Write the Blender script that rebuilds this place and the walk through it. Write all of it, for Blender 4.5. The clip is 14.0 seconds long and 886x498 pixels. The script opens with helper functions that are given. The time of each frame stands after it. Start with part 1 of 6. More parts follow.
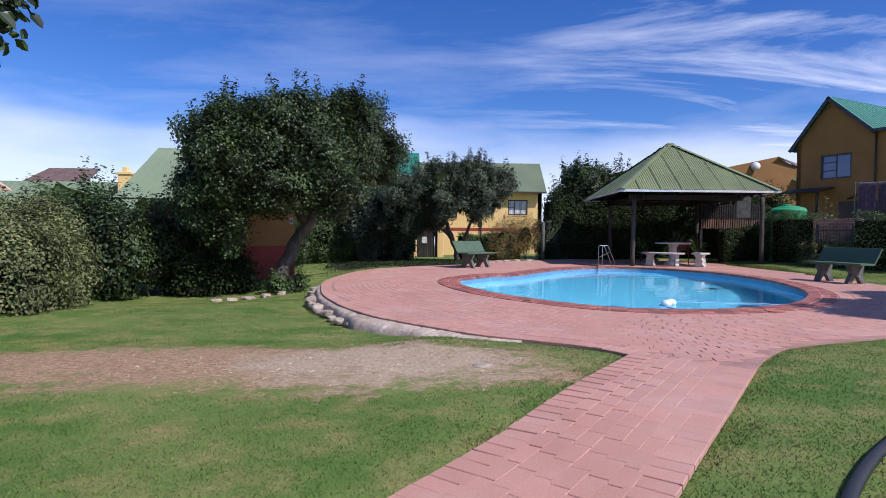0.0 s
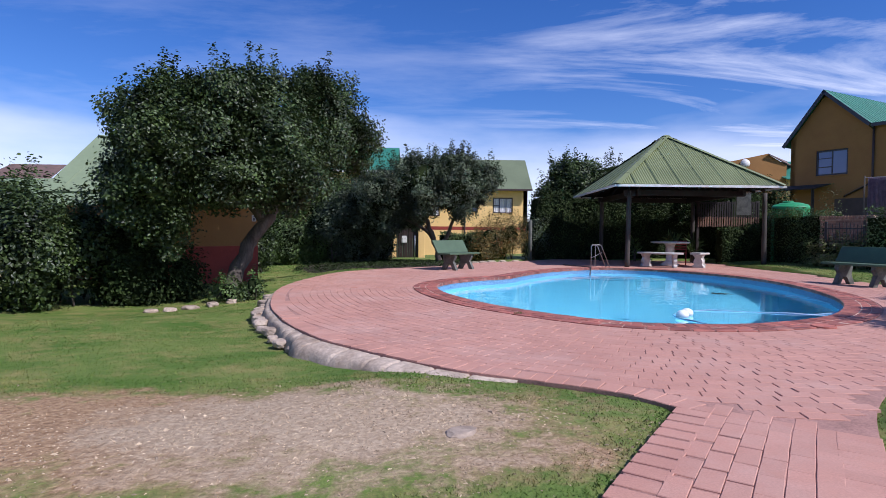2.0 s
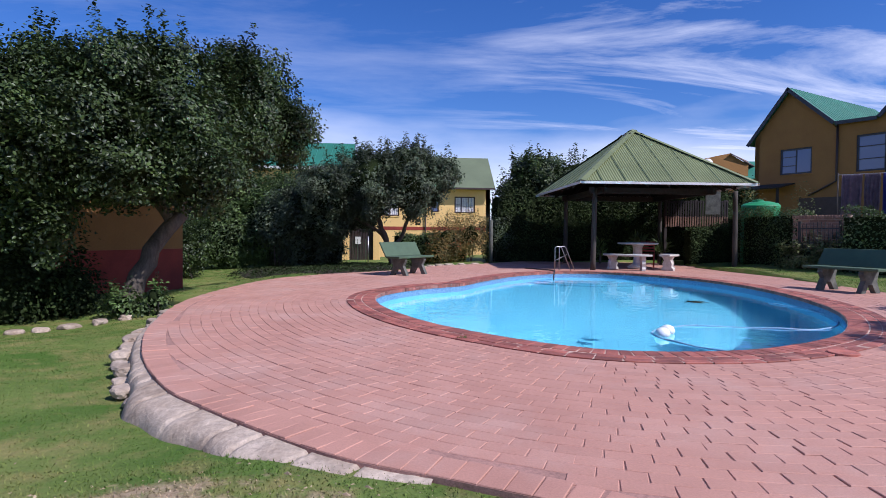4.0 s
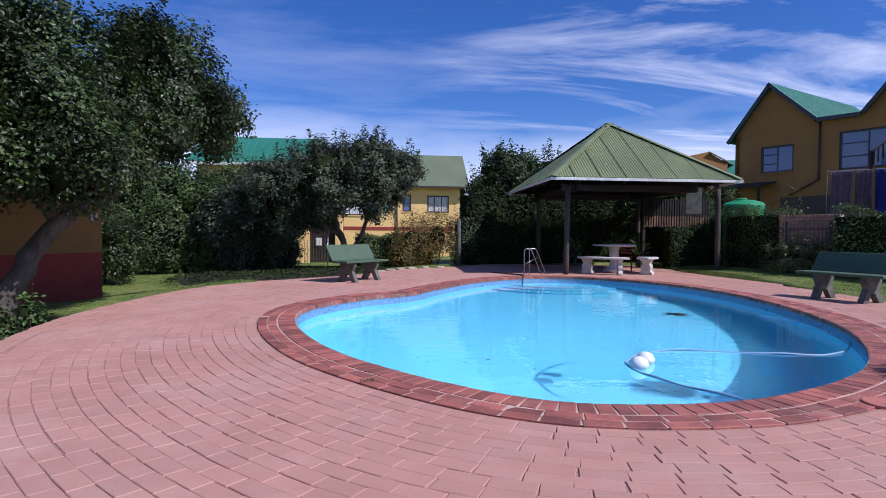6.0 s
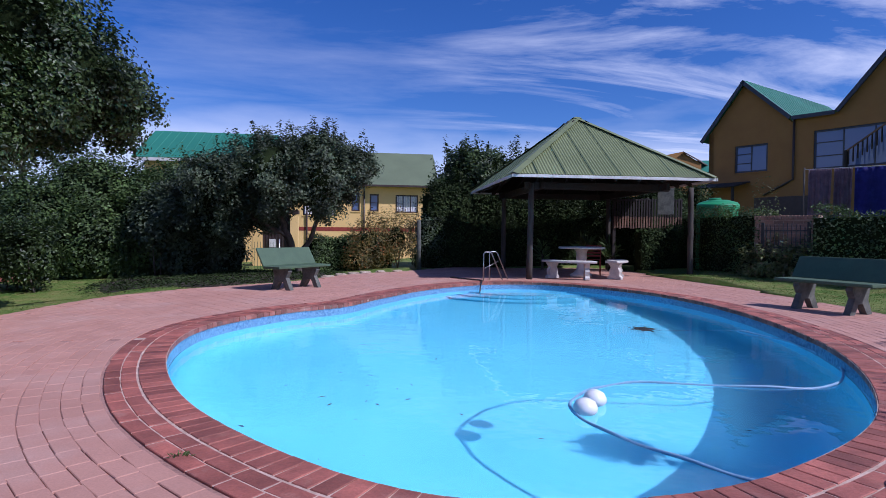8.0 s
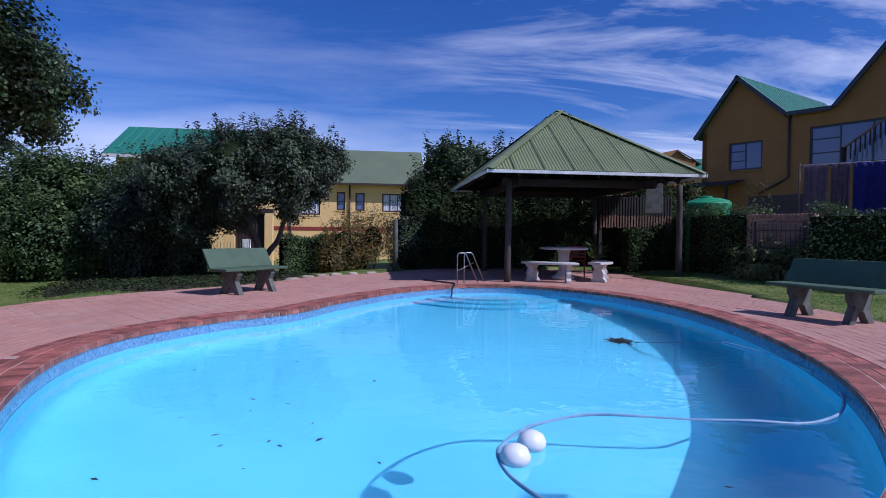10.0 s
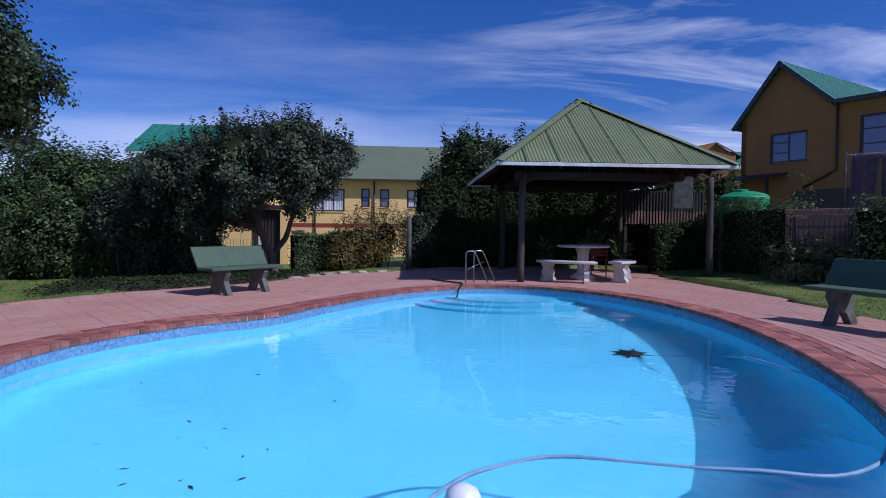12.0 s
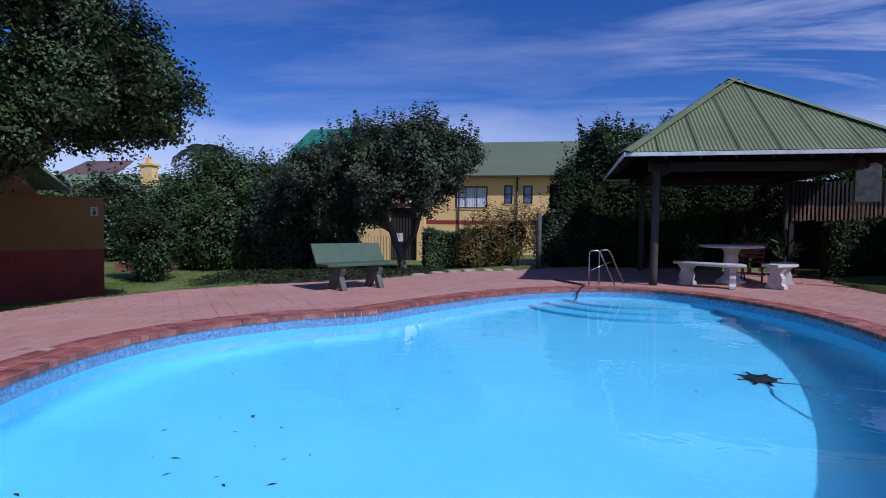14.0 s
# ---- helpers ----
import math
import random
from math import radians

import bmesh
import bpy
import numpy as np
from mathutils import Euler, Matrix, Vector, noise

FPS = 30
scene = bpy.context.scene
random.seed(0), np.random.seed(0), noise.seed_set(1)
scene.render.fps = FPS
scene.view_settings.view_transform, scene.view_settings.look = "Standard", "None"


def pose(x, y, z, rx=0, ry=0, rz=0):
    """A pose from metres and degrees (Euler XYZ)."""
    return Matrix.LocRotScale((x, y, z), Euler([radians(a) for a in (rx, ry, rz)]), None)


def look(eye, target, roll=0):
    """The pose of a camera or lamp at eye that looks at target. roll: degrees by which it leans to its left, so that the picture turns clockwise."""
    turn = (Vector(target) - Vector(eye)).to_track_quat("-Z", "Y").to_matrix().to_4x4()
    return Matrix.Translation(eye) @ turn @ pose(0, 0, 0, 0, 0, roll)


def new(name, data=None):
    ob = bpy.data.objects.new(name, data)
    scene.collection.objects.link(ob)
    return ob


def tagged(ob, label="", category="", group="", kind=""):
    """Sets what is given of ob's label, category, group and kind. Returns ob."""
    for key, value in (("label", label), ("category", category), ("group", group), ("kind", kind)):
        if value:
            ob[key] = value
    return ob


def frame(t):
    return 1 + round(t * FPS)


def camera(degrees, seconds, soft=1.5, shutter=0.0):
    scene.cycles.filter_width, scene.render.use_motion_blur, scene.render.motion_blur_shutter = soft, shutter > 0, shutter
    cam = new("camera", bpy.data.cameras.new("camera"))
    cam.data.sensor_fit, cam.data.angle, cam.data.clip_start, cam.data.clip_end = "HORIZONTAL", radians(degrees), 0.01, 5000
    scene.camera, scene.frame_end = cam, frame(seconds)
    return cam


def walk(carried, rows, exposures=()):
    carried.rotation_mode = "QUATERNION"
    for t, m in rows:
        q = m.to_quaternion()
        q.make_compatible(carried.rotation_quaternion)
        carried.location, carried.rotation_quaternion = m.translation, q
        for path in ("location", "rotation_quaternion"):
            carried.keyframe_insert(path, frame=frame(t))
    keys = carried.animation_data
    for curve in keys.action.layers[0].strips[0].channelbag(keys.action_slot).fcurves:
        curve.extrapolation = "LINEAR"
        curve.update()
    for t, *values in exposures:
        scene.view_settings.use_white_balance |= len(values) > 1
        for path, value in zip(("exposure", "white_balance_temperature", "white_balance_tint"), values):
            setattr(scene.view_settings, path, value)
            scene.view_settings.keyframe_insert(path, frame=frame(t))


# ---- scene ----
cam = camera(76.0, 14.0, soft=0.7)
METRES, EYE, TILT, LEAN, TURN = 9.2, 1.02, -1.4, 0.6, 0.0
ROWS = [
    (0.0, 0.0, 0.0, 0.0, 0.0, -0.1, -1.32),
    (0.5, -0.0005, 0.0429, -0.0003, -0.31, -0.13, -1.3),
    (1.0, 0.001, 0.0902, 0.0013, -0.59, -0.14, -1.27),
    (1.5, 0.0074, 0.1341, 0.0023, -0.91, -0.16, -1.26),
    (2.0, 0.0157, 0.1755, 0.0028, -1.59, -0.14, -1.22),
    (2.5, 0.0265, 0.2204, 0.0052, -2.15, -0.15, -1.19),
    (3.0, 0.0367, 0.2628, 0.0086, -3.01, -0.13, -1.16),
    (3.5, 0.0506, 0.3027, 0.0092, -4.13, -0.09, -1.1),
    (6.0, 0.1456, 0.4985, 0.02, -6.88, -0.05, -0.95),
    (6.5, 0.1691, 0.5342, 0.0236, -7.4, -0.05, -0.96),
    (7.0, 0.1904, 0.5672, 0.0264, -7.88, -0.04, -0.97),
    (7.5, 0.2126, 0.5972, 0.0269, -8.67, -0.01, -0.96),
    (8.0, 0.2322, 0.6245, 0.0283, -9.0, 0.02, -0.95),
    (8.5, 0.2481, 0.6506, 0.0298, -9.21, -0.0, -0.95),
    (9.0, 0.268, 0.6722, 0.0299, -9.38, 0.04, -0.96),
    (11.5, 0.3734, 0.7662, 0.0337, -7.54, -0.22, -0.94),
    (12.0, 0.3902, 0.7824, 0.0354, -5.66, -0.38, -1.01),
    (12.5, 0.4098, 0.795, 0.0361, -1.8, -0.47, -1.12),
    (13.0, 0.4295, 0.8061, 0.0348, 2.46, -0.63, -1.21),
    (13.5, 0.4496, 0.8183, 0.0382, 6.11, -0.91, -1.27),
    (14.0, 0.4728, 0.8274, 0.0401, 9.93, -1.04, -1.44),
]
walk(cam, [(t, pose(0, 0, EYE, TILT, LEAN, TURN) @ pose(METRES * x, METRES * y, METRES * z, 90 + pitch, roll, yaw)) for t, x, y, z, yaw, pitch, roll in ROWS],
     [(0.0, 0.08, 5900, 19), (3.0, 0.08, 5900, 20), (6.5, -0.08, 5700, 22), (9.0, -0.32, 5380, 25), (11.5, -0.50, 5300, 25), (14.0, -0.58, 5300, 25)])

# ---------------------------------------------------------------- light
SUN_AZ = math.atan2(-0.61, 0.79)          # direction towards the sun, in plan
SUN_EL = radians(46)

sun_data = bpy.data.lights.new("sun", "SUN")
sun_data.energy, sun_data.angle, sun_data.color = 4.9, radians(0.55), (1.0, 0.96, 0.90)
sun = new("sun", sun_data)
to_sun = Vector((math.cos(SUN_AZ) * math.cos(SUN_EL), math.sin(SUN_AZ) * math.cos(SUN_EL), math.sin(SUN_EL)))
sun.matrix_world = look(tuple(to_sun * 60), (0, 0, 0))

world = bpy.data.worlds.new("sky")
scene.world = world
world.use_nodes = True
wn, wl = world.node_tree.nodes, world.node_tree.links
wn.clear()


def node(tree, kind, **values):
    n = tree.nodes.new(kind)
    for key, value in values.items():
        n.inputs[key].default_value = value
    return n


sky = wn.new("ShaderNodeTexSky")
sky.sky_type, sky.sun_disc = "NISHITA", False
sky.sun_elevation, sky.sun_rotation = SUN_EL, math.pi / 2 - SUN_AZ
sky.air_density, sky.dust_density, sky.ozone_density = 1.0, 0.0, 6.5
sky.altitude = 300
coord = wn.new("ShaderNodeTexCoord")
sep = wn.new("ShaderNodeSeparateXYZ")
wl.new(coord.outputs["Generated"], sep.inputs[0])
high = wn.new("ShaderNodeMath")
high.operation, high.inputs[1].default_value = "ADD", 0.10
wl.new(sep.outputs["Z"], high.inputs[0])
div_x, div_y = wn.new("ShaderNodeMath"), wn.new("ShaderNodeMath")
for d, axis in ((div_x, "X"), (div_y, "Y")):
    d.operation = "DIVIDE"
    wl.new(sep.outputs[axis], d.inputs[0])
    wl.new(high.outputs[0], d.inputs[1])
plane = wn.new("ShaderNodeCombineXYZ")
wl.new(div_x.outputs[0], plane.inputs["X"])
wl.new(div_y.outputs[0], plane.inputs["Y"])
stretch = wn.new("ShaderNodeMapping")
stretch.inputs["Rotation"].default_value = (0, 0, radians(-8))
stretch.inputs["Scale"].default_value = (0.42, 1.25, 1.0)
stretch.inputs["Location"].default_value = (0.35, 1.9, 0.0)
wl.new(plane.outputs[0], stretch.inputs[0])
cirrus = wn.new("ShaderNodeTexNoise")
cirrus.inputs["Scale"].default_value, cirrus.inputs["Detail"].default_value = 1.15, 9.0
cirrus.inputs["Roughness"].default_value, cirrus.inputs["Distortion"].default_value = 0.62, 0.55
wl.new(stretch.outputs[0], cirrus.inputs["Vector"])
veil = wn.new("ShaderNodeValToRGB")
veil.color_ramp.elements[0].position, veil.color_ramp.elements[1].position = 0.445, 0.69
wl.new(cirrus.outputs["Fac"], veil.inputs[0])
thin = wn.new("ShaderNodeMath")
thin.operation = "MULTIPLY"
side = wn.new("ShaderNodeMapRange")
side.inputs["From Min"].default_value, side.inputs["From Max"].default_value = 0.05, 0.44
side.inputs["To Min"].default_value, side.inputs["To Max"].default_value = 0.16, 1.0
wl.new(sep.outputs["X"], side.inputs["Value"])
wl.new(side.outputs[0], thin.inputs[1])
wl.new(veil.outputs["Color"], thin.inputs[0])
# a pale bank of cloud lies over the horizon
soft_map = wn.new("ShaderNodeMapping")
soft_map.inputs["Scale"].default_value = (1.3, 1.3, 5.5)
wl.new(coord.outputs["Generated"], soft_map.inputs[0])
bank_noise = wn.new("ShaderNodeTexNoise")
bank_noise.inputs["Scale"].default_value, bank_noise.inputs["Detail"].default_value = 1.4, 7.0
wl.new(soft_map.outputs[0], bank_noise.inputs["Vector"])
bank_add = wn.new("ShaderNodeMath")
bank_add.operation = "MULTIPLY_ADD"
bank_add.inputs[1].default_value = 0.34
wl.new(bank_noise.outputs["Fac"], bank_add.inputs[0])
bank_low = wn.new("ShaderNodeMath")
bank_low.operation, bank_low.inputs[1].default_value = "MULTIPLY", -1.0
wl.new(sep.outputs["Z"], bank_low.inputs[0])
wl.new(bank_low.outputs[0], bank_add.inputs[2])
bank = wn.new("ShaderNodeMapRange")
bank.inputs["From Min"].default_value, bank.inputs["From Max"].default_value = -0.03, 0.09
bank.inputs["To Max"].default_value = 0.62
wl.new(bank_add.outputs[0], bank.inputs["Value"])
either = wn.new("ShaderNodeMath")
either.operation = "MAXIMUM"
wl.new(thin.outputs[0], either.inputs[0])
wl.new(bank.outputs[0], either.inputs[1])
clouds = wn.new("ShaderNodeMixRGB")
clouds.inputs["Color2"].default_value = (9.8, 10.1, 10.9, 1)
wl.new(either.outputs[0], clouds.inputs["Fac"])
deep = wn.new("ShaderNodeHueSaturation")
deep.inputs["Saturation"].default_value, deep.inputs["Value"].default_value = 1.20, 1.10
deep.inputs["Hue"].default_value = 0.512
wl.new(sky.outputs[0], deep.inputs["Color"])
wl.new(deep.outputs[0], clouds.inputs["Color1"])
back = wn.new("ShaderNodeBackground")
back.inputs["Strength"].default_value = 0.103
wl.new(clouds.outputs[0], back.inputs["Color"])
world_out = wn.new("ShaderNodeOutputWorld")
wl.new(back.outputs[0], world_out.inputs[0])

# ---------------------------------------------------------------- materials


def surface(name, light, dark, scale=3.0, rough=0.7, fine=60.0, bump=0.2, speckle=0.25, vary="", vary_by=0.25, metal=0.0,
            stain=None, stain_scale=0.7, stain_at=(0.5, 0.7), stretch=(1, 1, 1), spec=0.5):
    """Two-tone surface with broad variation, fine grain, optional stains and a random tone for each piece."""
    m = bpy.data.materials.new(name)
    m.use_nodes = True
    t = m.node_tree
    b = t.nodes["Principled BSDF"]
    b.inputs["Roughness"].default_value, b.inputs["Metallic"].default_value = rough, metal
    b.inputs["Specular IOR Level"].default_value = spec
    geo = t.nodes.new("ShaderNodeNewGeometry")
    mp = t.nodes.new("ShaderNodeMapping")
    mp.inputs["Scale"].default_value = stretch
    t.links.new(geo.outputs["Position"], mp.inputs[0])
    broad = node(t, "ShaderNodeTexNoise", Scale=scale, Detail=4.0, Roughness=0.6)
    grain = node(t, "ShaderNodeTexNoise", Scale=fine, Detail=3.0, Roughness=0.65)
    for n in (broad, grain):
        t.links.new(mp.outputs[0], n.inputs["Vector"])
    ramp = t.nodes.new("ShaderNodeMapRange")
    ramp.inputs["From Min"].default_value, ramp.inputs["From Max"].default_value = 0.32, 0.68
    t.links.new(broad.outputs["Fac"], ramp.inputs["Value"])
    mix = t.nodes.new("ShaderNodeMixRGB")
    mix.inputs["Color1"].default_value, mix.inputs["Color2"].default_value = (*dark, 1), (*light, 1)
    t.links.new(ramp.outputs[0], mix.inputs["Fac"])
    colour = mix.outputs[0]
    if stain:
        blot = node(t, "ShaderNodeTexNoise", Scale=stain_scale, Detail=6.0, Roughness=0.7)
        t.links.new(mp.outputs[0], blot.inputs["Vector"])
        edge = t.nodes.new("ShaderNodeMapRange")
        edge.inputs["From Min"].default_value, edge.inputs["From Max"].default_value = stain_at
        t.links.new(blot.outputs["Fac"], edge.inputs["Value"])
        over = t.nodes.new("ShaderNodeMixRGB")
        over.inputs["Color2"].default_value = (*stain, 1)
        t.links.new(edge.outputs[0], over.inputs["Fac"])
        t.links.new(colour, over.inputs["Color1"])
        colour = over.outputs[0]
    tone = t.nodes.new("ShaderNodeMapRange")
    tone.inputs["To Min"].default_value, tone.inputs["To Max"].default_value = 1 - speckle, 1 + speckle
    tone.inputs["From Min"].default_value, tone.inputs["From Max"].default_value = 0.25, 0.75
    t.links.new(grain.outputs["Fac"], tone.inputs["Value"])
    factor = tone.outputs[0]
    if vary:
        if vary == "object":
            rnd = t.nodes.new("ShaderNodeObjectInfo").outputs["Random"]
        else:
            rnd = geo.outputs["Random Per Island"]
        each = t.nodes.new("ShaderNodeMapRange")
        each.inputs["To Min"].default_value, each.inputs["To Max"].default_value = 1 - vary_by, 1 + vary_by
        t.links.new(rnd, each.inputs["Value"])
        times = t.nodes.new("ShaderNodeMath")
        times.operation = "MULTIPLY"
        t.links.new(each.outputs[0], times.inputs[0])
        t.links.new(factor, times.inputs[1])
        factor = times.outputs[0]
    shade = t.nodes.new("ShaderNodeVectorMath")
    shade.operation = "SCALE"
    t.links.new(colour, shade.inputs[0])
    t.links.new(factor, shade.inputs["Scale"])
    t.links.new(shade.outputs[0], b.inputs["Base Color"])
    if bump:
        bn = node(t, "ShaderNodeBump", Strength=bump, Distance=0.01)
        t.links.new(grain.outputs["Fac"], bn.inputs["Height"])
        t.links.new(bn.outputs[0], b.inputs["Normal"])
    return m


def foliage(name, light, dark, glow=0.25, rough=0.45, odd=None, gloss=0.4):
    """Leaves: a random tone per leaf, some light through the blade."""
    m = bpy.data.materials.new(name)
    m.use_nodes = True
    t = m.node_tree
    b = t.nodes["Principled BSDF"]
    b.inputs["Roughness"].default_value = rough
    b.inputs["Specular IOR Level"].default_value = gloss
    geo = t.nodes.new("ShaderNodeNewGeometry")
    ramp = t.nodes.new("ShaderNodeValToRGB")
    ramp.color_ramp.elements[0].color, ramp.color_ramp.elements[1].color = (*dark, 1), (*light, 1)
    if odd:
        e = ramp.color_ramp.elements.new(0.86)
        e.color = (*light, 1)
        ramp.color_ramp.elements[2].color = (*odd, 1)
    t.links.new(geo.outputs["Random Per Island"], ramp.inputs[0])
    # broad noise paints lit and shaded masses into the leaf colour
    patch = node(t, "ShaderNodeTexNoise", Scale=1.6, Detail=3.0)
    t.links.new(geo.outputs["Position"], patch.inputs["Vector"])
    tone = t.nodes.new("ShaderNodeMapRange")
    tone.inputs["To Min"].default_value, tone.inputs["To Max"].default_value = 0.36, 1.40
    tone.inputs["From Min"].default_value, tone.inputs["From Max"].default_value = 0.3, 0.7
    t.links.new(patch.outputs["Fac"], tone.inputs["Value"])
    sc = t.nodes.new("ShaderNodeVectorMath")
    sc.operation = "SCALE"
    t.links.new(ramp.outputs[0], sc.inputs[0])
    t.links.new(tone.outputs[0], sc.inputs["Scale"])
    t.links.new(sc.outputs[0], b.inputs["Base Color"])
    tr = t.nodes.new("ShaderNodeBsdfTranslucent")
    t.links.new(sc.outputs[0], tr.inputs["Color"])
    mx = node(t, "ShaderNodeMixShader", Fac=glow)
    t.links.new(b.outputs[0], mx.inputs[1])
    t.links.new(tr.outputs[0], mx.inputs[2])
    t.links.new(mx.outputs[0], t.nodes["Material Output"].inputs["Surface"])
    return m


def lawn_material(name, blades):
    """Mown grass with straw-coloured and bare patches in it, laid out in plan."""
    m = bpy.data.materials.new(name)
    m.use_nodes = True
    t = m.node_tree
    b = t.nodes["Principled BSDF"]
    b.inputs["Roughness"].default_value = 0.75
    b.inputs["Specular IOR Level"].default_value = 0.2
    geo = t.nodes.new("ShaderNodeNewGeometry")
    broad = node(t, "ShaderNodeTexNoise", Scale=0.9, Detail=5.0, Roughness=0.65)
    fine = node(t, "ShaderNodeTexNoise", Scale=28.0, Detail=4.0, Roughness=0.7)
    for n in (broad, fine):
        t.links.new(geo.outputs["Position"], n.inputs["Vector"])

    def calc(op, a, bb, clamp=False):
        n = t.nodes.new("ShaderNodeMath")
        n.operation, n.use_clamp = op, clamp
        for k, v in enumerate((a, bb)):
            if isinstance(v, (int, float)):
                n.inputs[k].default_value = v
            else:
                t.links.new(v, n.inputs[k])
        return n.outputs[0]

    def rng(v, a, bb):
        n = t.nodes.new("ShaderNodeMapRange")
        n.inputs["From Min"].default_value, n.inputs["From Max"].default_value = a, bb
        t.links.new(v, n.inputs["Value"])
        return n.outputs[0]

    def mixed(f, c1, c2):
        n = t.nodes.new("ShaderNodeMixRGB")
        t.links.new(f, n.inputs["Fac"])
        for k, v in (("Color1", c1), ("Color2", c2)):
            if isinstance(v, tuple):
                n.inputs[k].default_value = (*v, 1)
            else:
                t.links.new(v, n.inputs[k])
        return n.outputs[0]

    xyz = t.nodes.new("ShaderNodeSeparateXYZ")
    t.links.new(geo.outputs["Position"], xyz.inputs[0])
    ragged = node(t, "ShaderNodeTexNoise", Scale=4.5, Detail=6.0, Roughness=0.7)
    t.links.new(geo.outputs["Position"], ragged.inputs["Vector"])
    wob = calc("ADD", calc("MULTIPLY", calc("SUBTRACT", broad.outputs["Fac"], 0.5), 2.8), calc("MULTIPLY", calc("SUBTRACT", ragged.outputs["Fac"], 0.5), 3.0))
    # the worn patch: a long oval beside the terrace
    px = calc("DIVIDE", calc("ADD", xyz.outputs["X"], 1.55), 2.75)
    py = calc("DIVIDE", calc("ADD", xyz.outputs["Y"], -4.68), 0.90)
    oval = calc("ADD", calc("ADD", calc("MULTIPLY", px, px), calc("MULTIPLY", py, py)), wob)
    bare = rng(oval, 1.25, 0.45)
    qx = calc("DIVIDE", calc("ADD", xyz.outputs["X"], 0.5), 1.25)
    qy = calc("DIVIDE", calc("ADD", xyz.outputs["Y"], -4.72), 0.84)
    core = calc("ADD", calc("ADD", calc("MULTIPLY", qx, qx), calc("MULTIPLY", qy, qy)), wob)
    pale = rng(core, 1.2, 0.2)
    green = mixed(rng(broad.outputs["Fac"], 0.35, 0.68), (0.068, 0.138, 0.020), (0.165, 0.205, 0.052))
    dry = node(t, "ShaderNodeTexNoise", Scale=2.8, Detail=6.0, Roughness=0.7)
    t.links.new(geo.outputs["Position"], dry.inputs["Vector"])
    green = mixed(calc("MULTIPLY", rng(dry.outputs["Fac"], 0.47, 0.70), 0.70), green, (0.30, 0.235, 0.095))
    straw = mixed(rng(fine.outputs["Fac"], 0.35, 0.65), (0.235, 0.14, 0.075), (0.40, 0.27, 0.155))
    dust = mixed(rng(fine.outputs["Fac"], 0.3, 0.7), (0.30, 0.215, 0.135), (0.47, 0.37, 0.255))
    edge = mixed(bare, green, straw)
    full = mixed(pale, edge, dust)
    tone = t.nodes.new("ShaderNodeMapRange")
    tone.inputs["To Min"].default_value, tone.inputs["To Max"].default_value = 0.72, 1.28
    if blades:
        t.links.new(geo.outputs["Random Per Island"], tone.inputs["Value"])
    else:
        t.links.new(fine.outputs["Fac"], tone.inputs["Value"])
    sc = t.nodes.new("ShaderNodeVectorMath")
    sc.operation = "SCALE"
    t.links.new(full, sc.inputs[0])
    t.links.new(tone.outputs[0], sc.inputs["Scale"])
    t.links.new(sc.outputs[0], b.inputs["Base Color"])
    bn = node(t, "ShaderNodeBump", Strength=0.6, Distance=0.03)
    t.links.new(fine.outputs["Fac"], bn.inputs["Height"])
    t.links.new(bn.outputs[0], b.inputs["Normal"])
    return m


def water_material():
    m = bpy.data.materials.new("pool_water")
    m.use_nodes = True
    t = m.node_tree
    b = t.nodes["Principled BSDF"]
    b.inputs["Base Color"].default_value = (0.93, 0.985, 1.0, 1)
    b.inputs["Roughness"].default_value, b.inputs["IOR"].default_value = 0.0, 1.33
    b.inputs["Transmission Weight"].default_value = 1.0
    geo = t.nodes.new("ShaderNodeNewGeometry")
    ripple = node(t, "ShaderNodeTexNoise", Scale=3.6, Detail=2.0, Roughness=0.5)
    t.links.new(geo.outputs["Position"], ripple.inputs["Vector"])
    bn = node(t, "ShaderNodeBump", Strength=0.20, Distance=0.02)
    t.links.new(ripple.outputs["Fac"], bn.inputs["Height"])
    t.links.new(bn.outputs[0], b.inputs["Normal"])
    return m


def glass_material(name, tint):
    m = bpy.data.materials.new(name)
    m.use_nodes = True
    b = m.node_tree.nodes["Principled BSDF"]
    b.inputs["Base Color"].default_value = (*tint, 1)
    b.inputs["Roughness"].default_value, b.inputs["Metallic"].default_value = 0.06, 0.0
    b.inputs["Specular IOR Level"].default_value = 0.6
    return m


PAVER = surface("faded_paver", (0.485, 0.252, 0.188), (0.415, 0.208, 0.154), 1.2, 0.8, 90, 0.25, 0.12, "object", 0.055,
                stain=(0.475, 0.29, 0.232), stain_scale=0.9, stain_at=(0.48, 0.75))
PAVERS = surface("faded_pavers", (0.485, 0.252, 0.188), (0.415, 0.208, 0.154), 1.2, 0.8, 90, 0.25, 0.12, "island", 0.055,
                 stain=(0.475, 0.29, 0.232), stain_scale=0.9, stain_at=(0.48, 0.75))
COPING = surface("coping_brick", (0.39, 0.125, 0.088), (0.22, 0.07, 0.05), 4, 0.65, 70, 0.35, 0.22, "object", 0.35,
                 stain=(0.36, 0.20, 0.15), stain_scale=2.5, stain_at=(0.55, 0.75))
JOINT = surface("joint_sand", (0.42, 0.23, 0.185), (0.26, 0.14, 0.11), 2, 0.95, 60, 0.4, 0.3)
MORTAR = surface("coping_mortar", (0.62, 0.45, 0.36), (0.40, 0.26, 0.20), 5, 0.95, 60, 0.4, 0.2)
POOL = surface("pool_paint", (0.134, 0.53, 0.715), (0.112, 0.475, 0.675), 0.5, 0.6, 14, 0.05, 0.035,
               stain=(0.08, 0.39, 0.65), stain_scale=0.9, stain_at=(0.62, 0.85))
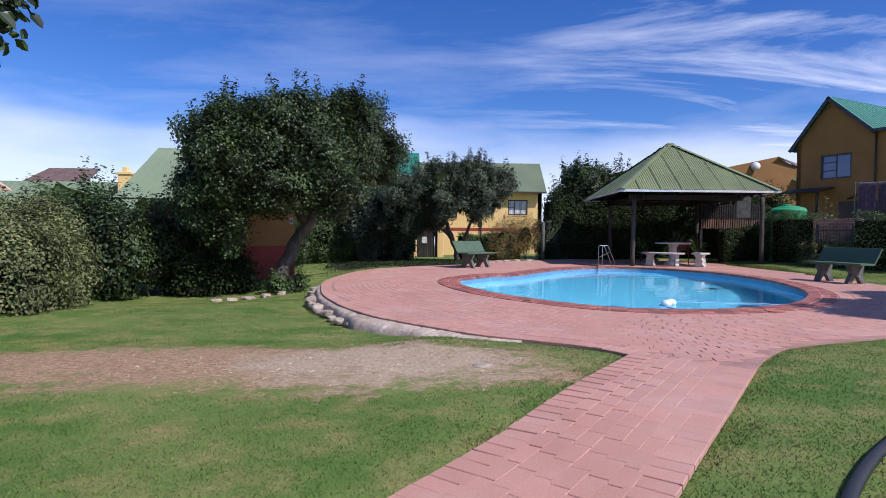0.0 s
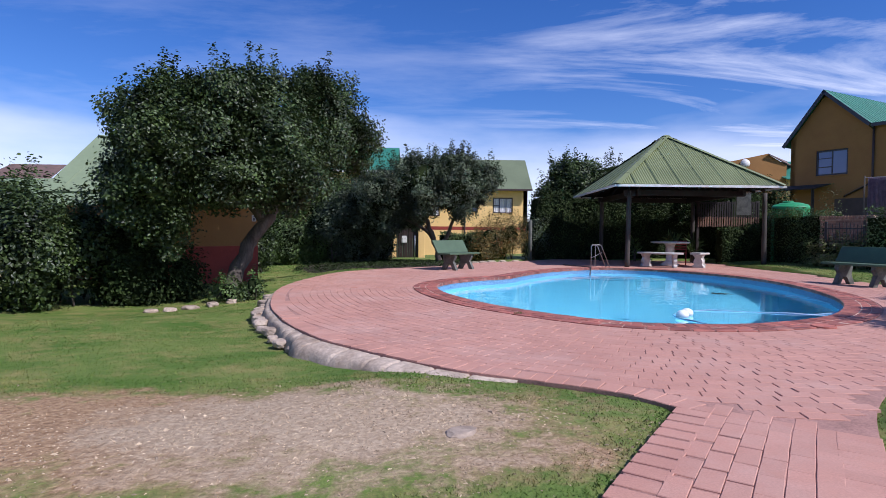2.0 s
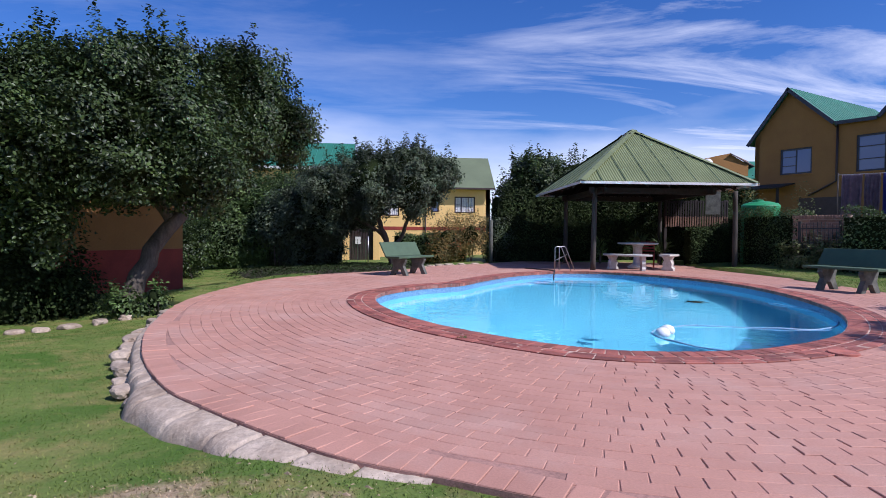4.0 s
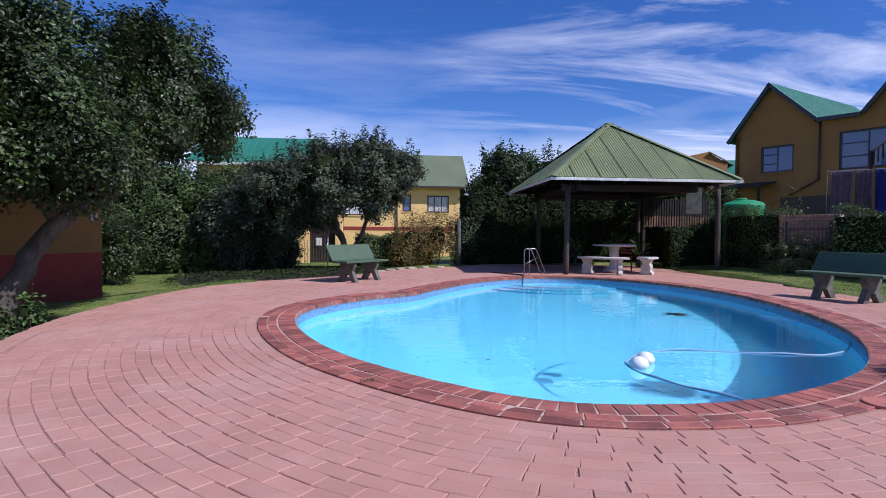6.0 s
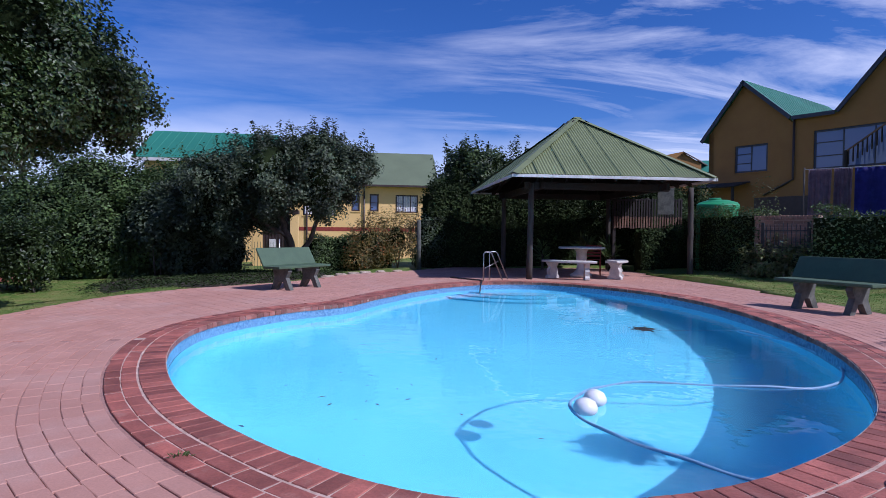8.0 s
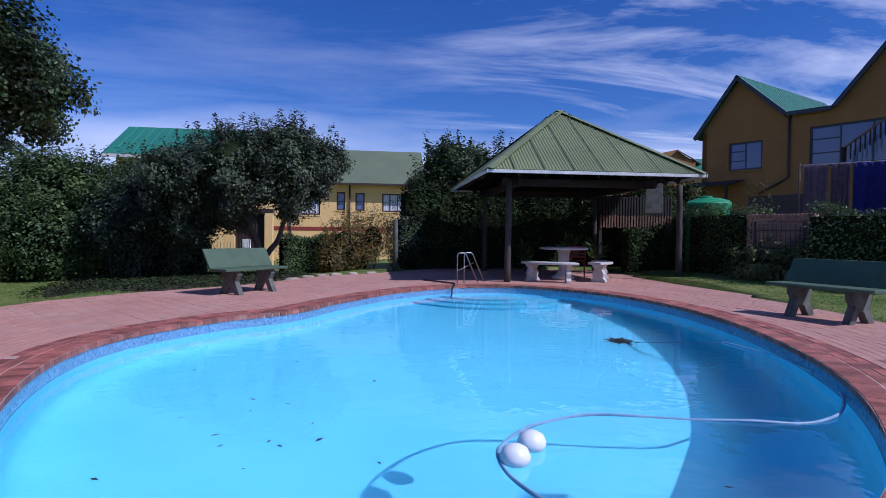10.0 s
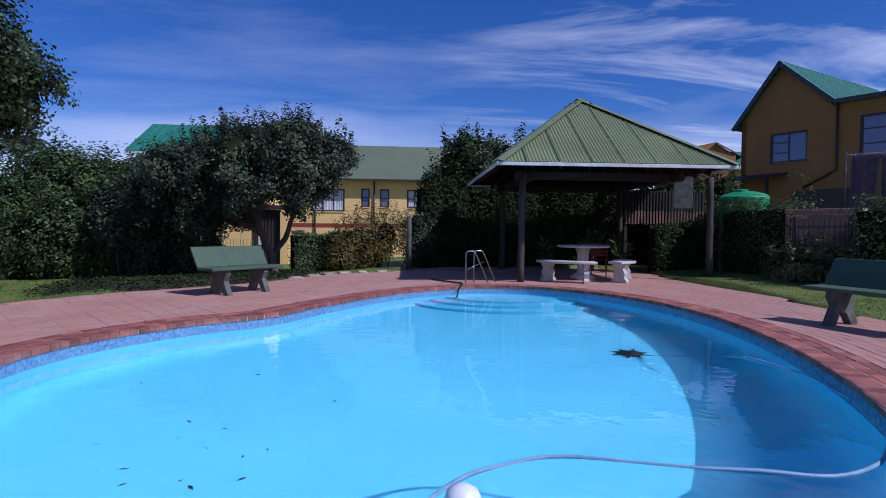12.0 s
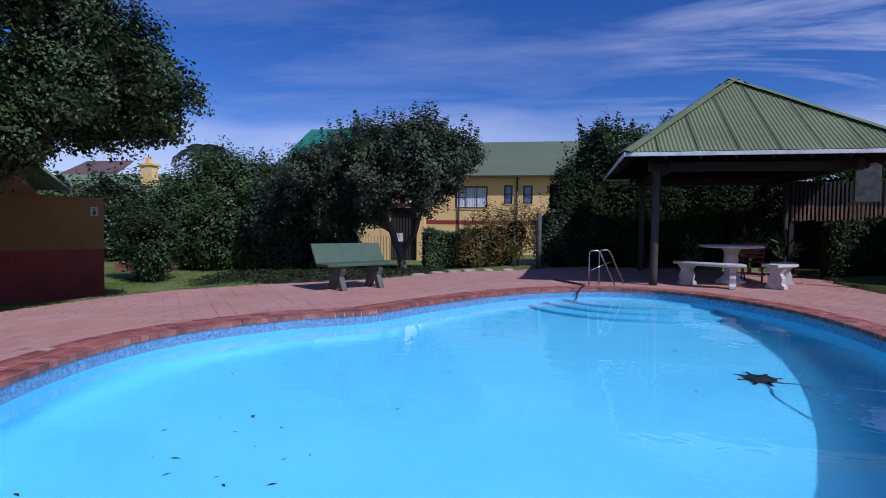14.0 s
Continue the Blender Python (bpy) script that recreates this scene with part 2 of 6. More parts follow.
TILE = surface("mosaic_band", (0.22, 0.36, 0.50), (0.09, 0.18, 0.31), 26, 0.25, 45, 0.2, 0.4)
WATER = water_material()
LAWN, BLADES = lawn_material("lawn_soil", False), lawn_material("lawn_blades", True)
STONE = surface("edging_stone", (0.50, 0.405, 0.315), (0.29, 0.215, 0.155), 3.5, 0.9, 30, 0.7, 0.25, "object", 0.2)
CONCRETE = surface("cast_concrete", (0.62, 0.59, 0.53), (0.42, 0.40, 0.36), 5, 0.9, 50, 0.4, 0.15)
LEGS = surface("weathered_concrete", (0.15, 0.152, 0.13), (0.07, 0.075, 0.064), 6, 0.9, 45, 0.5, 0.25)
GREEN_PAINT = surface("green_paint", (0.072, 0.120, 0.066), (0.052, 0.088, 0.050), 3, 0.7, 40, 0.15, 0.1)
ROOF_OLIVE = surface("olive_roof_sheet", (0.20, 0.232, 0.105), (0.15, 0.178, 0.078), 0.9, 0.5, 20, 0.1, 0.08)
ROOF_SAGE = surface("sage_roof_sheet", (0.20, 0.255, 0.15), (0.165, 0.215, 0.125), 0.5, 0.6, 14, 0.1, 0.06)
ROOF_MOSS = surface("moss_roof_sheet", (0.145, 0.178, 0.098), (0.115, 0.142, 0.078), 0.5, 0.6, 14, 0.1, 0.06)
ROOF_TEAL = surface("teal_roof_sheet", (0.026, 0.185, 0.125), (0.02, 0.145, 0.098), 0.5, 0.55, 14, 0.1, 0.06)
WHITE = surface("white_fascia", (0.70, 0.69, 0.64), (0.52, 0.51, 0.47), 4, 0.6, 30, 0.1, 0.06)
TIMBER = surface("grey_timber", (0.072, 0.060, 0.048), (0.036, 0.030, 0.025), 6, 0.85, 40, 0.5, 0.25, stretch=(1, 1, 0.15))
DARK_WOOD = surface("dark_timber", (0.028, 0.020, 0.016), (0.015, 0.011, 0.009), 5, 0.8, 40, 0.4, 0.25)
PALE_WOOD = surface("pale_slat", (0.22, 0.125, 0.08), (0.12, 0.07, 0.045), 5, 0.85, 40, 0.4, 0.2, "object", 0.2)
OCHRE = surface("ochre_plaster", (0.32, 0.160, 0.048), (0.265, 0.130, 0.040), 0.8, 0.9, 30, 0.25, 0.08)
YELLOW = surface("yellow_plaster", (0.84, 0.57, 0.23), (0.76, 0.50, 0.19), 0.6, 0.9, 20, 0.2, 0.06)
REDBAND = surface("oxide_red_plaster", (0.32, 0.05, 0.032), (0.22, 0.035, 0.025), 1.6, 0.85, 30, 0.25, 0.12)
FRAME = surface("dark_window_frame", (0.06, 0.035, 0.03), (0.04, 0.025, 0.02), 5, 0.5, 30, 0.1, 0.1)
BLUEFRAME = surface("navy_window_frame", (0.03, 0.035, 0.06), (0.02, 0.024, 0.04), 5, 0.45, 30, 0.1, 0.1)
# blue base colour stands in for sky reflected in the panes
PANE = glass_material("sky_tinted_glass", (0.10, 0.145, 0.30))
CURTAIN = surface("net_curtain", (0.72, 0.72, 0.72), (0.5, 0.5, 0.52), 8, 0.9, 20, 0.1, 0.1, stretch=(6, 6, 0.3))
STEEL = surface("stainless_steel", (0.42, 0.42, 0.41), (0.28, 0.28, 0.28), 8, 0.38, 60, 0.05, 0.08, metal=1.0)
IRON = surface("black_iron", (0.035, 0.035, 0.035), (0.02, 0.02, 0.02), 8, 0.6, 60, 0.2, 0.2)
HOSE = surface("blue_grey_hose", (0.26, 0.40, 0.52), (0.16, 0.28, 0.42), 9, 0.5, 60, 0.2, 0.1)
BLACK_HOSE = surface("black_hose", (0.02, 0.02, 0.022), (0.012, 0.012, 0.013), 9, 0.45, 60, 0.2, 0.1)
FLOAT = surface("white_plastic", (0.86, 0.86, 0.84), (0.78, 0.78, 0.76), 6, 0.35, 30, 0.05, 0.03)
TANK = surface("green_plastic", (0.03, 0.30, 0.12), (0.022, 0.23, 0.09), 3, 0.45, 30, 0.1, 0.06)
CLAY = surface("clay_brick", (0.42, 0.25, 0.17), (0.30, 0.17, 0.115), 5, 0.85, 40, 0.4, 0.15, "object", 0.22)
PLUM = surface("plum_towel", (0.27, 0.20, 0.25), (0.17, 0.125, 0.165), 7, 0.95, 60, 0.4, 0.12)
BLUE = surface("blue_towel", (0.045, 0.045, 0.24), (0.03, 0.03, 0.16), 7, 0.95, 60, 0.4, 0.12)
BARK = surface("grey_bark", (0.13, 0.105, 0.082), (0.055, 0.044, 0.036), 7, 0.95, 35, 0.9, 0.3, stretch=(1, 1, 0.3))
# soil colour dimmed to hold the shade under the spreading tree
DIMMED_SOIL = surface("dimmed_soil", (0.060, 0.042, 0.028), (0.026, 0.019, 0.013), 3, 0.95, 30, 0.8, 0.3)
# leaf green darkened to put shade into the hedge and undergrowth colour
LEAF_SHADED = foliage("shaded_leaf", (0.045, 0.070, 0.020), (0.016, 0.027, 0.009), 0.05, 0.7, None, 0.12)
LEAF_A = foliage("broad_glossy_leaf", (0.066, 0.104, 0.024), (0.017, 0.031, 0.010), 0.12, 0.45)
LEAF_B = foliage("grey_green_leaf", (0.085, 0.115, 0.055), (0.036, 0.052, 0.028), 0.13, 0.52)
LEAF_C = foliage("hedge_leaf", (0.110, 0.175, 0.045), (0.042, 0.072, 0.020), 0.2, 0.5)
LEAF_D = foliage("bronze_leaf", (0.26, 0.20, 0.055), (0.075, 0.075, 0.022), 0.3, 0.5, odd=(0.42, 0.13, 0.03))
LEAF_E = foliage("dry_scrub_leaf", (0.215, 0.245, 0.085), (0.085, 0.105, 0.035), 0.22, 0.6, odd=(0.27, 0.20, 0.12))
# near-black colour of added cores that stand in for shade between leaves
CORE = surface("shade_core", (0.024, 0.034, 0.013), (0.010, 0.015, 0.007), 5, 1.0, 30, 0.8, 0.3, spec=0.0)
PINK = surface("pink_plaster", (0.62, 0.40, 0.31), (0.55, 0.35, 0.27), 0.8, 0.9, 20, 0.2, 0.06)
BROWN_TILE = surface("brown_roof_tile", (0.17, 0.105, 0.085), (0.11, 0.07, 0.06), 2, 0.85, 20, 0.3, 0.12)
LITTER = surface("straw_litter", (0.46, 0.36, 0.24), (0.24, 0.17, 0.11), 3, 0.95, 60, 0.3, 0.2, "island", 0.45)
LEAFLITTER = surface("fallen_leaf", (0.05, 0.035, 0.02), (0.03, 0.02, 0.012), 9, 0.8, 40, 0.2, 0.2, "object", 0.3)

# ---------------------------------------------------------------- building helpers


def link_mesh(name, me, material, parent=None, label=""):
    ob = new(name, me)
    if material and not me.materials:
        me.materials.append(material)
    if parent:
        ob.parent = parent
    if label:
        ob["label"] = label
    return ob


def part(name, bm, material, parent=None, label="", smooth=False):
    me = bpy.data.meshes.new(name)
    bm.normal_update()
    bm.to_mesh(me)
    bm.free()
    if smooth:
        me.polygons.foreach_set("use_smooth", [True] * len(me.polygons))
    return link_mesh(name, me, material, parent, label)


def from_arrays(name, verts, faces, material, parent=None, label="", smooth=False):
    """verts n x 3, faces m x k: one mesh, quickly."""
    verts, faces = np.asarray(verts, dtype=np.float32), np.asarray(faces, dtype=np.int32)
    me = bpy.data.meshes.new(name)
    m, k = faces.shape
    me.vertices.add(len(verts))
    me.vertices.foreach_set("co", verts.ravel())
    me.loops.add(m * k)
    me.loops.foreach_set("vertex_index", faces.ravel())
    me.polygons.add(m)
    me.polygons.foreach_set("loop_start", np.arange(0, m * k, k, dtype=np.int32))
    me.polygons.foreach_set("use_smooth", np.full(m, smooth, dtype=bool))
    me.update(calc_edges=True)
    me.validate()
    return link_mesh(name, me, material, parent, label)


def empty(name, place=(0, 0, 0), turn=0.0):
    ob = new(name)
    ob.matrix_world = pose(*place, 0, 0, turn)
    ob.empty_display_size = 0.2
    return ob


def box(bm, lo, hi, bevel=0.0, m=None):
    lo, hi = Vector(lo), Vector(hi)
    made = bmesh.ops.create_cube(bm, size=1.0, matrix=Matrix.LocRotScale((lo + hi) / 2, None, hi - lo))
    if bevel:
        edges = list({e for v in made["verts"] for e in v.link_edges})
        made = bmesh.ops.bevel(bm, geom=edges, offset=bevel, segments=1, affect="EDGES", profile=0.7)
    if m:
        bmesh.ops.transform(bm, matrix=m, verts=made["verts"])
    return made["verts"]


def box_part(name, lo, hi, material, parent=None, bevel=0.0, m=None, label=""):
    bm = bmesh.new()
    box(bm, lo, hi, bevel, m)
    return part(name, bm, material, parent, label)


def tube_arrays(points, radii, sides=10):
    """A tube through points with a radius at each, closed at its ends by fans of the ring."""
    pts = [Vector(p) for p in points]
    if not hasattr(radii, "__len__"):
        radii = [radii] * len(pts)
    verts, faces = [], []
    side = Vector((0.31, 0.87, 0.38)).normalized()
    for i, p in enumerate(pts):
        way = (pts[min(i + 1, len(pts) - 1)] - pts[max(i - 1, 0)]).normalized()
        a = (side - way * side.dot(way)).normalized()
        b = way.cross(a)
        side = a
        for k in range(sides):
            ang = 2 * math.pi * k / sides
            verts.append(p + (a * math.cos(ang) + b * math.sin(ang)) * radii[i])
    for i in range(len(pts) - 1):
        for k in range(sides):
            k2 = (k + 1) % sides
            faces.append((i * sides + k, i * sides + k2, (i + 1) * sides + k2, (i + 1) * sides + k))
    for end, ring in ((0, 0), (1, len(pts) - 1)):
        c = len(verts)
        verts.append(pts[ring])
        for k in range(sides):
            k2 = (k + 1) % sides
            a, b = ring * sides + k, ring * sides + k2
            faces.append((c, b, a, a) if not end else (c, a, b, b))
    return [tuple(v) for v in verts], faces


def tube(name, points, radii, material, parent=None, sides=10, label=""):
    verts, faces = tube_arrays(points, radii, sides)
    me = bpy.data.meshes.new(name)
    me.from_pydata(verts, [], [tuple(dict.fromkeys(f)) for f in faces])
    me.polygons.foreach_set("use_smooth", [True] * len(me.polygons))
    return link_mesh(name, me, material, parent, label)


def spline(points, closed=True, steps=12):
    """A smooth curve through plan points (Catmull-Rom)."""
    p = np.array(points, dtype=float)
    n, out = len(p), []
    for i in range(n if closed else n - 1):
        a, b, c, d = (p[(i + k) % n] if closed else p[min(max(i + k, 0), n - 1)] for k in (-1, 0, 1, 2))
        for s in np.linspace(0, 1, steps, endpoint=False):
            out.append(0.5 * (2 * b + (c - a) * s + (2 * a - 5 * b + 4 * c - d) * s ** 2 + (3 * b - a - 3 * c + d) * s ** 3))
    if not closed:
        out.append(p[-1])
    return np.array(out)


def resample(curve, pitch, closed=True):
    """Points at even steps of about pitch along a curve."""
    c = np.vstack([curve, curve[:1]]) if closed else curve
    seg = np.linalg.norm(np.diff(c, axis=0), axis=1)
    s = np.concatenate([[0], np.cumsum(seg)])
    n = max(3, int(round(s[-1] / pitch)))
    at = np.linspace(0, s[-1], n, endpoint=not closed)
    return np.stack([np.interp(at, s, c[:, k]) for k in range(2)], axis=1)


def inside(poly, x, y):
    """Which of the points lie inside a plan polygon."""
    x, y = np.asarray(x, float), np.asarray(y, float)
    res = np.zeros(x.shape, bool)
    x0, y0 = poly[-1]
    for x1, y1 in poly:
        cross = ((y1 > y) != (y0 > y)) & (x < (x0 - x1) * (y - y1) / (y0 - y1 + 1e-12) + x1)
        res ^= cross
        x0, y0 = x1, y1
    return res


def distance(poly, x, y, closed=True):
    """Distance in plan from points to a polyline."""
    x, y = np.asarray(x, float), np.asarray(y, float)
    best = np.full(x.shape, 1e9)
    n = len(poly)
    for i in range(n if closed else n - 1):
        a, b = np.array(poly[i]), np.array(poly[(i + 1) % n])
        d = b - a
        s = np.clip(((x - a[0]) * d[0] + (y - a[1]) * d[1]) / (d @ d + 1e-12), 0, 1)
        best = np.minimum(best, np.hypot(x - a[0] - s * d[0], y - a[1] - s * d[1]))
    return best


def brick_arrays(cx, cy, ang, length, width, top, tilt=None, depth=0.03, chamfer=0.0035):
    """Chamfered bricks laid flat; all arguments but the sizes are arrays."""
    n = len(cx)
    hl, hw = np.broadcast_to(length, n) / 2, np.broadcast_to(width, n) / 2
    corner = np.array([(-1, -1), (1, -1), (1, 1), (-1, 1)], float)
    verts = np.zeros((n, 12, 3))
    for ring, (ins, dz) in enumerate(((0, -depth), (0, -chamfer), (chamfer, 0))):
        for k in range(4):
            u, v = corner[k, 0] * (hl - ins), corner[k, 1] * (hw - ins)
            verts[:, ring * 4 + k, 0] = cx + u * np.cos(ang) - v * np.sin(ang)
            verts[:, ring * 4 + k, 1] = cy + u * np.sin(ang) + v * np.cos(ang)
            verts[:, ring * 4 + k, 2] = top + dz + (0 if tilt is None else tilt[:, 0] * u + tilt[:, 1] * v)
    one = [(r * 4 + k, r * 4 + (k + 1) % 4, r * 4 + 4 + (k + 1) % 4, r * 4 + 4 + k) for r in (0, 1) for k in range(4)] + [(8, 9, 10, 11)]
    faces = (np.array(one)[None] + (np.arange(n) * 12)[:, None, None]).reshape(-1, 4)
    return verts.reshape(-1, 3), faces


def brick_mesh(name, length, width, material, depth=0.03):
    v, f = brick_arrays(np.zeros(1), np.zeros(1), np.zeros(1), length, width, np.zeros(1), depth=depth)
    me = bpy.data.meshes.new(name)
    me.from_pydata(v.tolist(), [], f.tolist())
    me.polygons.foreach_set("use_smooth", np.zeros(len(f), dtype=bool))
    me.materials.append(material)
    return me


rng = np.random.default_rng(7)

# ---------------------------------------------------------------- plan of the garden
POOL_PLAN = spline([(0.33, 12.1), (0.5, 13.2), (1.2, 14.25), (2.05, 14.95), (2.75, 16.2), (3.85, 17.75), (5.2, 18.7), (6.5, 18.6),
                    (7.55, 17.4), (8.05, 15.6), (7.85, 13.3), (6.95, 10.8), (5.6, 9.0), (4.2, 8.15), (3.1, 7.98), (2.2, 8.3), (1.2, 9.45), (0.6, 10.75)], steps=14)
DECK_PLAN = np.vstack([spline([(1.63, 4.89), (1.4, 5.18), (0.88, 5.50), (0.31, 5.83), (-0.43, 6.52), (-0.95, 7.12), (-1.58, 8.3), (-2.14, 9.95), (-2.52, 12.4),
                               (-2.2, 15.6), (-1.4, 17.2), (-0.3, 18.3), (0.9, 19.5), (2.0, 21.5), (3.6, 22.8)], closed=False, steps=6),
                       [(5.6, 25.0), (11.2, 24.4), (10.95, 21.6), (10.75, 19.0), (10.75, 17.0), (10.3, 14.6), (9.9, 12.6), (10.2, 10.0), (10.8, 7.4), (8.0, 6.75), (4.65, 5.92)],
                       spline([(4.65, 5.92), (3.9, 5.65), (3.27, 5.29), (2.8, 4.85), (2.35, 4.27)], closed=False, steps=5)])
PATH_LEFT = spline([(-1.75, 0.1), (-0.75, 1.4), (-0.19, 2.16), (0.25, 2.79), (0.82, 3.73), (1.63, 4.89)], closed=False, steps=6)
PATH_RIGHT = spline([(-0.75, 0.1), (0.2, 1.25), (0.89, 2.19), (1.33, 2.82), (1.85, 3.55), (2.35, 4.27)], closed=False, steps=6)
PATH_PLAN = np.vstack([PATH_LEFT, PATH_RIGHT[::-1]])

# heights of the ground at a few places: x, y, z
LEVELS = np.array([(0, 0, -0.03), (-0.6, 2.2, -0.035), (0.9, 4.2, -0.04), (1.4, 5.0, -0.02), (2.5, 3.5, -0.02), (4, 5.4, -0.02), (-2.5, 3.5, -0.08), (-0.9, 6.5, -0.14), (0.45, 5.45, -0.03),
                   (-1.4, 7.6, -0.20), (-2.3, 9.4, -0.23), (-5, 7, -0.16), (-4.9, 12, -0.42), (-3.2, 13, -0.32), (-4.7, 18.1, -0.46), (-3, 17, -0.18), (-1, 19, -0.04),
                   (1.2, 21, -0.03), (-8, 26.8, -0.35), (1, 26, -0.15), (4, 25, -0.03), (11.2, 21, 0.02), (11.2, 16, 0.02), (12.6, 18, 0.16), (10.6, 13, -0.02), (6, 5.6, -0.02),
                   (13.5, 15, 0.16), (12.3, 20.2, 0.19), (12.0, 22.0, 0.14), (0.95, 5.25, -0.02), (-12, 14, -0.5), (0, 42, -0.6), (22, 29, 0.3), (-28, 50, -0.6)])


def ground(x, y):
    x, y = np.asarray(x, float), np.asarray(y, float)
    top, low = np.zeros(x.shape), np.zeros(x.shape)
    for a, b, c in LEVELS:
        w = 1 / ((x - a) ** 2 + (y - b) ** 2 + 0.25) ** 1.6
        top += w * c
        low += w
    return top / low


def on_ground(x, y, lift=0.0):
    return float(ground(np.array([x]), np.array([y]))[0]) + lift


# ---------------------------------------------------------------- ground sheet
near = np.arange(-14, 20.01, 0.3)
far = np.array([24, 30, 40, 60, 100, 200, 500, 1200, 3000])
gx = np.concatenate([-14 - (far - 20)[::-1], near, far])
near_y = np.arange(-4, 30.01, 0.3)
gy = np.concatenate([-4 - (far - 20)[::-1], near_y, 30 + (far - 20)])
X, Y = np.meshgrid(gx, gy)
Z = ground(X, Y) + 0.012 * np.sin(X * 2.1 + 1.3 * np.sin(Y)) * np.cos(Y * 1.7)
deck_in = inside(DECK_PLAN, X, Y)
edge_far = distance(DECK_PLAN, X, Y)
Z[deck_in & (edge_far > 0.32)] = -3.0
Z[inside(PATH_PLAN, X, Y)] -= 0.05
cols, rws = len(gx), len(gy)
idx = (np.arange(rws - 1)[:, None] * cols + np.arange(cols - 1)[None]).ravel()
lawn = from_arrays("ground", np.stack([X.ravel(), Y.ravel(), Z.ravel()], 1), np.stack([idx, idx + 1, idx + cols + 1, idx + cols], 1), LAWN, smooth=True)
tagged(lawn, "mown green lawn with a dry worn patch", "lawn", kind="structure")

# ---------------------------------------------------------------- terrace, path and coping


def filled(loops, z):
    """A flat sheet between closed plan loops."""
    bm = bmesh.new()
    edges = []
    for loop in loops:
        vs = [bm.verts.new((p[0], p[1], z)) for p in loop]
        edges += [bm.edges.new((vs[i], vs[(i + 1) % len(vs)])) for i in range(len(vs))]
    bmesh.ops.triangle_fill(bm, use_beauty=True, edges=edges)
    for f in bm.faces:
        if f.normal.z < 0:
            f.normal_flip()
    return bm


def grown(curve, out):
    """A closed counter-clockwise or clockwise plan curve moved outwards."""
    d = np.roll(curve, -1, 0) - np.roll(curve, 1, 0)
    d /= np.linalg.norm(d, axis=1)[:, None]
    n = np.stack([d[:, 1], -d[:, 0]], 1)
    area = np.sum(curve[:, 0] * np.roll(curve[:, 1], -1) - np.roll(curve[:, 0], -1) * curve[:, 1])
    return curve + n * out * (1 if area > 0 else -1)


pool_edge = resample(POOL_PLAN, 0.16)
HEADER = 0.20
bm = filled([DECK_PLAN, grown(pool_edge, 0.03)], -0.0065)
for loop in (DECK_PLAN,):
    for i in range(len(loop)):
        a, b = loop[i], loop[(i + 1) % len(loop)]
        vs = [bm.verts.new((*a, -0.0065)), bm.verts.new((*b, -0.0065)), bm.verts.new((*b, -0.7)), bm.verts.new((*a, -0.7))]
        bm.faces.new(vs)
terrace = part("pavement", bm, JOINT)
tagged(terrace, "faded pink-red brick paving laid in rings round the pool", "paving", kind="structure")

# rings of pavers that follow the pool, up to the mouth of the path
MOUTH_IN = np.array([0.60, 0.80]) * 0.26
MOUTH = np.array([PATH_LEFT[-1], PATH_RIGHT[-1], PATH_RIGHT[-1] + MOUTH_IN, PATH_LEFT[-1] + MOUTH_IN])
bx, by, ba = [], [], []
course, pitch = 0.112, 0.222
for ring in range(86):
    off = 0.455 + course * (ring + 0.5)
    curve = grown(resample(POOL_PLAN, 0.08), off)
    pts = resample(curve, pitch / 2)
    pts = pts[(ring % 2)::2]
    way = np.roll(pts, -1, 0) - np.roll(pts, 1, 0)
    ok = distance(pool_edge, pts[:, 0], pts[:, 1]) > off - 0.035
    ok &= inside(DECK_PLAN, pts[:, 0], pts[:, 1]) & ~inside(MOUTH, pts[:, 0], pts[:, 1])
    ok &= distance(DECK_PLAN[:85], pts[:, 0], pts[:, 1], closed=False) > 0.22
    ok &= distance(DECK_PLAN[85:], pts[:, 0], pts[:, 1], closed=False) > 0.10
    bx.append(pts[ok, 0]), by.append(pts[ok, 1]), ba.append(np.arctan2(way[ok, 1], way[ok, 0]))
bx, by, ba = map(np.concatenate, (bx, by, ba))
n = len(bx)
bx, by, ba = bx + rng.normal(0, 0.0022, n), by + rng.normal(0, 0.0022, n), ba + rng.normal(0, 0.012, n)
bz = rng.normal(0, 0.0007, n) + 0.0025 * np.sin(bx * 1.3) * np.sin(by * 0.9)
tilts = rng.normal(0, 0.0018, (n, 2))
order = np.argsort(np.hypot(bx - 2.6, by - 6.6))
picked, others = order[:300], order[300:]
v, f = brick_arrays(bx[others], by[others], ba[others], rng.normal(0.2175, 0.0018, len(others)), 0.1092, bz[others], tilts[others])
tagged(from_arrays("paver_field", v, f, PAVERS, terrace), kind="stuff")
# a straight course of headers closes the terrace's edge on the lawn side
edge_line = resample(DECK_PLAN[:85], 0.118, closed=False)
way = np.gradient(edge_line, axis=0)
ang = np.arctan2(way[:, 1], way[:, 0])
ev, ef = brick_arrays(edge_line[:, 0] + 0.103 * np.sin(ang), edge_line[:, 1] - 0.103 * np.cos(ang), ang + math.pi / 2, 0.2, 0.115,
                      rng.normal(0.001, 0.002, len(ang)), rng.normal(0, 0.012, (len(ang), 2)), depth=0.07)
tagged(from_arrays("edge_course", ev, ef, PAVERS, terrace), kind="stuff")

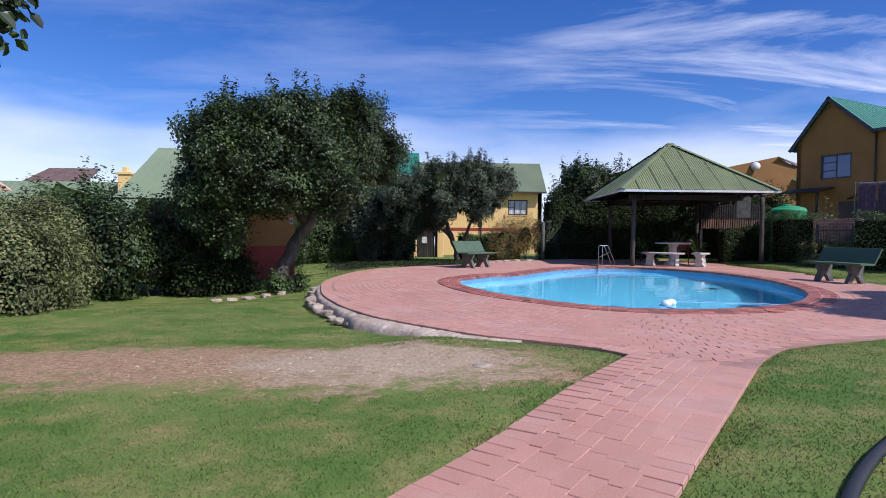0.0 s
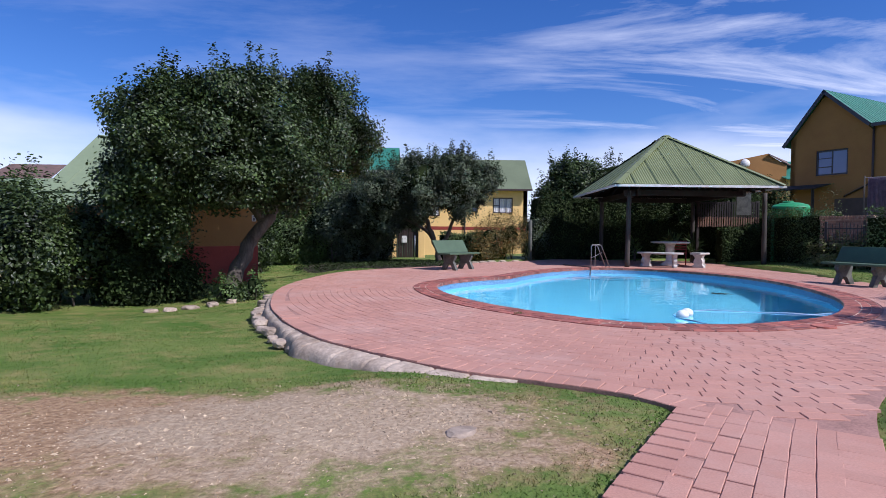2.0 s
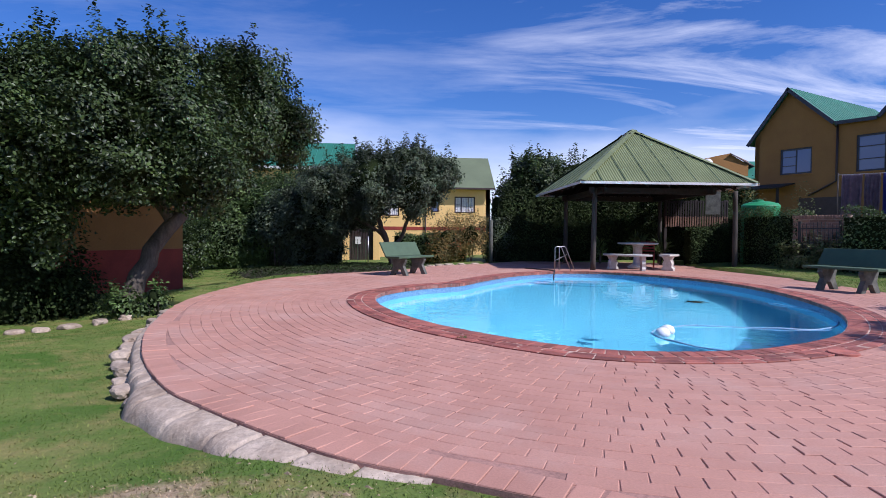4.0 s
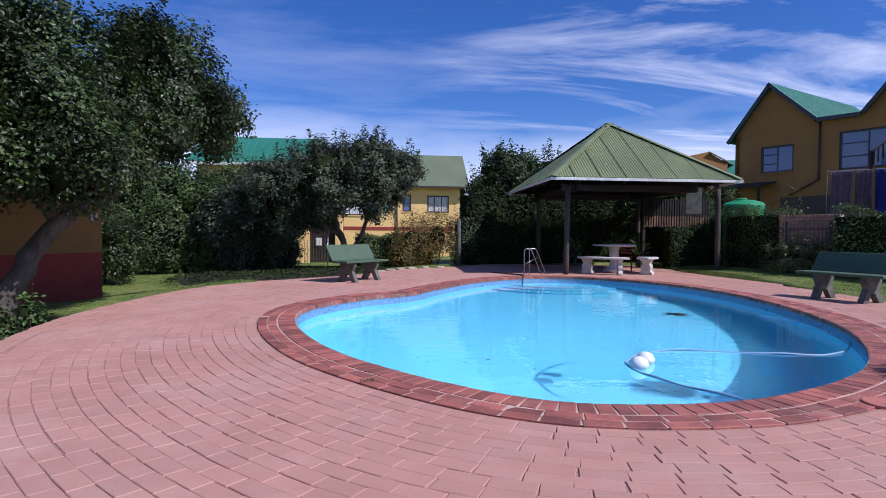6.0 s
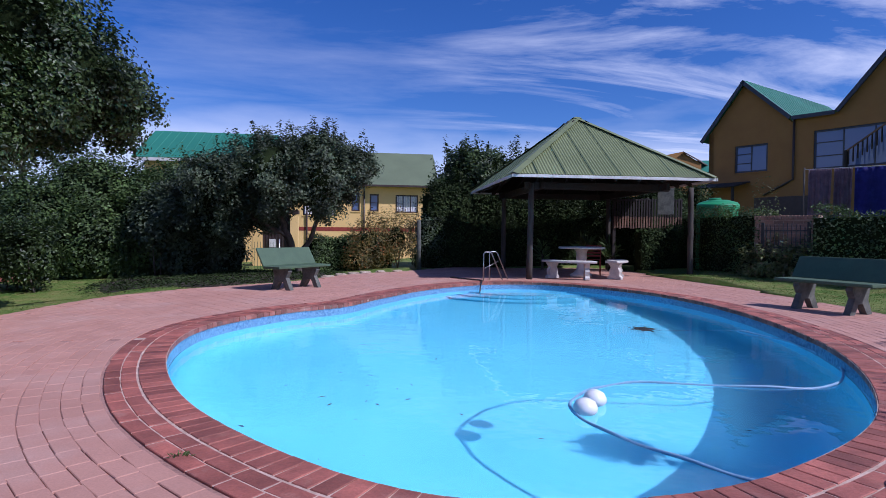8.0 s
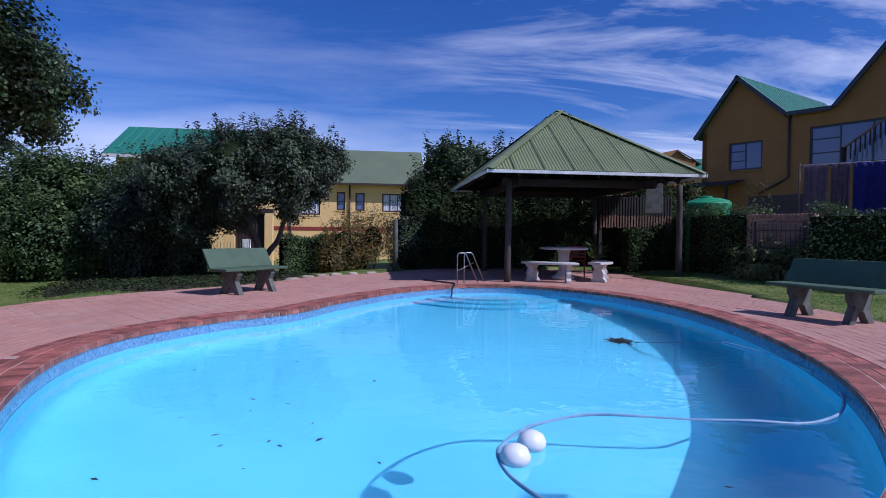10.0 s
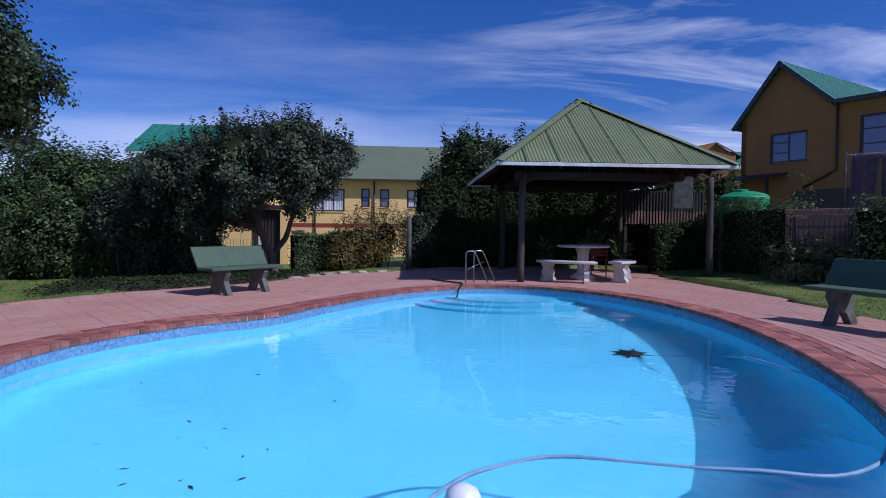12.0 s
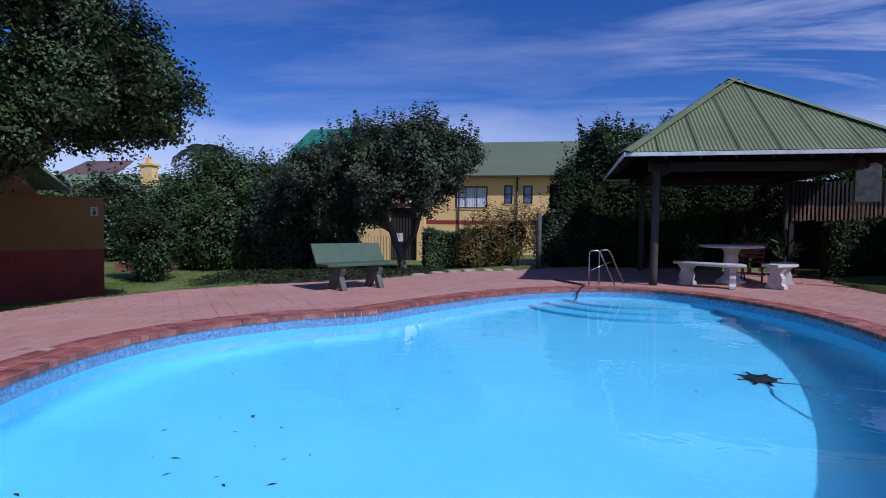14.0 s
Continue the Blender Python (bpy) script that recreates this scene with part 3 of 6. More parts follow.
# coping: two stretcher courses joined, one course of headers as single bricks
coping = new("pool_coping")
tagged(coping, "dark red brick coping round the swimming pool", "coping", kind="structure")
ring_bed = filled([grown(pool_edge, 0.43), grown(pool_edge, -0.005)], 0.003)
part("mortar_bed", ring_bed, MORTAR, coping)
skirt = grown(pool_edge, 0.008)
sk = len(skirt)
from_arrays("mortar_face", [(*p, 0.003) for p in skirt] + [(*p, -0.056) for p in skirt], [(i, (i + 1) % sk, sk + (i + 1) % sk, sk + i) for i in range(sk)], MORTAR, coping)
cx, cy, ca = [], [], []
for k, off in enumerate((0.268, 0.379)):
    pts = resample(grown(resample(POOL_PLAN, 0.08), off), 0.118)[k % 2::2]
    way = np.roll(pts, -1, 0) - np.roll(pts, 1, 0)
    cx.append(pts[:, 0]), cy.append(pts[:, 1]), ca.append(np.arctan2(way[:, 1], way[:, 0]))
cx, cy, ca = map(np.concatenate, (cx, cy, ca))
inner = resample(grown(resample(POOL_PLAN, 0.08), 0.1), 0.114)

# ---------------------------------------------------------------- pool shell and water
area = np.sum(pool_edge[:, 0] * np.roll(pool_edge[:, 1], -1) - np.roll(pool_edge[:, 0], -1) * pool_edge[:, 1])
rim = pool_edge if area > 0 else pool_edge[::-1]
heart = np.array([4.35, 13.0])
WATER_Z = -0.15


def bed(x, y):
    """Depth of the pool's floor: it falls gently towards the deep end."""
    return -1.0 - 0.22 / (1 + np.exp(-((x - 4.6) * 0.55 - (y - 11.5) * 0.30)))


shell_v, shell_f = [], []
prof = [(0.0, 0.0), (0.001, 0.25), (0.003, 0.5), (0.008, 0.72), (0.02, 0.86), (0.045, 0.95), (0.09, 1.0)] + [(0.09 + 0.91 * k / 22, 1.0) for k in range(1, 23)]
n = len(rim)
for shrink, drop in prof:
    p = heart + (rim - heart) * (1 - shrink)
    low = bed(p[:, 0], p[:, 1])
    z = -0.235 + (low + 0.235) * drop
    shell_v += [(p[i, 0], p[i, 1], z[i]) for i in range(n)]
for k in range(len(prof) - 1):
    for i in range(n):
        j = (i + 1) % n
        shell_f.append((k * n + i, k * n + j, (k + 1) * n + j, (k + 1) * n + i))
pool = new("swimming_pool")
tagged(pool, "kidney-shaped swimming pool painted bright blue inside", "pool", kind="structure")
from_arrays("pool_shell", shell_v, shell_f, POOL, pool, smooth=True)
band_v = [(*grown(rim, 0.012)[i], -0.05) for i in range(n)] + [(*grown(rim, 0.004)[i], -0.24) for i in range(n)]
from_arrays("waterline_tiles", band_v, [(i, (i + 1) % n, n + (i + 1) % n, n + i) for i in range(n)], TILE, pool, "dark blue mosaic tile band", smooth=True)
for k, (r, z) in enumerate(((2.0, -0.80), (1.6, -0.58), (1.2, -0.37))):
    bm = bmesh.new()
    bmesh.ops.create_cone(bm, cap_ends=True, segments=72, radius1=r + 0.02, radius2=r, depth=1.2, matrix=Matrix.Translation((5.95, 18.75, z - 0.6)))
    bmesh.ops.bevel(bm, geom=[e for e in bm.edges if all(v.co.z > z - 0.05 for v in e.verts)], offset=0.03, segments=2, affect="EDGES")
    bmesh.ops.bisect_plane(bm, geom=bm.verts[:] + bm.edges[:] + bm.faces[:], plane_co=(0, 19.4, 0), plane_no=(0, 1, 0), clear_outer=True)
    part("entry_step", bm, POOL, pool, smooth=False)
water = part("water", filled([rim], WATER_Z), WATER)
water.visible_shadow = False
tagged(water, "still clear blue pool water", "water", kind="structure")

# ---------------------------------------------------------------- foliage makers


def leaves(name, centres, out, size, material, parent, seed, width=0.66, axial=False):
    """One mesh of many single leaves. centres n x 3; out: the way each leaf faces, or, if axial, the way it points."""
    r = np.random.default_rng(seed)
    n = len(centres)
    if axial:
        way = out + r.normal(0, 0.8, (n, 3))
        face = r.normal(0, 1, (n, 3))
    else:
        face = out / (np.linalg.norm(out, axis=1)[:, None] + 1e-9) + np.array([0, 0, 0.35]) + r.normal(0, 0.42, (n, 3))
        face /= np.linalg.norm(face, axis=1)[:, None] + 1e-9
        way = r.normal(0, 1, (n, 3))
        way -= face * np.sum(way * face, axis=1)[:, None] * 0.85
    way /= np.linalg.norm(way, axis=1)[:, None] + 1e-9
    side = np.cross(way, face)
    side /= np.linalg.norm(side, axis=1)[:, None] + 1e-9
    up = np.cross(side, way)
    ln = (size * r.uniform(0.65, 1.25, n))[:, None]
    wd = ln * width * 0.5
    v = np.empty((n, 6, 3))
    v[:, 0] = centres
    v[:, 1] = centres + way * ln * 0.35 + side * wd + up * ln * 0.06
    v[:, 2] = centres + way * ln * 0.72 + side * wd * 0.72 + up * ln * 0.03
    v[:, 3] = centres + way * ln - up * ln * 0.08
    v[:, 4] = centres + way * ln * 0.72 - side * wd * 0.72 + up * ln * 0.03
    v[:, 5] = centres + way * ln * 0.35 - side * wd + up * ln * 0.06
    base = (np.arange(n) * 6)[:, None]
    f = np.concatenate([base + np.array([[0, 1, 2, 3]]), base + np.array([[0, 3, 4, 5]])])
    return from_arrays(name, v.reshape(-1, 3), f, material, parent)


def clumped(lobes, clumps, per, spread, seed, shoots=0.0, shell=0.55):
    """Leaf places: clumps near the skin of overlapping ellipsoids, with some upright shoots that break the outline."""
    r = np.random.default_rng(seed)
    lobes = np.array(lobes, float)
    vol = np.prod(lobes[:, 3:6], axis=1) ** 0.67
    pick = r.choice(len(lobes), clumps, p=vol / vol.sum())
    d = r.normal(0, 1, (clumps, 3))
    d /= np.linalg.norm(d, axis=1)[:, None]
    rad = shell + (1 - shell) * r.random(clumps) ** 0.6
    rad *= 1 + 0.10 * np.sin(d[:, 0] * 5 + lobes[pick, 0]) * np.cos(d[:, 1] * 6 + d[:, 2] * 4) + r.normal(0, 0.05, clumps)
    c = lobes[pick, :3] + d * lobes[pick, 3:6] * rad[:, None]
    way = d.copy()
    tall = (r.random(clumps) < shoots) & (d[:, 2] > 0.1)
    way[tall] = way[tall] * 0.4 + np.array([0, 0, 1.0])
    place = np.repeat(c, per, 0)
    jit = np.clip(r.normal(0, spread, (clumps * per, 3)), -1.5 * spread, 1.5 * spread)
    tl = np.repeat(tall, per)
    along = r.random(clumps * per)[:, None] * spread * 3.2
    w = np.repeat(way, per, 0)
    place = place + np.where(tl[:, None], jit * 0.35 + w * along, jit)
    return place, w * 0.9 + np.array([0, 0, 0.25])


def lumpy(lobes, seed):
    """Shrinks each lobe a little and sets bulges on its skin."""
    r = np.random.default_rng(seed + 500)
    out = []
    for x, y, z, a, b, c in lobes:
        out.append((x, y, z, a * 0.88, b * 0.88, c * 0.88))
        for k in range(11 if min(a, b, c) > 0.45 else 0):
            d = r.normal(0, 1, 3)
            d /= np.linalg.norm(d)
            s = min(a, b, c) * r.uniform(0.24, 0.40)
            out.append((x + d[0] * a * 0.80, y + d[1] * b * 0.80, z + d[2] * c * 0.80, s * 1.15, s * 1.15, s))
    return out


# Near-black lumps fill the foliage in place of its inner shade.
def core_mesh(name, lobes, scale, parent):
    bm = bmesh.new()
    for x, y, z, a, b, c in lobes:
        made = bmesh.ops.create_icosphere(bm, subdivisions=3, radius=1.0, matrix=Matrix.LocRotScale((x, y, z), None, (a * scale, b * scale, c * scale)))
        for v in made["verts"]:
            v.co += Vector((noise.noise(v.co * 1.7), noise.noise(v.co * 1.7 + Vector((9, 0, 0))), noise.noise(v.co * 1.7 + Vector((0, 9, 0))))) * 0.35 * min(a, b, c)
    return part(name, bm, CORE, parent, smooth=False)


def limb(points, r0, r1, wobble, seed):
    r = random.Random(seed)
    pts = [Vector(p) for p in points]
    out = []
    for i in range(len(pts) - 1):
        for s in range(4):
            q = pts[i].lerp(pts[i + 1], s / 4)
            out.append(q + Vector((r.uniform(-1, 1), r.uniform(-1, 1), 0)) * wobble * (0 if i == 0 and s == 0 else 1))
    out.append(pts[-1])
    return out, [r0 + (r1 - r0) * k / (len(out) - 1) for k in range(len(out))]


def tree(name, label, stems, lobes, clumps, per, spread, size, material, seed, shoots=0.15, core=0.62, group=""):
    """Tapered stems and limbs, a crown of single leaves in clumps, and a near-black core as the crown's inner shade."""
    root = empty(name, (*stems[0][0][0][:2], stems[0][0][0][2]))
    made = root.matrix_world.inverted()
    obs = []
    for k, (pts, r0, r1) in enumerate(stems):
        line, radii = limb(pts, r0, r1, r0 * 0.35, seed + k)
        obs.append(tube("trunk" if k == 0 else "limb", line, radii, BARK, root, 9))
    place, way = clumped(lumpy(lobes, seed), clumps, per, spread, seed, shoots)
    keep = place[:, 2] > on_ground(*stems[0][0][0][:2]) + 0.05
    obs.append(leaves("crown", place[keep], way[keep], size, material, root, seed + 1))
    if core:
        obs.append(core_mesh("crown_shade_core", lobes, core, root))
    for o in obs:
        o.matrix_parent_inverse = made
    tagged(root, label, "tree", group)
    return root


def shrub(name, label, lobes, clumps, per, spread, size, material, seed, shoots=0.1, core=0.7, category="shrub", twigs=6):
    x, y = lobes[0][0], lobes[0][1]
    root = empty(name, (x, y, on_ground(x, y)))
    made = root.matrix_world.inverted()
    place, way = clumped(lobes, clumps, per, spread, seed, shoots, 0.6)
    keep = place[:, 2] > ground(place[:, 0], place[:, 1]) + 0.02
    obs = [leaves("foliage", place[keep], way[keep], size, material, root, seed + 1)]
    r = random.Random(seed)
    for lobe in lobes[:4]:
        for k in range(max(1, twigs // len(lobes[:4]))):
            bx_, by_ = lobe[0] + r.uniform(-0.3, 0.3) * lobe[3], lobe[1] + r.uniform(-0.3, 0.3) * lobe[4]
            line, radii = limb([(bx_, by_, on_ground(bx_, by_, -0.05)), (bx_ + r.uniform(-0.2, 0.2), by_ + r.uniform(-0.2, 0.2), lobe[2])], 0.025, 0.008, 0.03, seed + k)
            obs.append(tube("stem", line, radii, BARK, root, 6))
    if core:
        obs.append(core_mesh("shade_core", lobes, core, root))
    for o in obs:
        o.matrix_parent_inverse = made
    tagged(root, label, category)
    return root


def hedge(name, label, line, half, base, top, count, size, material, seed, core=True):
    """A clipped hedge along a plan line: leaves over its faces, a near-black core as inner shade."""
    r = np.random.default_rng(seed)
    line = np.array(line, float)
    seg = np.linalg.norm(np.diff(line, axis=0), axis=1)
    s = np.concatenate([[0], np.cumsum(seg)])
    u = r.random(count) * s[-1]
    px, py = np.interp(u, s, line[:, 0]), np.interp(u, s, line[:, 1])
    k = np.clip(np.searchsorted(s, u) - 1, 0, len(seg) - 1)
    d = np.diff(line, axis=0)[k] / seg[k][:, None]
    nrm = np.stack([d[:, 1], -d[:, 0]], 1)
    q = r.random(count)
    side = np.where(q < 0.40, -1.0, np.where(q < 0.75, 1.0, 0.0))
    bulge = 1 + 0.16 * np.sin(u * 3.1 + seed) + 0.10 * np.sin(u * 7.3)
    inw = 1 - 0.35 * r.random(count) ** 2
    h = np.where(side == 0, 1.0 + r.normal(0, 0.02, count), r.random(count))
    across = np.where(side == 0, r.uniform(-1, 1, count), side * inw) * half * bulge
    height = (top - base) * (1 + 0.06 * np.sin(u * 2.3 + seed) + 0.04 * np.sin(u * 5.7))
    z = base + h * height * np.where(side == 0, inw ** 0.5, 1.0)
    place = np.stack([px + nrm[:, 0] * across, py + nrm[:, 1] * across, z], 1) + r.normal(0, 0.035, (count, 3))
    way = np.stack([nrm[:, 0] * side, nrm[:, 1] * side, np.where(side == 0, 1.0, 0.25)], 1)
    root = empty(name, (line[0, 0], line[0, 1], base))
    made = root.matrix_world.inverted()
    obs = [leaves("foliage", place, way, size, material, root, seed + 1)]
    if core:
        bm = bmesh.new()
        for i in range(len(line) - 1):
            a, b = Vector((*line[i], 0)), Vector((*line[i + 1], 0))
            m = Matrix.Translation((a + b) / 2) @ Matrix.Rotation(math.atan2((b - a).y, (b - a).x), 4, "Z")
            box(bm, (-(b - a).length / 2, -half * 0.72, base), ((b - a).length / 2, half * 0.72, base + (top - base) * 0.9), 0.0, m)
        obs.append(part("shade_core", bm, CORE, root))
    for o in obs:
        o.matrix_parent_inverse = made
    tagged(root, label, "hedge")
    return root

# ---------------------------------------------------------------- gazebo
GZ = pose(8.54, 21.60, 0, 0, 0, -2.2)          # its middle and turn
gz_x, gz_y, gz_eave, gz_top = 2.58, 2.92, 2.585, 4.565


def child(ob, parent, m):
    """Put a part built in local axes at m, under its thing."""
    ob.parent = parent
    ob.matrix_parent_inverse = parent.matrix_world.inverted()
    ob.matrix_world = m
    return ob


gazebo = empty("gazebo", (8.54, 21.60, 0), -2.2)
tagged(gazebo, "open gazebo with a green corrugated pyramid roof on timber poles", "gazebo")
for k in range(4):
    turn = Matrix.Rotation(radians(90 * k), 4, "Z")
    hw, hd = (gz_x, gz_y) if k % 2 == 0 else (gz_y, gz_x)
    # one corrugated slope: ridges run from eave to apex, in the plane of the slope
    bm = bmesh.new()
    cols = 460
    rowsn = 10
    grid = []
    for i in range(rowsn + 1):
        line = []
        a = i / rowsn
        for j in range(cols + 1):
            x = -hw + 2 * hw * j / cols
            wide = hw * (1 - a)
            xx = max(-wide, min(wide, x))
            y = -hd * (1 - a)
            z = gz_eave + (gz_top - gz_eave) * a
            lift = 0.010 * math.cos(2 * math.pi * x / 0.076)
            if abs(x) >= wide:
                lift = 0
            line.append(bm.verts.new((xx, y - lift * 0.6, z + lift * 0.8)))
        grid.append(line)
    for i in range(rowsn):
        for j in range(cols):
            quad = [grid[i][j], grid[i][j + 1], grid[i + 1][j + 1], grid[i + 1][j]]
            if (quad[0].co - quad[1].co).length + (quad[2].co - quad[3].co).length > 0.004:
                bm.faces.new(quad)
    bmesh.ops.remove_doubles(bm, verts=bm.verts, dist=0.0005)
    slope = part("roof_slope", bm, ROOF_OLIVE, None, smooth=True)
    child(slope, gazebo, GZ @ turn)
    # overlaps of the sheets
    for q in range(-3, 4):
        x = q * 0.69 + 0.1
        reach = 1 - abs(x) / hw
        a, b = Vector((x, -hd, gz_eave + 0.020)), Vector((x, -hd * (1 - reach), gz_eave + (gz_top - gz_eave) * reach + 0.016))
        mid, d = (a + b) / 2, b - a
        m = Matrix.Translation(mid) @ Matrix.Rotation(math.atan2(d.z, d.y), 4, "X")
        bm = bmesh.new()
        box(bm, (-0.007, -d.length / 2, -0.008), (0.007, d.length / 2, 0.008), 0, m)
        child(part("sheet_lap", bm, GREEN_PAINT), gazebo, GZ @ turn)
    # hip flashing along the left edge of each slope, in lapped lengths
    lo_, hi_ = Vector((-hw, -hd, gz_eave)), Vector((0, 0, gz_top))
    for s in range(5):
        a, b = lo_.lerp(hi_, s / 5 - (0.01 if s else 0)), lo_.lerp(hi_, (s + 1) / 5)
        bm = bmesh.new()
        for sgn in (1, -1):
            flat = Vector((1, -1, 0)).normalized() * sgn
            low = flat * 0.16 + Vector((0, 0, -0.045))
            up = Vector((0, 0, 0.035 + 0.004 * (s % 2)))
            vs = [bm.verts.new(a + up), bm.verts.new(b + up), bm.verts.new(b + low + up), bm.verts.new(a + low + up)]
            bm.faces.new(vs if sgn < 0 else vs[::-1])
        bmesh.ops.remove_doubles(bm, verts=bm.verts, dist=0.0005)
        bmesh.ops.solidify(bm, geom=bm.faces[:], thickness=0.006)
        child(part("hip_flashing", bm, ROOF_OLIVE), gazebo, GZ @ turn)
    # an added near-black sheet imitates the shade below the slope
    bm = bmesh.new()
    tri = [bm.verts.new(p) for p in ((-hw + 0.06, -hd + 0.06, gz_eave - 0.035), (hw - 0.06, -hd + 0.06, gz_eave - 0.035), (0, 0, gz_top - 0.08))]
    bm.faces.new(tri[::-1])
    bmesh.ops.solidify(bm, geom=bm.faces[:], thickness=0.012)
    child(part("ceiling_shade_sheet", bm, DARK_WOOD, None, "added dark sheet that imitates shade under the roof"), gazebo, GZ @ turn)
    # fascia, gutter board, wall plate
    bm = bmesh.new()
    box(bm, (-hw - 0.02, -hd - 0.022, gz_eave - 0.085), (hw - 0.025, -hd + 0.004, gz_eave - 0.012), 0.006)
    child(part("fascia", bm, WHITE, None, "white painted fascia board"), gazebo, GZ @ turn)
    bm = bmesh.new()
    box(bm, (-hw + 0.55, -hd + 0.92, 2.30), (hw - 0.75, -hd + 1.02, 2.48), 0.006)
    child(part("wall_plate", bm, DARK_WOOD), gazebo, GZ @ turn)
    for q in range(-3, 4):
        x = q * 0.62
        a, b = Vector((x, -hd + 0.05, gz_eave - 0.10)), Vector((x * 0.15, -0.15, gz_top - 0.17))
        d = b - a
        m = Matrix.Translation((a + b) / 2) @ d.to_track_quat("X", "Z").to_matrix().to_4x4()
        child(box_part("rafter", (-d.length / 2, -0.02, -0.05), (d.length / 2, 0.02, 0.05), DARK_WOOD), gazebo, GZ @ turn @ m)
    # pole
    spread = GZ @ turn @ Vector((-hw + 0.70, -hd + 0.97, 0))
    shift = (GZ @ turn).to_3x3().inverted() @ Vector((11.16 - spread.x, 19.88 - spread.y, 0)) if spread.x > 9 and spread.y < 21 else Vector((0, 0, 0))
    line, radii = limb([(-hw + 0.70, -hd + 0.97, -0.02), (-hw + 0.715, -hd + 0.97, 1.2), (-hw + 0.73, -hd + 0.97, 2.45)], 0.082, 0.070, 0.006, k)
    child(tube("pole", [p + shift for p in line], radii, TIMBER, None, 14), gazebo, GZ @ turn)

# notice board hung under the eave
board = box_part("notice_board", (-0.23, -0.02, -0.40), (0.23, 0.02, 0.40), LEGS, None, 0.006)
board.matrix_world = pose(11.3, 21.4, 2.18, 0, 0, -20)
tagged(board, "plain grey board fixed between the gazebo poles", "board")

# slatted fence behind the gazebo's corner
fence = empty("slatted_fence", (11.35, 23.2, 0))
tagged(fence, "weathered timber slat fence behind the gazebo", "fence")
FENCE_M = pose(11.45, 22.7, 0, 0, 0, -4)
for k in range(3):
    child(box_part("post", (-0.05, -0.05, 0), (0.05, 0.05, 2.35), DARK_WOOD, None, 0.006), fence, FENCE_M @ Matrix.Translation((-1.1 + 1.1 * k, 0.05, 0)))
for z in (1.42, 1.72, 2.28):
    child(box_part("rail", (-1.15, -0.02, -0.035), (1.15, 0.02, 0.035), DARK_WOOD, None, 0.004), fence, FENCE_M @ Matrix.Translation((0, 0, z)))
slat_low = box_part("slat", (-0.024, -0.012, -0.19), (0.024, 0.012, 0.19), PALE_WOOD, None, 0.004)
slat_me = slat_low.data
bpy.data.objects.remove(slat_low)
slat_hi = box_part("slat", (-0.025, -0.012, -0.29), (0.025, 0.012, 0.29), DARK_WOOD, None, 0.004)
slat_hi_me = slat_hi.data
bpy.data.objects.remove(slat_hi)
r7 = random.Random(7)
for k in range(26):
    child(new("slat", slat_me), fence, FENCE_M @ pose(-1.1 + 0.088 * k, -0.034, 1.57 + r7.uniform(-0.02, 0.02), 0, r7.uniform(-1.5, 1.5), 0))
    child(new("slat", slat_hi_me), fence, FENCE_M @ pose(-1.1 + 0.088 * k, -0.034, 2.03 + r7.uniform(-0.02, 0.02), 0, r7.uniform(-1, 1), 0))

# ---------------------------------------------------------------- concrete table set


def lathe(profile, sides=32):
    bm = bmesh.new()
    rings_ = []
    for r, z in profile:
        rings_.append([bm.verts.new((r * math.cos(2 * math.pi * k / sides), r * math.sin(2 * math.pi * k / sides), z)) for k in range(sides)])
    for a, b in zip(rings_, rings_[1:]):
        for k in range(sides):
            bm.faces.new((a[k], a[(k + 1) % sides], b[(k + 1) % sides], b[k]))
    bm.faces.new(rings_[0][::-1])
    bm.faces.new(rings_[-1])
    return bm


table = empty("garden_table", (8.25, 20.35, 0))
tagged(table, "round pale cast-concrete garden table on a moulded pedestal", "table")
for name, prof_ in (("tabletop", [(0.55, 0.755), (0.605, 0.765), (0.62, 0.785), (0.61, 0.805), (0.58, 0.815)]),
                    ("pedestal", [(0.28, 0.0), (0.30, 0.06), (0.22, 0.10), (0.13, 0.18), (0.115, 0.35), (0.14, 0.5), (0.135, 0.62), (0.155, 0.70), (0.20, 0.755)])):
    child(part(name, lathe(prof_), CONCRETE, None, smooth=name == "pedestal"), table, Matrix.Translation((8.25, 20.35, 0.012)))


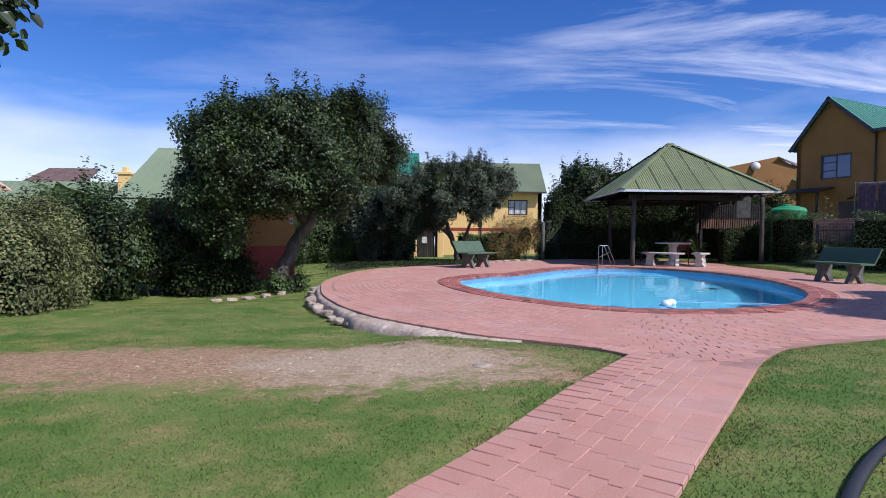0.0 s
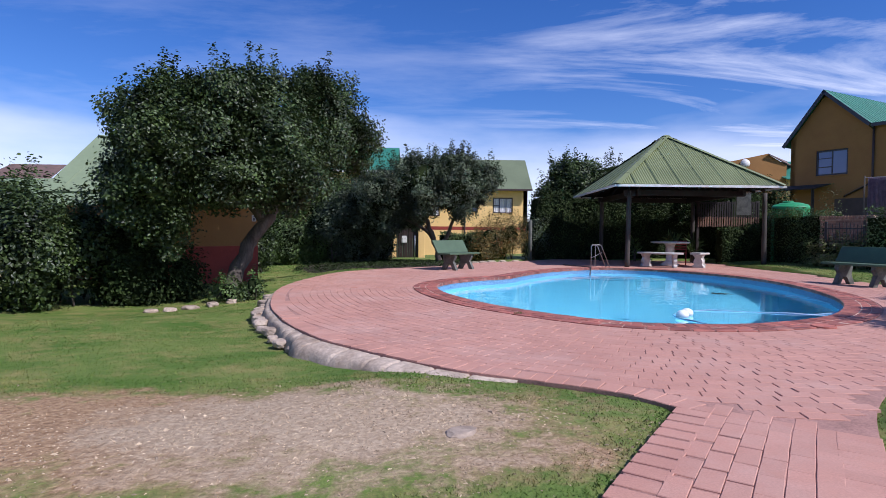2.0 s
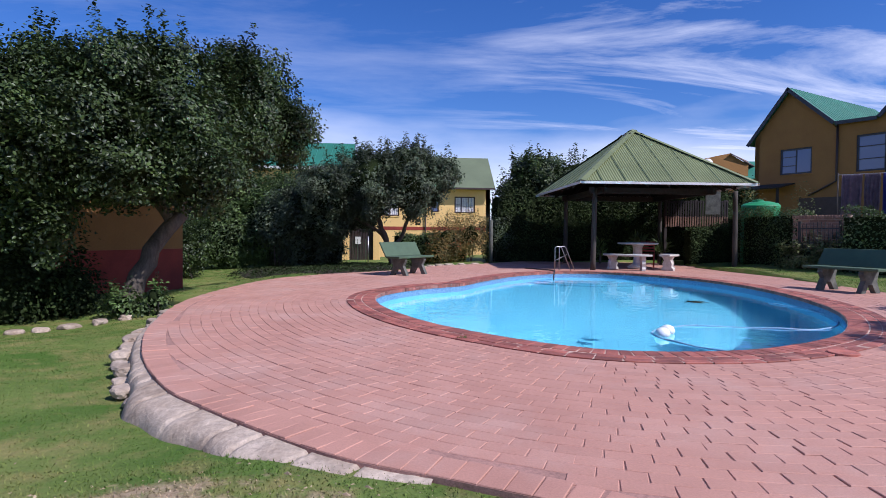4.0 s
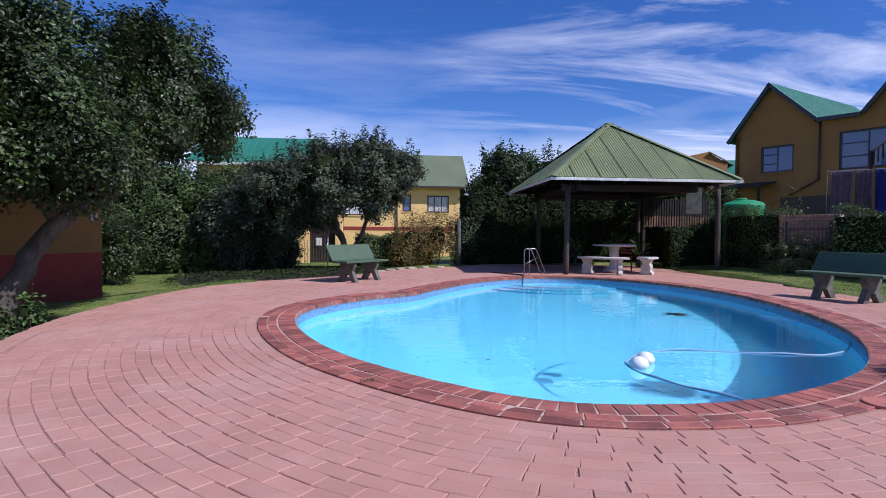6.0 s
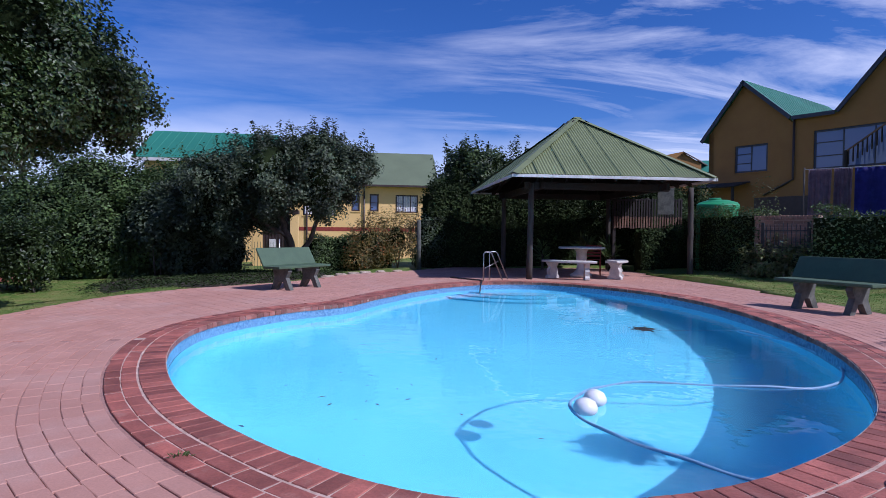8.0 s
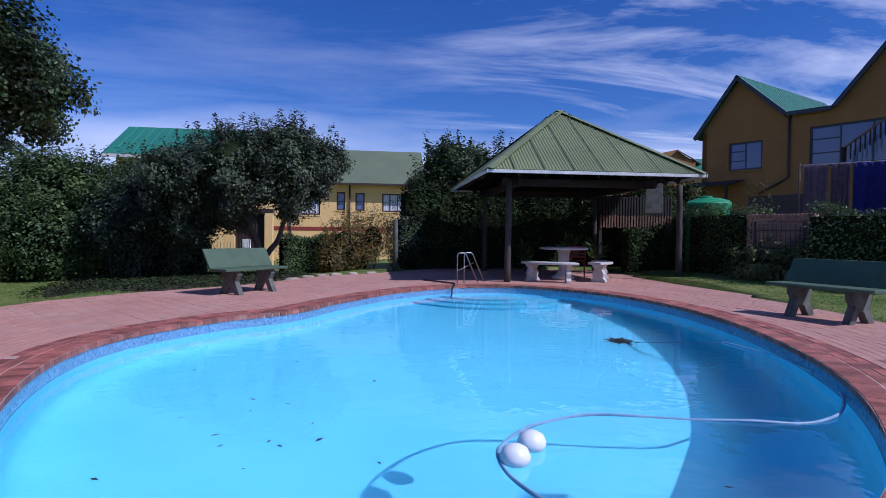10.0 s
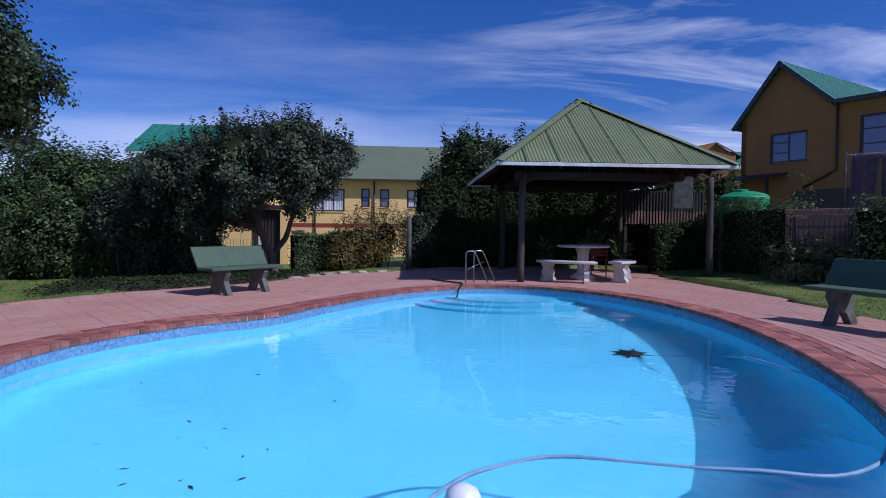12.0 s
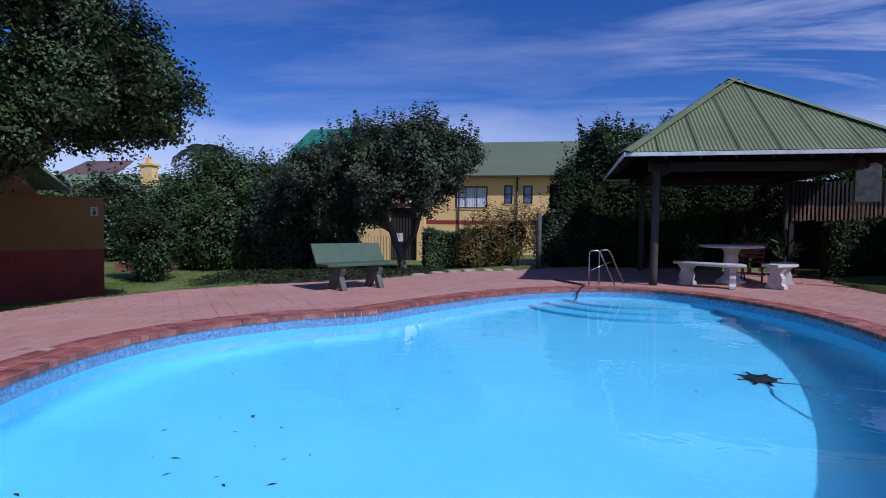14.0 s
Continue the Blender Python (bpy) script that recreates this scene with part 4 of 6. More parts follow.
def curved_bench(place, turn, name="curved_bench"):
    """A curved concrete bench: a segment of a ring on two moulded feet."""
    root = empty(name, place, turn)
    tagged(root, "curved pale cast-concrete bench with moulded feet", "bench", "concrete benches round the table")
    m = pose(*place, 0, 0, turn)
    bm = bmesh.new()
    r0, r1, span = 0.83, 1.20, radians(38)
    secs = 20
    loop = []
    for k in range(secs + 1):
        a = -math.pi / 2 - span + 2 * span * k / secs
        loop.append([bm.verts.new((r * math.cos(a), r * math.sin(a) + 1.02, z)) for r, z in
                     ((r0, 0.425), (r1, 0.425), (r1 + 0.015, 0.44), (r1 + 0.015, 0.47), (r1, 0.485), (r0, 0.485), (r0 - 0.015, 0.47), (r0 - 0.015, 0.44))])
    for a, b in zip(loop, loop[1:]):
        for k in range(8):
            bm.faces.new((a[k], b[k], b[(k + 1) % 8], a[(k + 1) % 8]))
    bm.faces.new(loop[0])
    bm.faces.new(loop[-1][::-1])
    child(part("seat", bm, CONCRETE), root, m)
    for sgn in (-1, 1):
        a = -math.pi / 2 + sgn * radians(27)
        bm = bmesh.new()
        outline = [(-0.19, 0), (-0.19, 0.05), (-0.13, 0.10), (-0.15, 0.20), (-0.10, 0.30), (-0.17, 0.40), (-0.17, 0.427), (0.17, 0.427), (0.17, 0.40), (0.10, 0.30), (0.15, 0.20), (0.13, 0.10), (0.19, 0.05), (0.19, 0)]
        fr = [bm.verts.new((x, -0.055, z)) for x, z in outline]
        bk = [bm.verts.new((x, 0.055, z)) for x, z in outline]
        bm.faces.new(fr)
        bm.faces.new(bk[::-1])
        for k in range(len(outline)):
            bm.faces.new((fr[k], bk[k], bk[(k + 1) % len(outline)], fr[(k + 1) % len(outline)]))
        child(part("foot", bm, CONCRETE), root, m @ Matrix.Translation((1.015 * math.cos(a), 1.015 * math.sin(a) + 1.02, 0.01)) @ Matrix.Rotation(a, 4, "Z"))
    return root


for turn in (-42, 62):
    d = Vector((math.sin(radians(turn)), -math.cos(radians(turn)), 0))
    curved_bench(tuple(Vector((8.25, 20.35, 0)) + d * 1.02 + Vector((0, 0, 0.0))), turn)

# slatted folding chair behind the table
chair = empty("folding_chair", (8.95, 21.15, 0.0), -25)
tagged(chair, "dark red slatted folding chair behind the concrete table", "chair")
CH = pose(8.95, 21.15, 0.0, 0, 0, -25)
for x in (-0.2, 0.2):
    for lo_, hi_ in (((x, -0.26, 0.0), (x, 0.24, 0.86)), ((x * 0.9, 0.26, 0.0), (x * 0.9, -0.2, 0.44))):
        child(tube("leg", [lo_, hi_], 0.014, REDBAND, None, 8), chair, CH)
for k in range(5):
    child(box_part("seat_slat", (-0.2, -0.2 + 0.085 * k, 0.435), (0.2, -0.14 + 0.085 * k, 0.452), REDBAND, None, 0.003), chair, CH)
for k in range(4):
    child(box_part("back_slat", (-0.2, -0.008, -0.028), (0.2, 0.008, 0.028), REDBAND, None, 0.003), chair, CH @ pose(0, 0.055 + 0.052 * k, 0.55 + 0.09 * k, -30, 0, 0))

# ---------------------------------------------------------------- park benches


def park_bench(place, turn, label):
    root = empty("park_bench", place, turn)
    tagged(root, label, "bench", "benches round the pool")
    m = pose(*place, 0, 0, turn)
    child(box_part("seat", (-0.74, -0.27, 0.425), (0.74, 0.16, 0.475), GREEN_PAINT, None, 0.008), root, m)
    child(box_part("backrest", (-0.74, -0.02, -0.20), (0.74, 0.02, 0.20), GREEN_PAINT, None, 0.008), root, m @ pose(0, 0.255, 0.64, -30, 0, 0))
    for x in (-0.40, 0.40):
        bm = bmesh.new()
        outline = [(-0.27, 0), (-0.15, 0), (-0.075, 0.16), (0.03, 0.16), (0.13, 0), (0.25, 0), (0.15, 0.22), (0.20, 0.42), (0.385, 0.76), (0.335, 0.78), (0.13, 0.45), (0.10, 0.425), (-0.20, 0.425), (-0.22, 0.36), (-0.15, 0.24)]
        fr = [bm.verts.new((-0.05, y, z)) for y, z in outline]
        bk = [bm.verts.new((0.05, y, z)) for y, z in outline]
        bm.faces.new(fr)
        bm.faces.new(bk[::-1])
        for k in range(len(outline)):
            bm.faces.new((fr[k], bk[k], bk[(k + 1) % len(outline)], fr[(k + 1) % len(outline)]))
        bmesh.ops.recalc_face_normals(bm, faces=bm.faces[:])
        bmesh.ops.triangulate(bm, faces=[f for f in bm.faces if len(f.verts) > 4])
        child(part("leg_frame", bm, LEGS, None, "weathered grey concrete leg frame"), root, m @ Matrix.Translation((x, 0, 0)))
    return root


park_bench((1.0, 17.55, 0.0), 51.9, "green slab park bench on concrete legs beside the lawn")
park_bench((9.38, 13.4, 0.0), 284, "dark green slab park bench on weathered concrete legs")

# ---------------------------------------------------------------- pool fittings
rail_root = empty("pool_handrail", (5.35, 19.3, 0))
tagged(rail_root, "stainless steel pool handrail at the entry steps", "handrail")
for dx in (0.0, 0.32):
    a = Vector((5.28 + dx * 0.7, 19.25 + dx, 0.0))
    d = Vector((0.52, 0.16, 0))
    bend = [a, a + Vector((0, 0, 0.45)), a + Vector((0, 0, 0.66)), a + Vector((0, 0, 0.70)) + d * 0.08, a + Vector((0, 0, 0.70)) + d * 0.33, a + Vector((0, 0, 0.66)) + d * 0.42, a + d * 1.0]
    child(tube("rail", bend, 0.014, STEEL), rail_root, Matrix.Identity(4))
child(tube("cross_bar", [(5.30, 19.26, 0.30), (5.72, 19.56, 0.46)], 0.012, STEEL), rail_root, Matrix.Identity(4))

hose_plan = spline([(7.3, 12.7), (7.39, 12.1), (7.3, 11.6), (7.02, 10.85), (6.6, 10.3), (6.1, 9.97), (5.5, 10.05), (4.6, 10.3), (4.1, 10.15), (3.75, 9.78), (3.72, 9.35), (3.87, 8.92), (4.12, 8.5), (4.3, 8.2)], closed=False, steps=8)
cleaner = empty("pool_cleaner", (6.6, 13.92, -1.15))
tagged(cleaner, "pool cleaner with a floating hose and dark head", "pool cleaner")
pts = [(p[0], p[1], WATER_Z + 0.004 + 0.006 * math.sin(i * 0.7)) for i, p in enumerate(hose_plan)]
child(tube("hose", pts, 0.0125, HOSE, None, 10), cleaner, Matrix.Identity(4))
child(tube("down_hose", [(7.3, 12.7, WATER_Z + 0.004), (7.14, 12.95, -0.34), (6.9, 13.35, -0.72), (6.68, 13.75, -1.04), (6.62, 13.88, -1.12)], 0.0125, HOSE, None, 10), cleaner, Matrix.Identity(4))
HEAD = Matrix.Translation((6.6, 13.92, float(bed(6.6, 13.92)) + 0.005))
bm = lathe([(0.04, 0.0), (0.15, 0.008), (0.16, 0.02), (0.09, 0.035), (0.05, 0.09), (0.03, 0.13)], 20)
child(part("cleaner_head", bm, BLACK_HOSE, None, "dark round cleaner head"), cleaner, HEAD)
for k in range(8):
    child(box_part("skirt_fin", (0.13, -0.018, 0.0), (0.24, 0.018, 0.016), BLACK_HOSE, None, 0.004), cleaner, HEAD @ Matrix.Rotation(k * math.pi / 4 + 0.2, 4, "Z"))
for x, y in ((3.79, 9.58), (3.95, 9.78)):
    fl = part("hose_float", lathe([(0.02, -0.05), (0.06, -0.04), (0.085, -0.005), (0.088, 0.02), (0.07, 0.06), (0.03, 0.082), (0.005, 0.085)], 24), FLOAT, None, smooth=True)
    fl.matrix_world = Matrix.Translation((x, y, WATER_Z + 0.02))
    tagged(fl, "white plastic float on the pool hose", "float", "floats on the hose")

# a weed in a joint of the coping
wx, wy = 1.29, 8.70
wr = np.random.default_rng(31)
aw = wr.uniform(0, 2 * math.pi, 24)
weed = leaves("weed", np.stack([wx + 0.05 * np.cos(aw) * wr.random(24), wy + 0.03 * np.sin(aw) * wr.random(24), np.full(24, 0.008)], 1), np.stack([np.cos(aw) * 2, np.sin(aw) * 2, np.full(24, 1.4)], 1), 0.03, LEAF_C, None, 32, 0.25, True)
tagged(weed, "small green weed in a joint of the brick coping", "weed")

# cover of the skimmer in the coping
lid = part("skimmer_cover", lathe([(0.125, -0.02), (0.125, 0.012), (0.118, 0.016), (0.03, 0.016), (0.01, 0.014)], 28), COPING)
lid.matrix_world = Matrix.Translation((4.62, 7.86, 0.004))
tagged(lid, "round red skimmer cover set into the coping", "cover")

# a dark hose leaves the paving beside the handrail and dips into the water
feed = tube("supply_hose", spline([(4.62, 20.15, 0.022), (4.92, 19.6, 0.022), (5.16, 19.1, 0.026), (5.12, 18.72, 0.032), (5.02, 18.42, -0.05), (4.95, 18.2, -0.3), (4.92, 18.1, -0.36)], closed=False, steps=6).tolist(), 0.018, BLACK_HOSE)
tagged(feed, "dark hose running over the coping into the pool", "hose")

# black edging pipe by the lawn
kerb_pipe = tube("edging_pipe", [(p[0], p[1], on_ground(p[0], p[1], 0.02)) for p in spline([(0.9, 1.25), (1.45, 2.0), (1.75, 2.36), (2.2, 2.78), (2.9, 3.3), (3.8, 3.7)], closed=False, steps=5)], 0.028, BLACK_HOSE)
tagged(kerb_pipe, "black plastic pipe lying on the lawn", "pipe")

# post at the corner of the planting
mark = tube("concrete_post", [(4.25, 24.2, -0.05), (4.25, 24.2, 0.8), (4.25, 24.2, 1.55), (4.25, 24.2, 1.58)], [0.075, 0.072, 0.07, 0.05], LEGS, None, 14)
tagged(mark, "slim grey concrete post at the edge of the paving", "post")

# ---------------------------------------------------------------- stones along the terrace


def rock(name, place, size, seed, turn=0.0, label="", group=""):
    bm = bmesh.new()
    bmesh.ops.create_icosphere(bm, subdivisions=3, radius=1.0)
    off = Vector((seed * 3.7, seed * 1.9, 0))
    for v in bm.verts:
        k = 1 + 0.28 * noise.noise(v.co * 1.3 + off) + 0.10 * noise.noise(v.co * 3.7 + off)
        c = v.co * k
        c.z = max(-0.6, min(0.62, c.z)) 
        v.co = Vector((c.x * size[0], c.y * size[1], c.z * size[2]))
    ob = part(name, bm, STONE, None, smooth=False)
    ob.matrix_world = pose(*place, 0, 0, turn)
    tagged(ob, label or "rough grey-brown stone set along the terrace edge", "stone", group or "stones along the terrace edge")
    return ob


# a rough mortared band falls from the paving to the lawn
band_pts = resample(DECK_PLAN[13:60], 0.02, closed=False)
bd_ = np.gradient(band_pts, axis=0)
bd_ /= np.linalg.norm(bd_, axis=1)[:, None]
outw = np.stack([-bd_[:, 1], bd_[:, 0]], 1)
if inside(DECK_PLAN, band_pts[20:21, 0] + outw[20, 0] * 0.2, band_pts[20:21, 1] + outw[20, 1] * 0.2)[0]:
    outw = -outw
bv, cols_b = [], 12
r4 = random.Random(4)
cracks, at_ = set(), 18
while at_ < len(band_pts):
    cracks.add(at_)
    at_ += r4.randint(9, 24)
for i, p in enumerate(band_pts):
    taper = min(1.0, i / 45, (len(band_pts) - 1 - i) / 90)
    wide = 0.05 + (0.21 if i < 110 else max(0.08, 0.21 - 0.0022 * (i - 110))) * taper
    smooth_ = 1.0 if i < 110 else min(1.0, (i - 110) / 60) + 1.0
    crack = 0.018 if i in cracks else 0.0
    for j in range(cols_b):
        u = j / (cols_b - 1)
        reach = -0.02 + u * wide * (1 + 0.30 * noise.noise(Vector((i * 0.04, 3, 0))))
        x, y = p + outw[i] * reach
        low = on_ground(x, y) - 0.03
        z = -0.018 + (low + 0.018) * (0.18 * u + 0.82 * u ** 7) + (0.008 * noise.noise(Vector((x * 4, y * 4, 0))) + 0.016 * smooth_ * noise.noise(Vector((x * 14, y * 14, 5))) * u) * math.sin(math.pi * min(1, u + 0.1))
        bv.append((x, y, z - crack * (1 if 0 < j < cols_b - 1 else 0)))
bf = [(i * cols_b + j, i * cols_b + j + 1, (i + 1) * cols_b + j + 1, (i + 1) * cols_b + j) for i in range(len(band_pts) - 1) for j in range(cols_b - 1)]
tagged(from_arrays("stone_edging", bv, bf, STONE, smooth=True), "rough mortared stone edging of the terrace", "edging", kind="structure")
r3 = random.Random(3)
edge_pts = resample(DECK_PLAN[12:56], 0.31, closed=False)
for k in range(len(edge_pts) - 1):
    p, q = edge_pts[k], edge_pts[k + 1]
    d = (q - p) / np.linalg.norm(q - p)
    nrm = np.array([-d[1], d[0]])
    if inside(DECK_PLAN, np.array([p[0] + nrm[0] * 0.2]), np.array([p[1] + nrm[1] * 0.2]))[0]:
        nrm = -nrm
    if k < 7:
        continue
    c = (p + q) / 2 + nrm * (0.12 + r3.uniform(-0.03, 0.05))
    gz_ = on_ground(c[0], c[1])
    top = -0.06 - r3.uniform(0, 0.06)
    rise = max(0.06, (top - gz_) / 2 + 0.03)
    rock("edge_stone", (c[0], c[1], top - rise * 0.62 - 0.012 * r3.random()), (0.13 + r3.uniform(-0.06, 0.07), 0.085 + r3.uniform(-0.025, 0.03), rise * 0.75), k, math.degrees(math.atan2(d[1], d[0])) + r3.uniform(-25, 25))
rock("loose_stone", (0.33, 4.55, -0.045), (0.10, 0.07, 0.045), 41, 20, "pale rounded stone half buried in the worn lawn", "loose stones")
for k, (x, y) in enumerate(((-4.3, 11.5), (-4.05, 11.75), (-4.55, 11.35), (-3.75, 12.0), (-3.5, 12.25))):
    rock("loose_stone", (x, y, on_ground(x, y, 0.02)), (0.12 + 0.03 * (k % 2), 0.10, 0.08), 50 + k, 35 * k, "pale stone edging the bed under the tree", "loose stones")
for k, (x, y) in enumerate(((1.55, 20.55), (1.85, 21.3), (2.2, 21.85), (2.55, 22.2), (3.0, 22.5), (3.5, 22.75))):
    rock("edge_stone", (x - 0.06, y + 0.06, -0.01), (0.20, 0.14, 0.08), 70 + k, 40 + 5 * k, "pale stone bordering the paving by the hedge")

# ---------------------------------------------------------------- houses


def wall_slab(parent, a, b, z0, z1, thick, material, name="wall", gable=None, holes=()):
    """An upright wall from a to b in plan, its outer face on that line; gable: (s, z) of a peak; holes: (s0, s1, z0, z1) cut right through."""
    a, b = Vector((*a, 0)), Vector((*b, 0))
    d = (b - a).normalized()
    nrm = Vector((d.y, -d.x, 0))
    length = (b - a).length
    ss = sorted({0.0, length, *[h[0] for h in holes], *[h[1] for h in holes], *([gable[0]] if gable else [])})
    bm = bmesh.new()

    def top(s):
        if not gable:
            return z1
        return z1 + (gable[1] - z1) * (s / gable[0] if s <= gable[0] else (length - s) / (length - gable[0]))

    for s0, s1 in zip(ss, ss[1:]):
        cut = sorted([(h[2], h[3]) for h in holes if h[0] <= s0 + 1e-6 and h[1] >= s1 - 1e-6])
        zs, low = [], z0
        for c0, c1 in cut:
            zs.append((low, low, c0, c0))
            low = c1
        zs.append((low, low, top(s0), top(s1)))
        for l0, l1, h0, h1 in zs:
            if h0 - l0 < 0.002 and h1 - l1 < 0.002:
                continue
            vs = []
            for off in (0, -thick):
                for s, z in ((s0, l0), (s1, l1), (s1, h1), (s0, h0)):
                    vs.append(bm.verts.new(a + d * s + nrm * off + Vector((0, 0, z))))
            for q in ((0, 1, 2, 3), (7, 6, 5, 4), (0, 4, 5, 1), (1, 5, 6, 2), (2, 6, 7, 3), (3, 7, 4, 0)):
                bm.faces.new([vs[i] for i in q])
    bmesh.ops.remove_doubles(bm, verts=bm.verts, dist=0.0005)
    bmesh.ops.recalc_face_normals(bm, faces=bm.faces[:])
    ob = part(name, bm, material)
    return child(ob, parent, Matrix.Identity(4)), a, d, nrm


def window(parent, a, d, nrm, s0, s1, z0, z1, frame_mat, cols=2, bars=(), curtain=False, glass=PANE, set_back=0.08):
    """A window in a wall: frame, sill, panes, mullions."""
    ang = math.atan2(d.y, d.x)
    m = Matrix.Translation(a + d * s0 + Vector((0, 0, z0))) @ Matrix.Rotation(ang, 4, "Z")
    w, h = s1 - s0, z1 - z0
    t = 0.085
    bm = bmesh.new()
    loops = []
    for y_, ins in ((set_back - 0.03, 0), (set_back - 0.03, t), (set_back + 0.04, t), (set_back + 0.04, 0)):
        loops.append([bm.verts.new((x_, y_, z_)) for x_, z_ in ((ins, ins), (w - ins, ins), (w - ins, h - ins), (ins, h - ins))])
    for la, lb in zip(loops, loops[1:] + loops[:1]):
        for k in range(4):
            bm.faces.new((la[k], la[(k + 1) % 4], lb[(k + 1) % 4], lb[k]))
    bmesh.ops.recalc_face_normals(bm, faces=bm.faces[:])
    win = part("window", bm, frame_mat)
    child(win, parent, m)
    for k in range(1, cols):
        child(box_part("mullion", (w * k / cols - 0.025, set_back - 0.025, t), (w * k / cols + 0.025, set_back + 0.035, h - t), frame_mat), win, m)
    for c, z in bars:
        child(box_part("glazing_bar", (w * c / cols + 0.026, set_back - 0.02, h * z - 0.02), (w * (c + 1) / cols - 0.026, set_back + 0.03, h * z + 0.02), frame_mat), win, m)
    for k in range(cols):
        p = box_part("pane", (w * k / cols + 0.03, set_back + 0.004, t * 0.6), (w * (k + 1) / cols - 0.03, set_back + 0.012, h - t * 0.6), glass)
        child(p, win, m)
    child(box_part("sill", (-0.04, -0.05, -0.06), (w + 0.04, set_back + 0.06, -0.002), parent_mat(parent)), win, m)
    if curtain:
        bm = bmesh.new()
        nn = 40
        lo = [bm.verts.new((0.05 + (w - 0.1) * i / nn, set_back - 0.004 + 0.012 * math.sin(i * 1.9), 0.05)) for i in range(nn + 1)]
        hi = [bm.verts.new((0.05 + (w - 0.1) * i / nn, set_back - 0.004 + 0.012 * math.sin(i * 1.9), h - 0.05)) for i in range(nn + 1)]
        for i in range(nn):
            bm.faces.new((lo[i], lo[i + 1], hi[i + 1], hi[i]))
        child(part("curtain", bm, CURTAIN, None, "pale net curtain"), win, m)
    return win


def parent_mat(parent):
    return OCHRE if "ochre" in parent["label"] else YELLOW


def roof_plane(parent, corners, material, name="roof", thick=0.06, ribs=0.0):
    """A thick roof slope from four corners (eave left, eave right, ridge right, ridge left), with standing ribs."""
    c = [Vector(p) for p in corners]
    nrm = (c[1] - c[0]).cross(c[3] - c[0]).normalized()
    if nrm.z < 0:
        nrm = -nrm
    bm = bmesh.new()
    low = [bm.verts.new(p - nrm * thick) for p in c]
    n = int((c[1] - c[0]).length / ribs) if ribs else 0
    stops = [(0.0, 0.0)]
    for k in range(1, n):
        for off, up in ((-0.06, 0), (0, 0.022), (0.06, 0)):
            stops.append(((k + off) / n, up))
    stops.append((1.0, 0.0))
    near_v = [bm.verts.new(c[0].lerp(c[1], s) + nrm * up) for s, up in stops]
    far_v = [bm.verts.new(c[3].lerp(c[2], s) + nrm * up) for s, up in stops]
    for k in range(len(stops) - 1):
        bm.faces.new((near_v[k], near_v[k + 1], far_v[k + 1], far_v[k]))
    top = [near_v[0], near_v[-1], far_v[-1], far_v[0]]
    bm.faces.new(low[::-1])
    for k in range(4):
        bm.faces.new((top[k], low[k], low[(k + 1) % 4], top[(k + 1) % 4]))
    bmesh.ops.recalc_face_normals(bm, faces=bm.faces[:])
    return child(part(name, bm, material), parent, Matrix.Identity(4))


# --- ochre house on the right
house = empty("ochre_house", (21.57, 28.53, 0))
tagged(house, "two-storey ochre plastered house with a teal green gabled roof", "house")
A = Vector((19.87, 32.08, 0))
D = Vector((0.432, -0.902, 0)).normalized()
N = Vector((D.y, -D.x, 0))


def on_wall(s, z, out=0.0):
    return A + D * s + N * out + Vector((0, 0, z))


SG = 3.95       # the corner of the first gable
L2 = 10.6
w1, a_, d_, n_ = wall_slab(house, A[:2], on_wall(SG, 0)[:2], 0, 6.25, 0.25, OCHRE, gable=(1.75, 8.45), holes=[(1.32, 2.86, 4.23, 5.53)])
window(house, a_, d_, n_, 1.32, 2.86, 4.23, 5.53, BLUEFRAME, 2, [(0, 0.34), (0, 0.68)], False)
a2 = on_wall(SG, 0)
w2, a2_, d2_, n2_ = wall_slab(house, a2[:2], on_wall(SG + 1.8, 0)[:2], 0, 6.5, 0.25, OCHRE, holes=[(0.83, 1.8, 4.1, 5.8)])
a3 = on_wall(SG + 1.8, 0)
w3, a3_, d3_, n3_ = wall_slab(house, a3[:2], on_wall(SG + 1.8 + 5.2, 0)[:2], 0, 6.5, 0.25, OCHRE, gable=(2.6, 9.6), holes=[(0.0, 2.4, 4.1, 5.8)])
window(house, a2_, d2_, n2_, 0.83, 4.2, 4.1, 5.8, BLUEFRAME, 3, [(0, 0.34), (0, 0.68)], False)
back_dir = -N
for s0, s1 in ((0, 0), (SG + 7.0, SG + 7.0)):
    p0, p1 = on_wall(s0, 0), on_wall(s0, 0) + back_dir * 9
    wall_slab(house, p1[:2], p0[:2], 0, 6.2, 0.25, OCHRE) if s0 == 0 else wall_slab(house, p0[:2], p1[:2], 0, 6.4, 0.25, OCHRE)
apex1, apex2 = on_wall(1.75, 8.62, 0.25), on_wall(SG + 1.8 + 2.6, 9.75, 0.25)
e1l, e1r = on_wall(-0.35, 5.95, 0.25), on_wall(SG + 0.02, 6.55, 0.25)
e2l, e2r = on_wall(SG + 1.72, 6.52, 0.25), on_wall(SG + 7.2, 6.4, 0.25)
bd = back_dir * 9.3
roof_plane(house, (e1l, apex1, apex1 + bd, e1l + bd), ROOF_TEAL, ribs=0.0)
roof_plane(house, (e1r + bd, e1r, apex1, apex1 + bd), ROOF_TEAL, ribs=0.35)
roof_plane(house, (e2l, apex2, apex2 + bd, e2l + bd), ROOF_TEAL)
roof_plane(house, (e2r + bd, e2r, apex2, apex2 + bd), ROOF_TEAL)
roof_plane(house, (e1r, e2l, e2l + bd, e1r + bd), ROOF_TEAL)
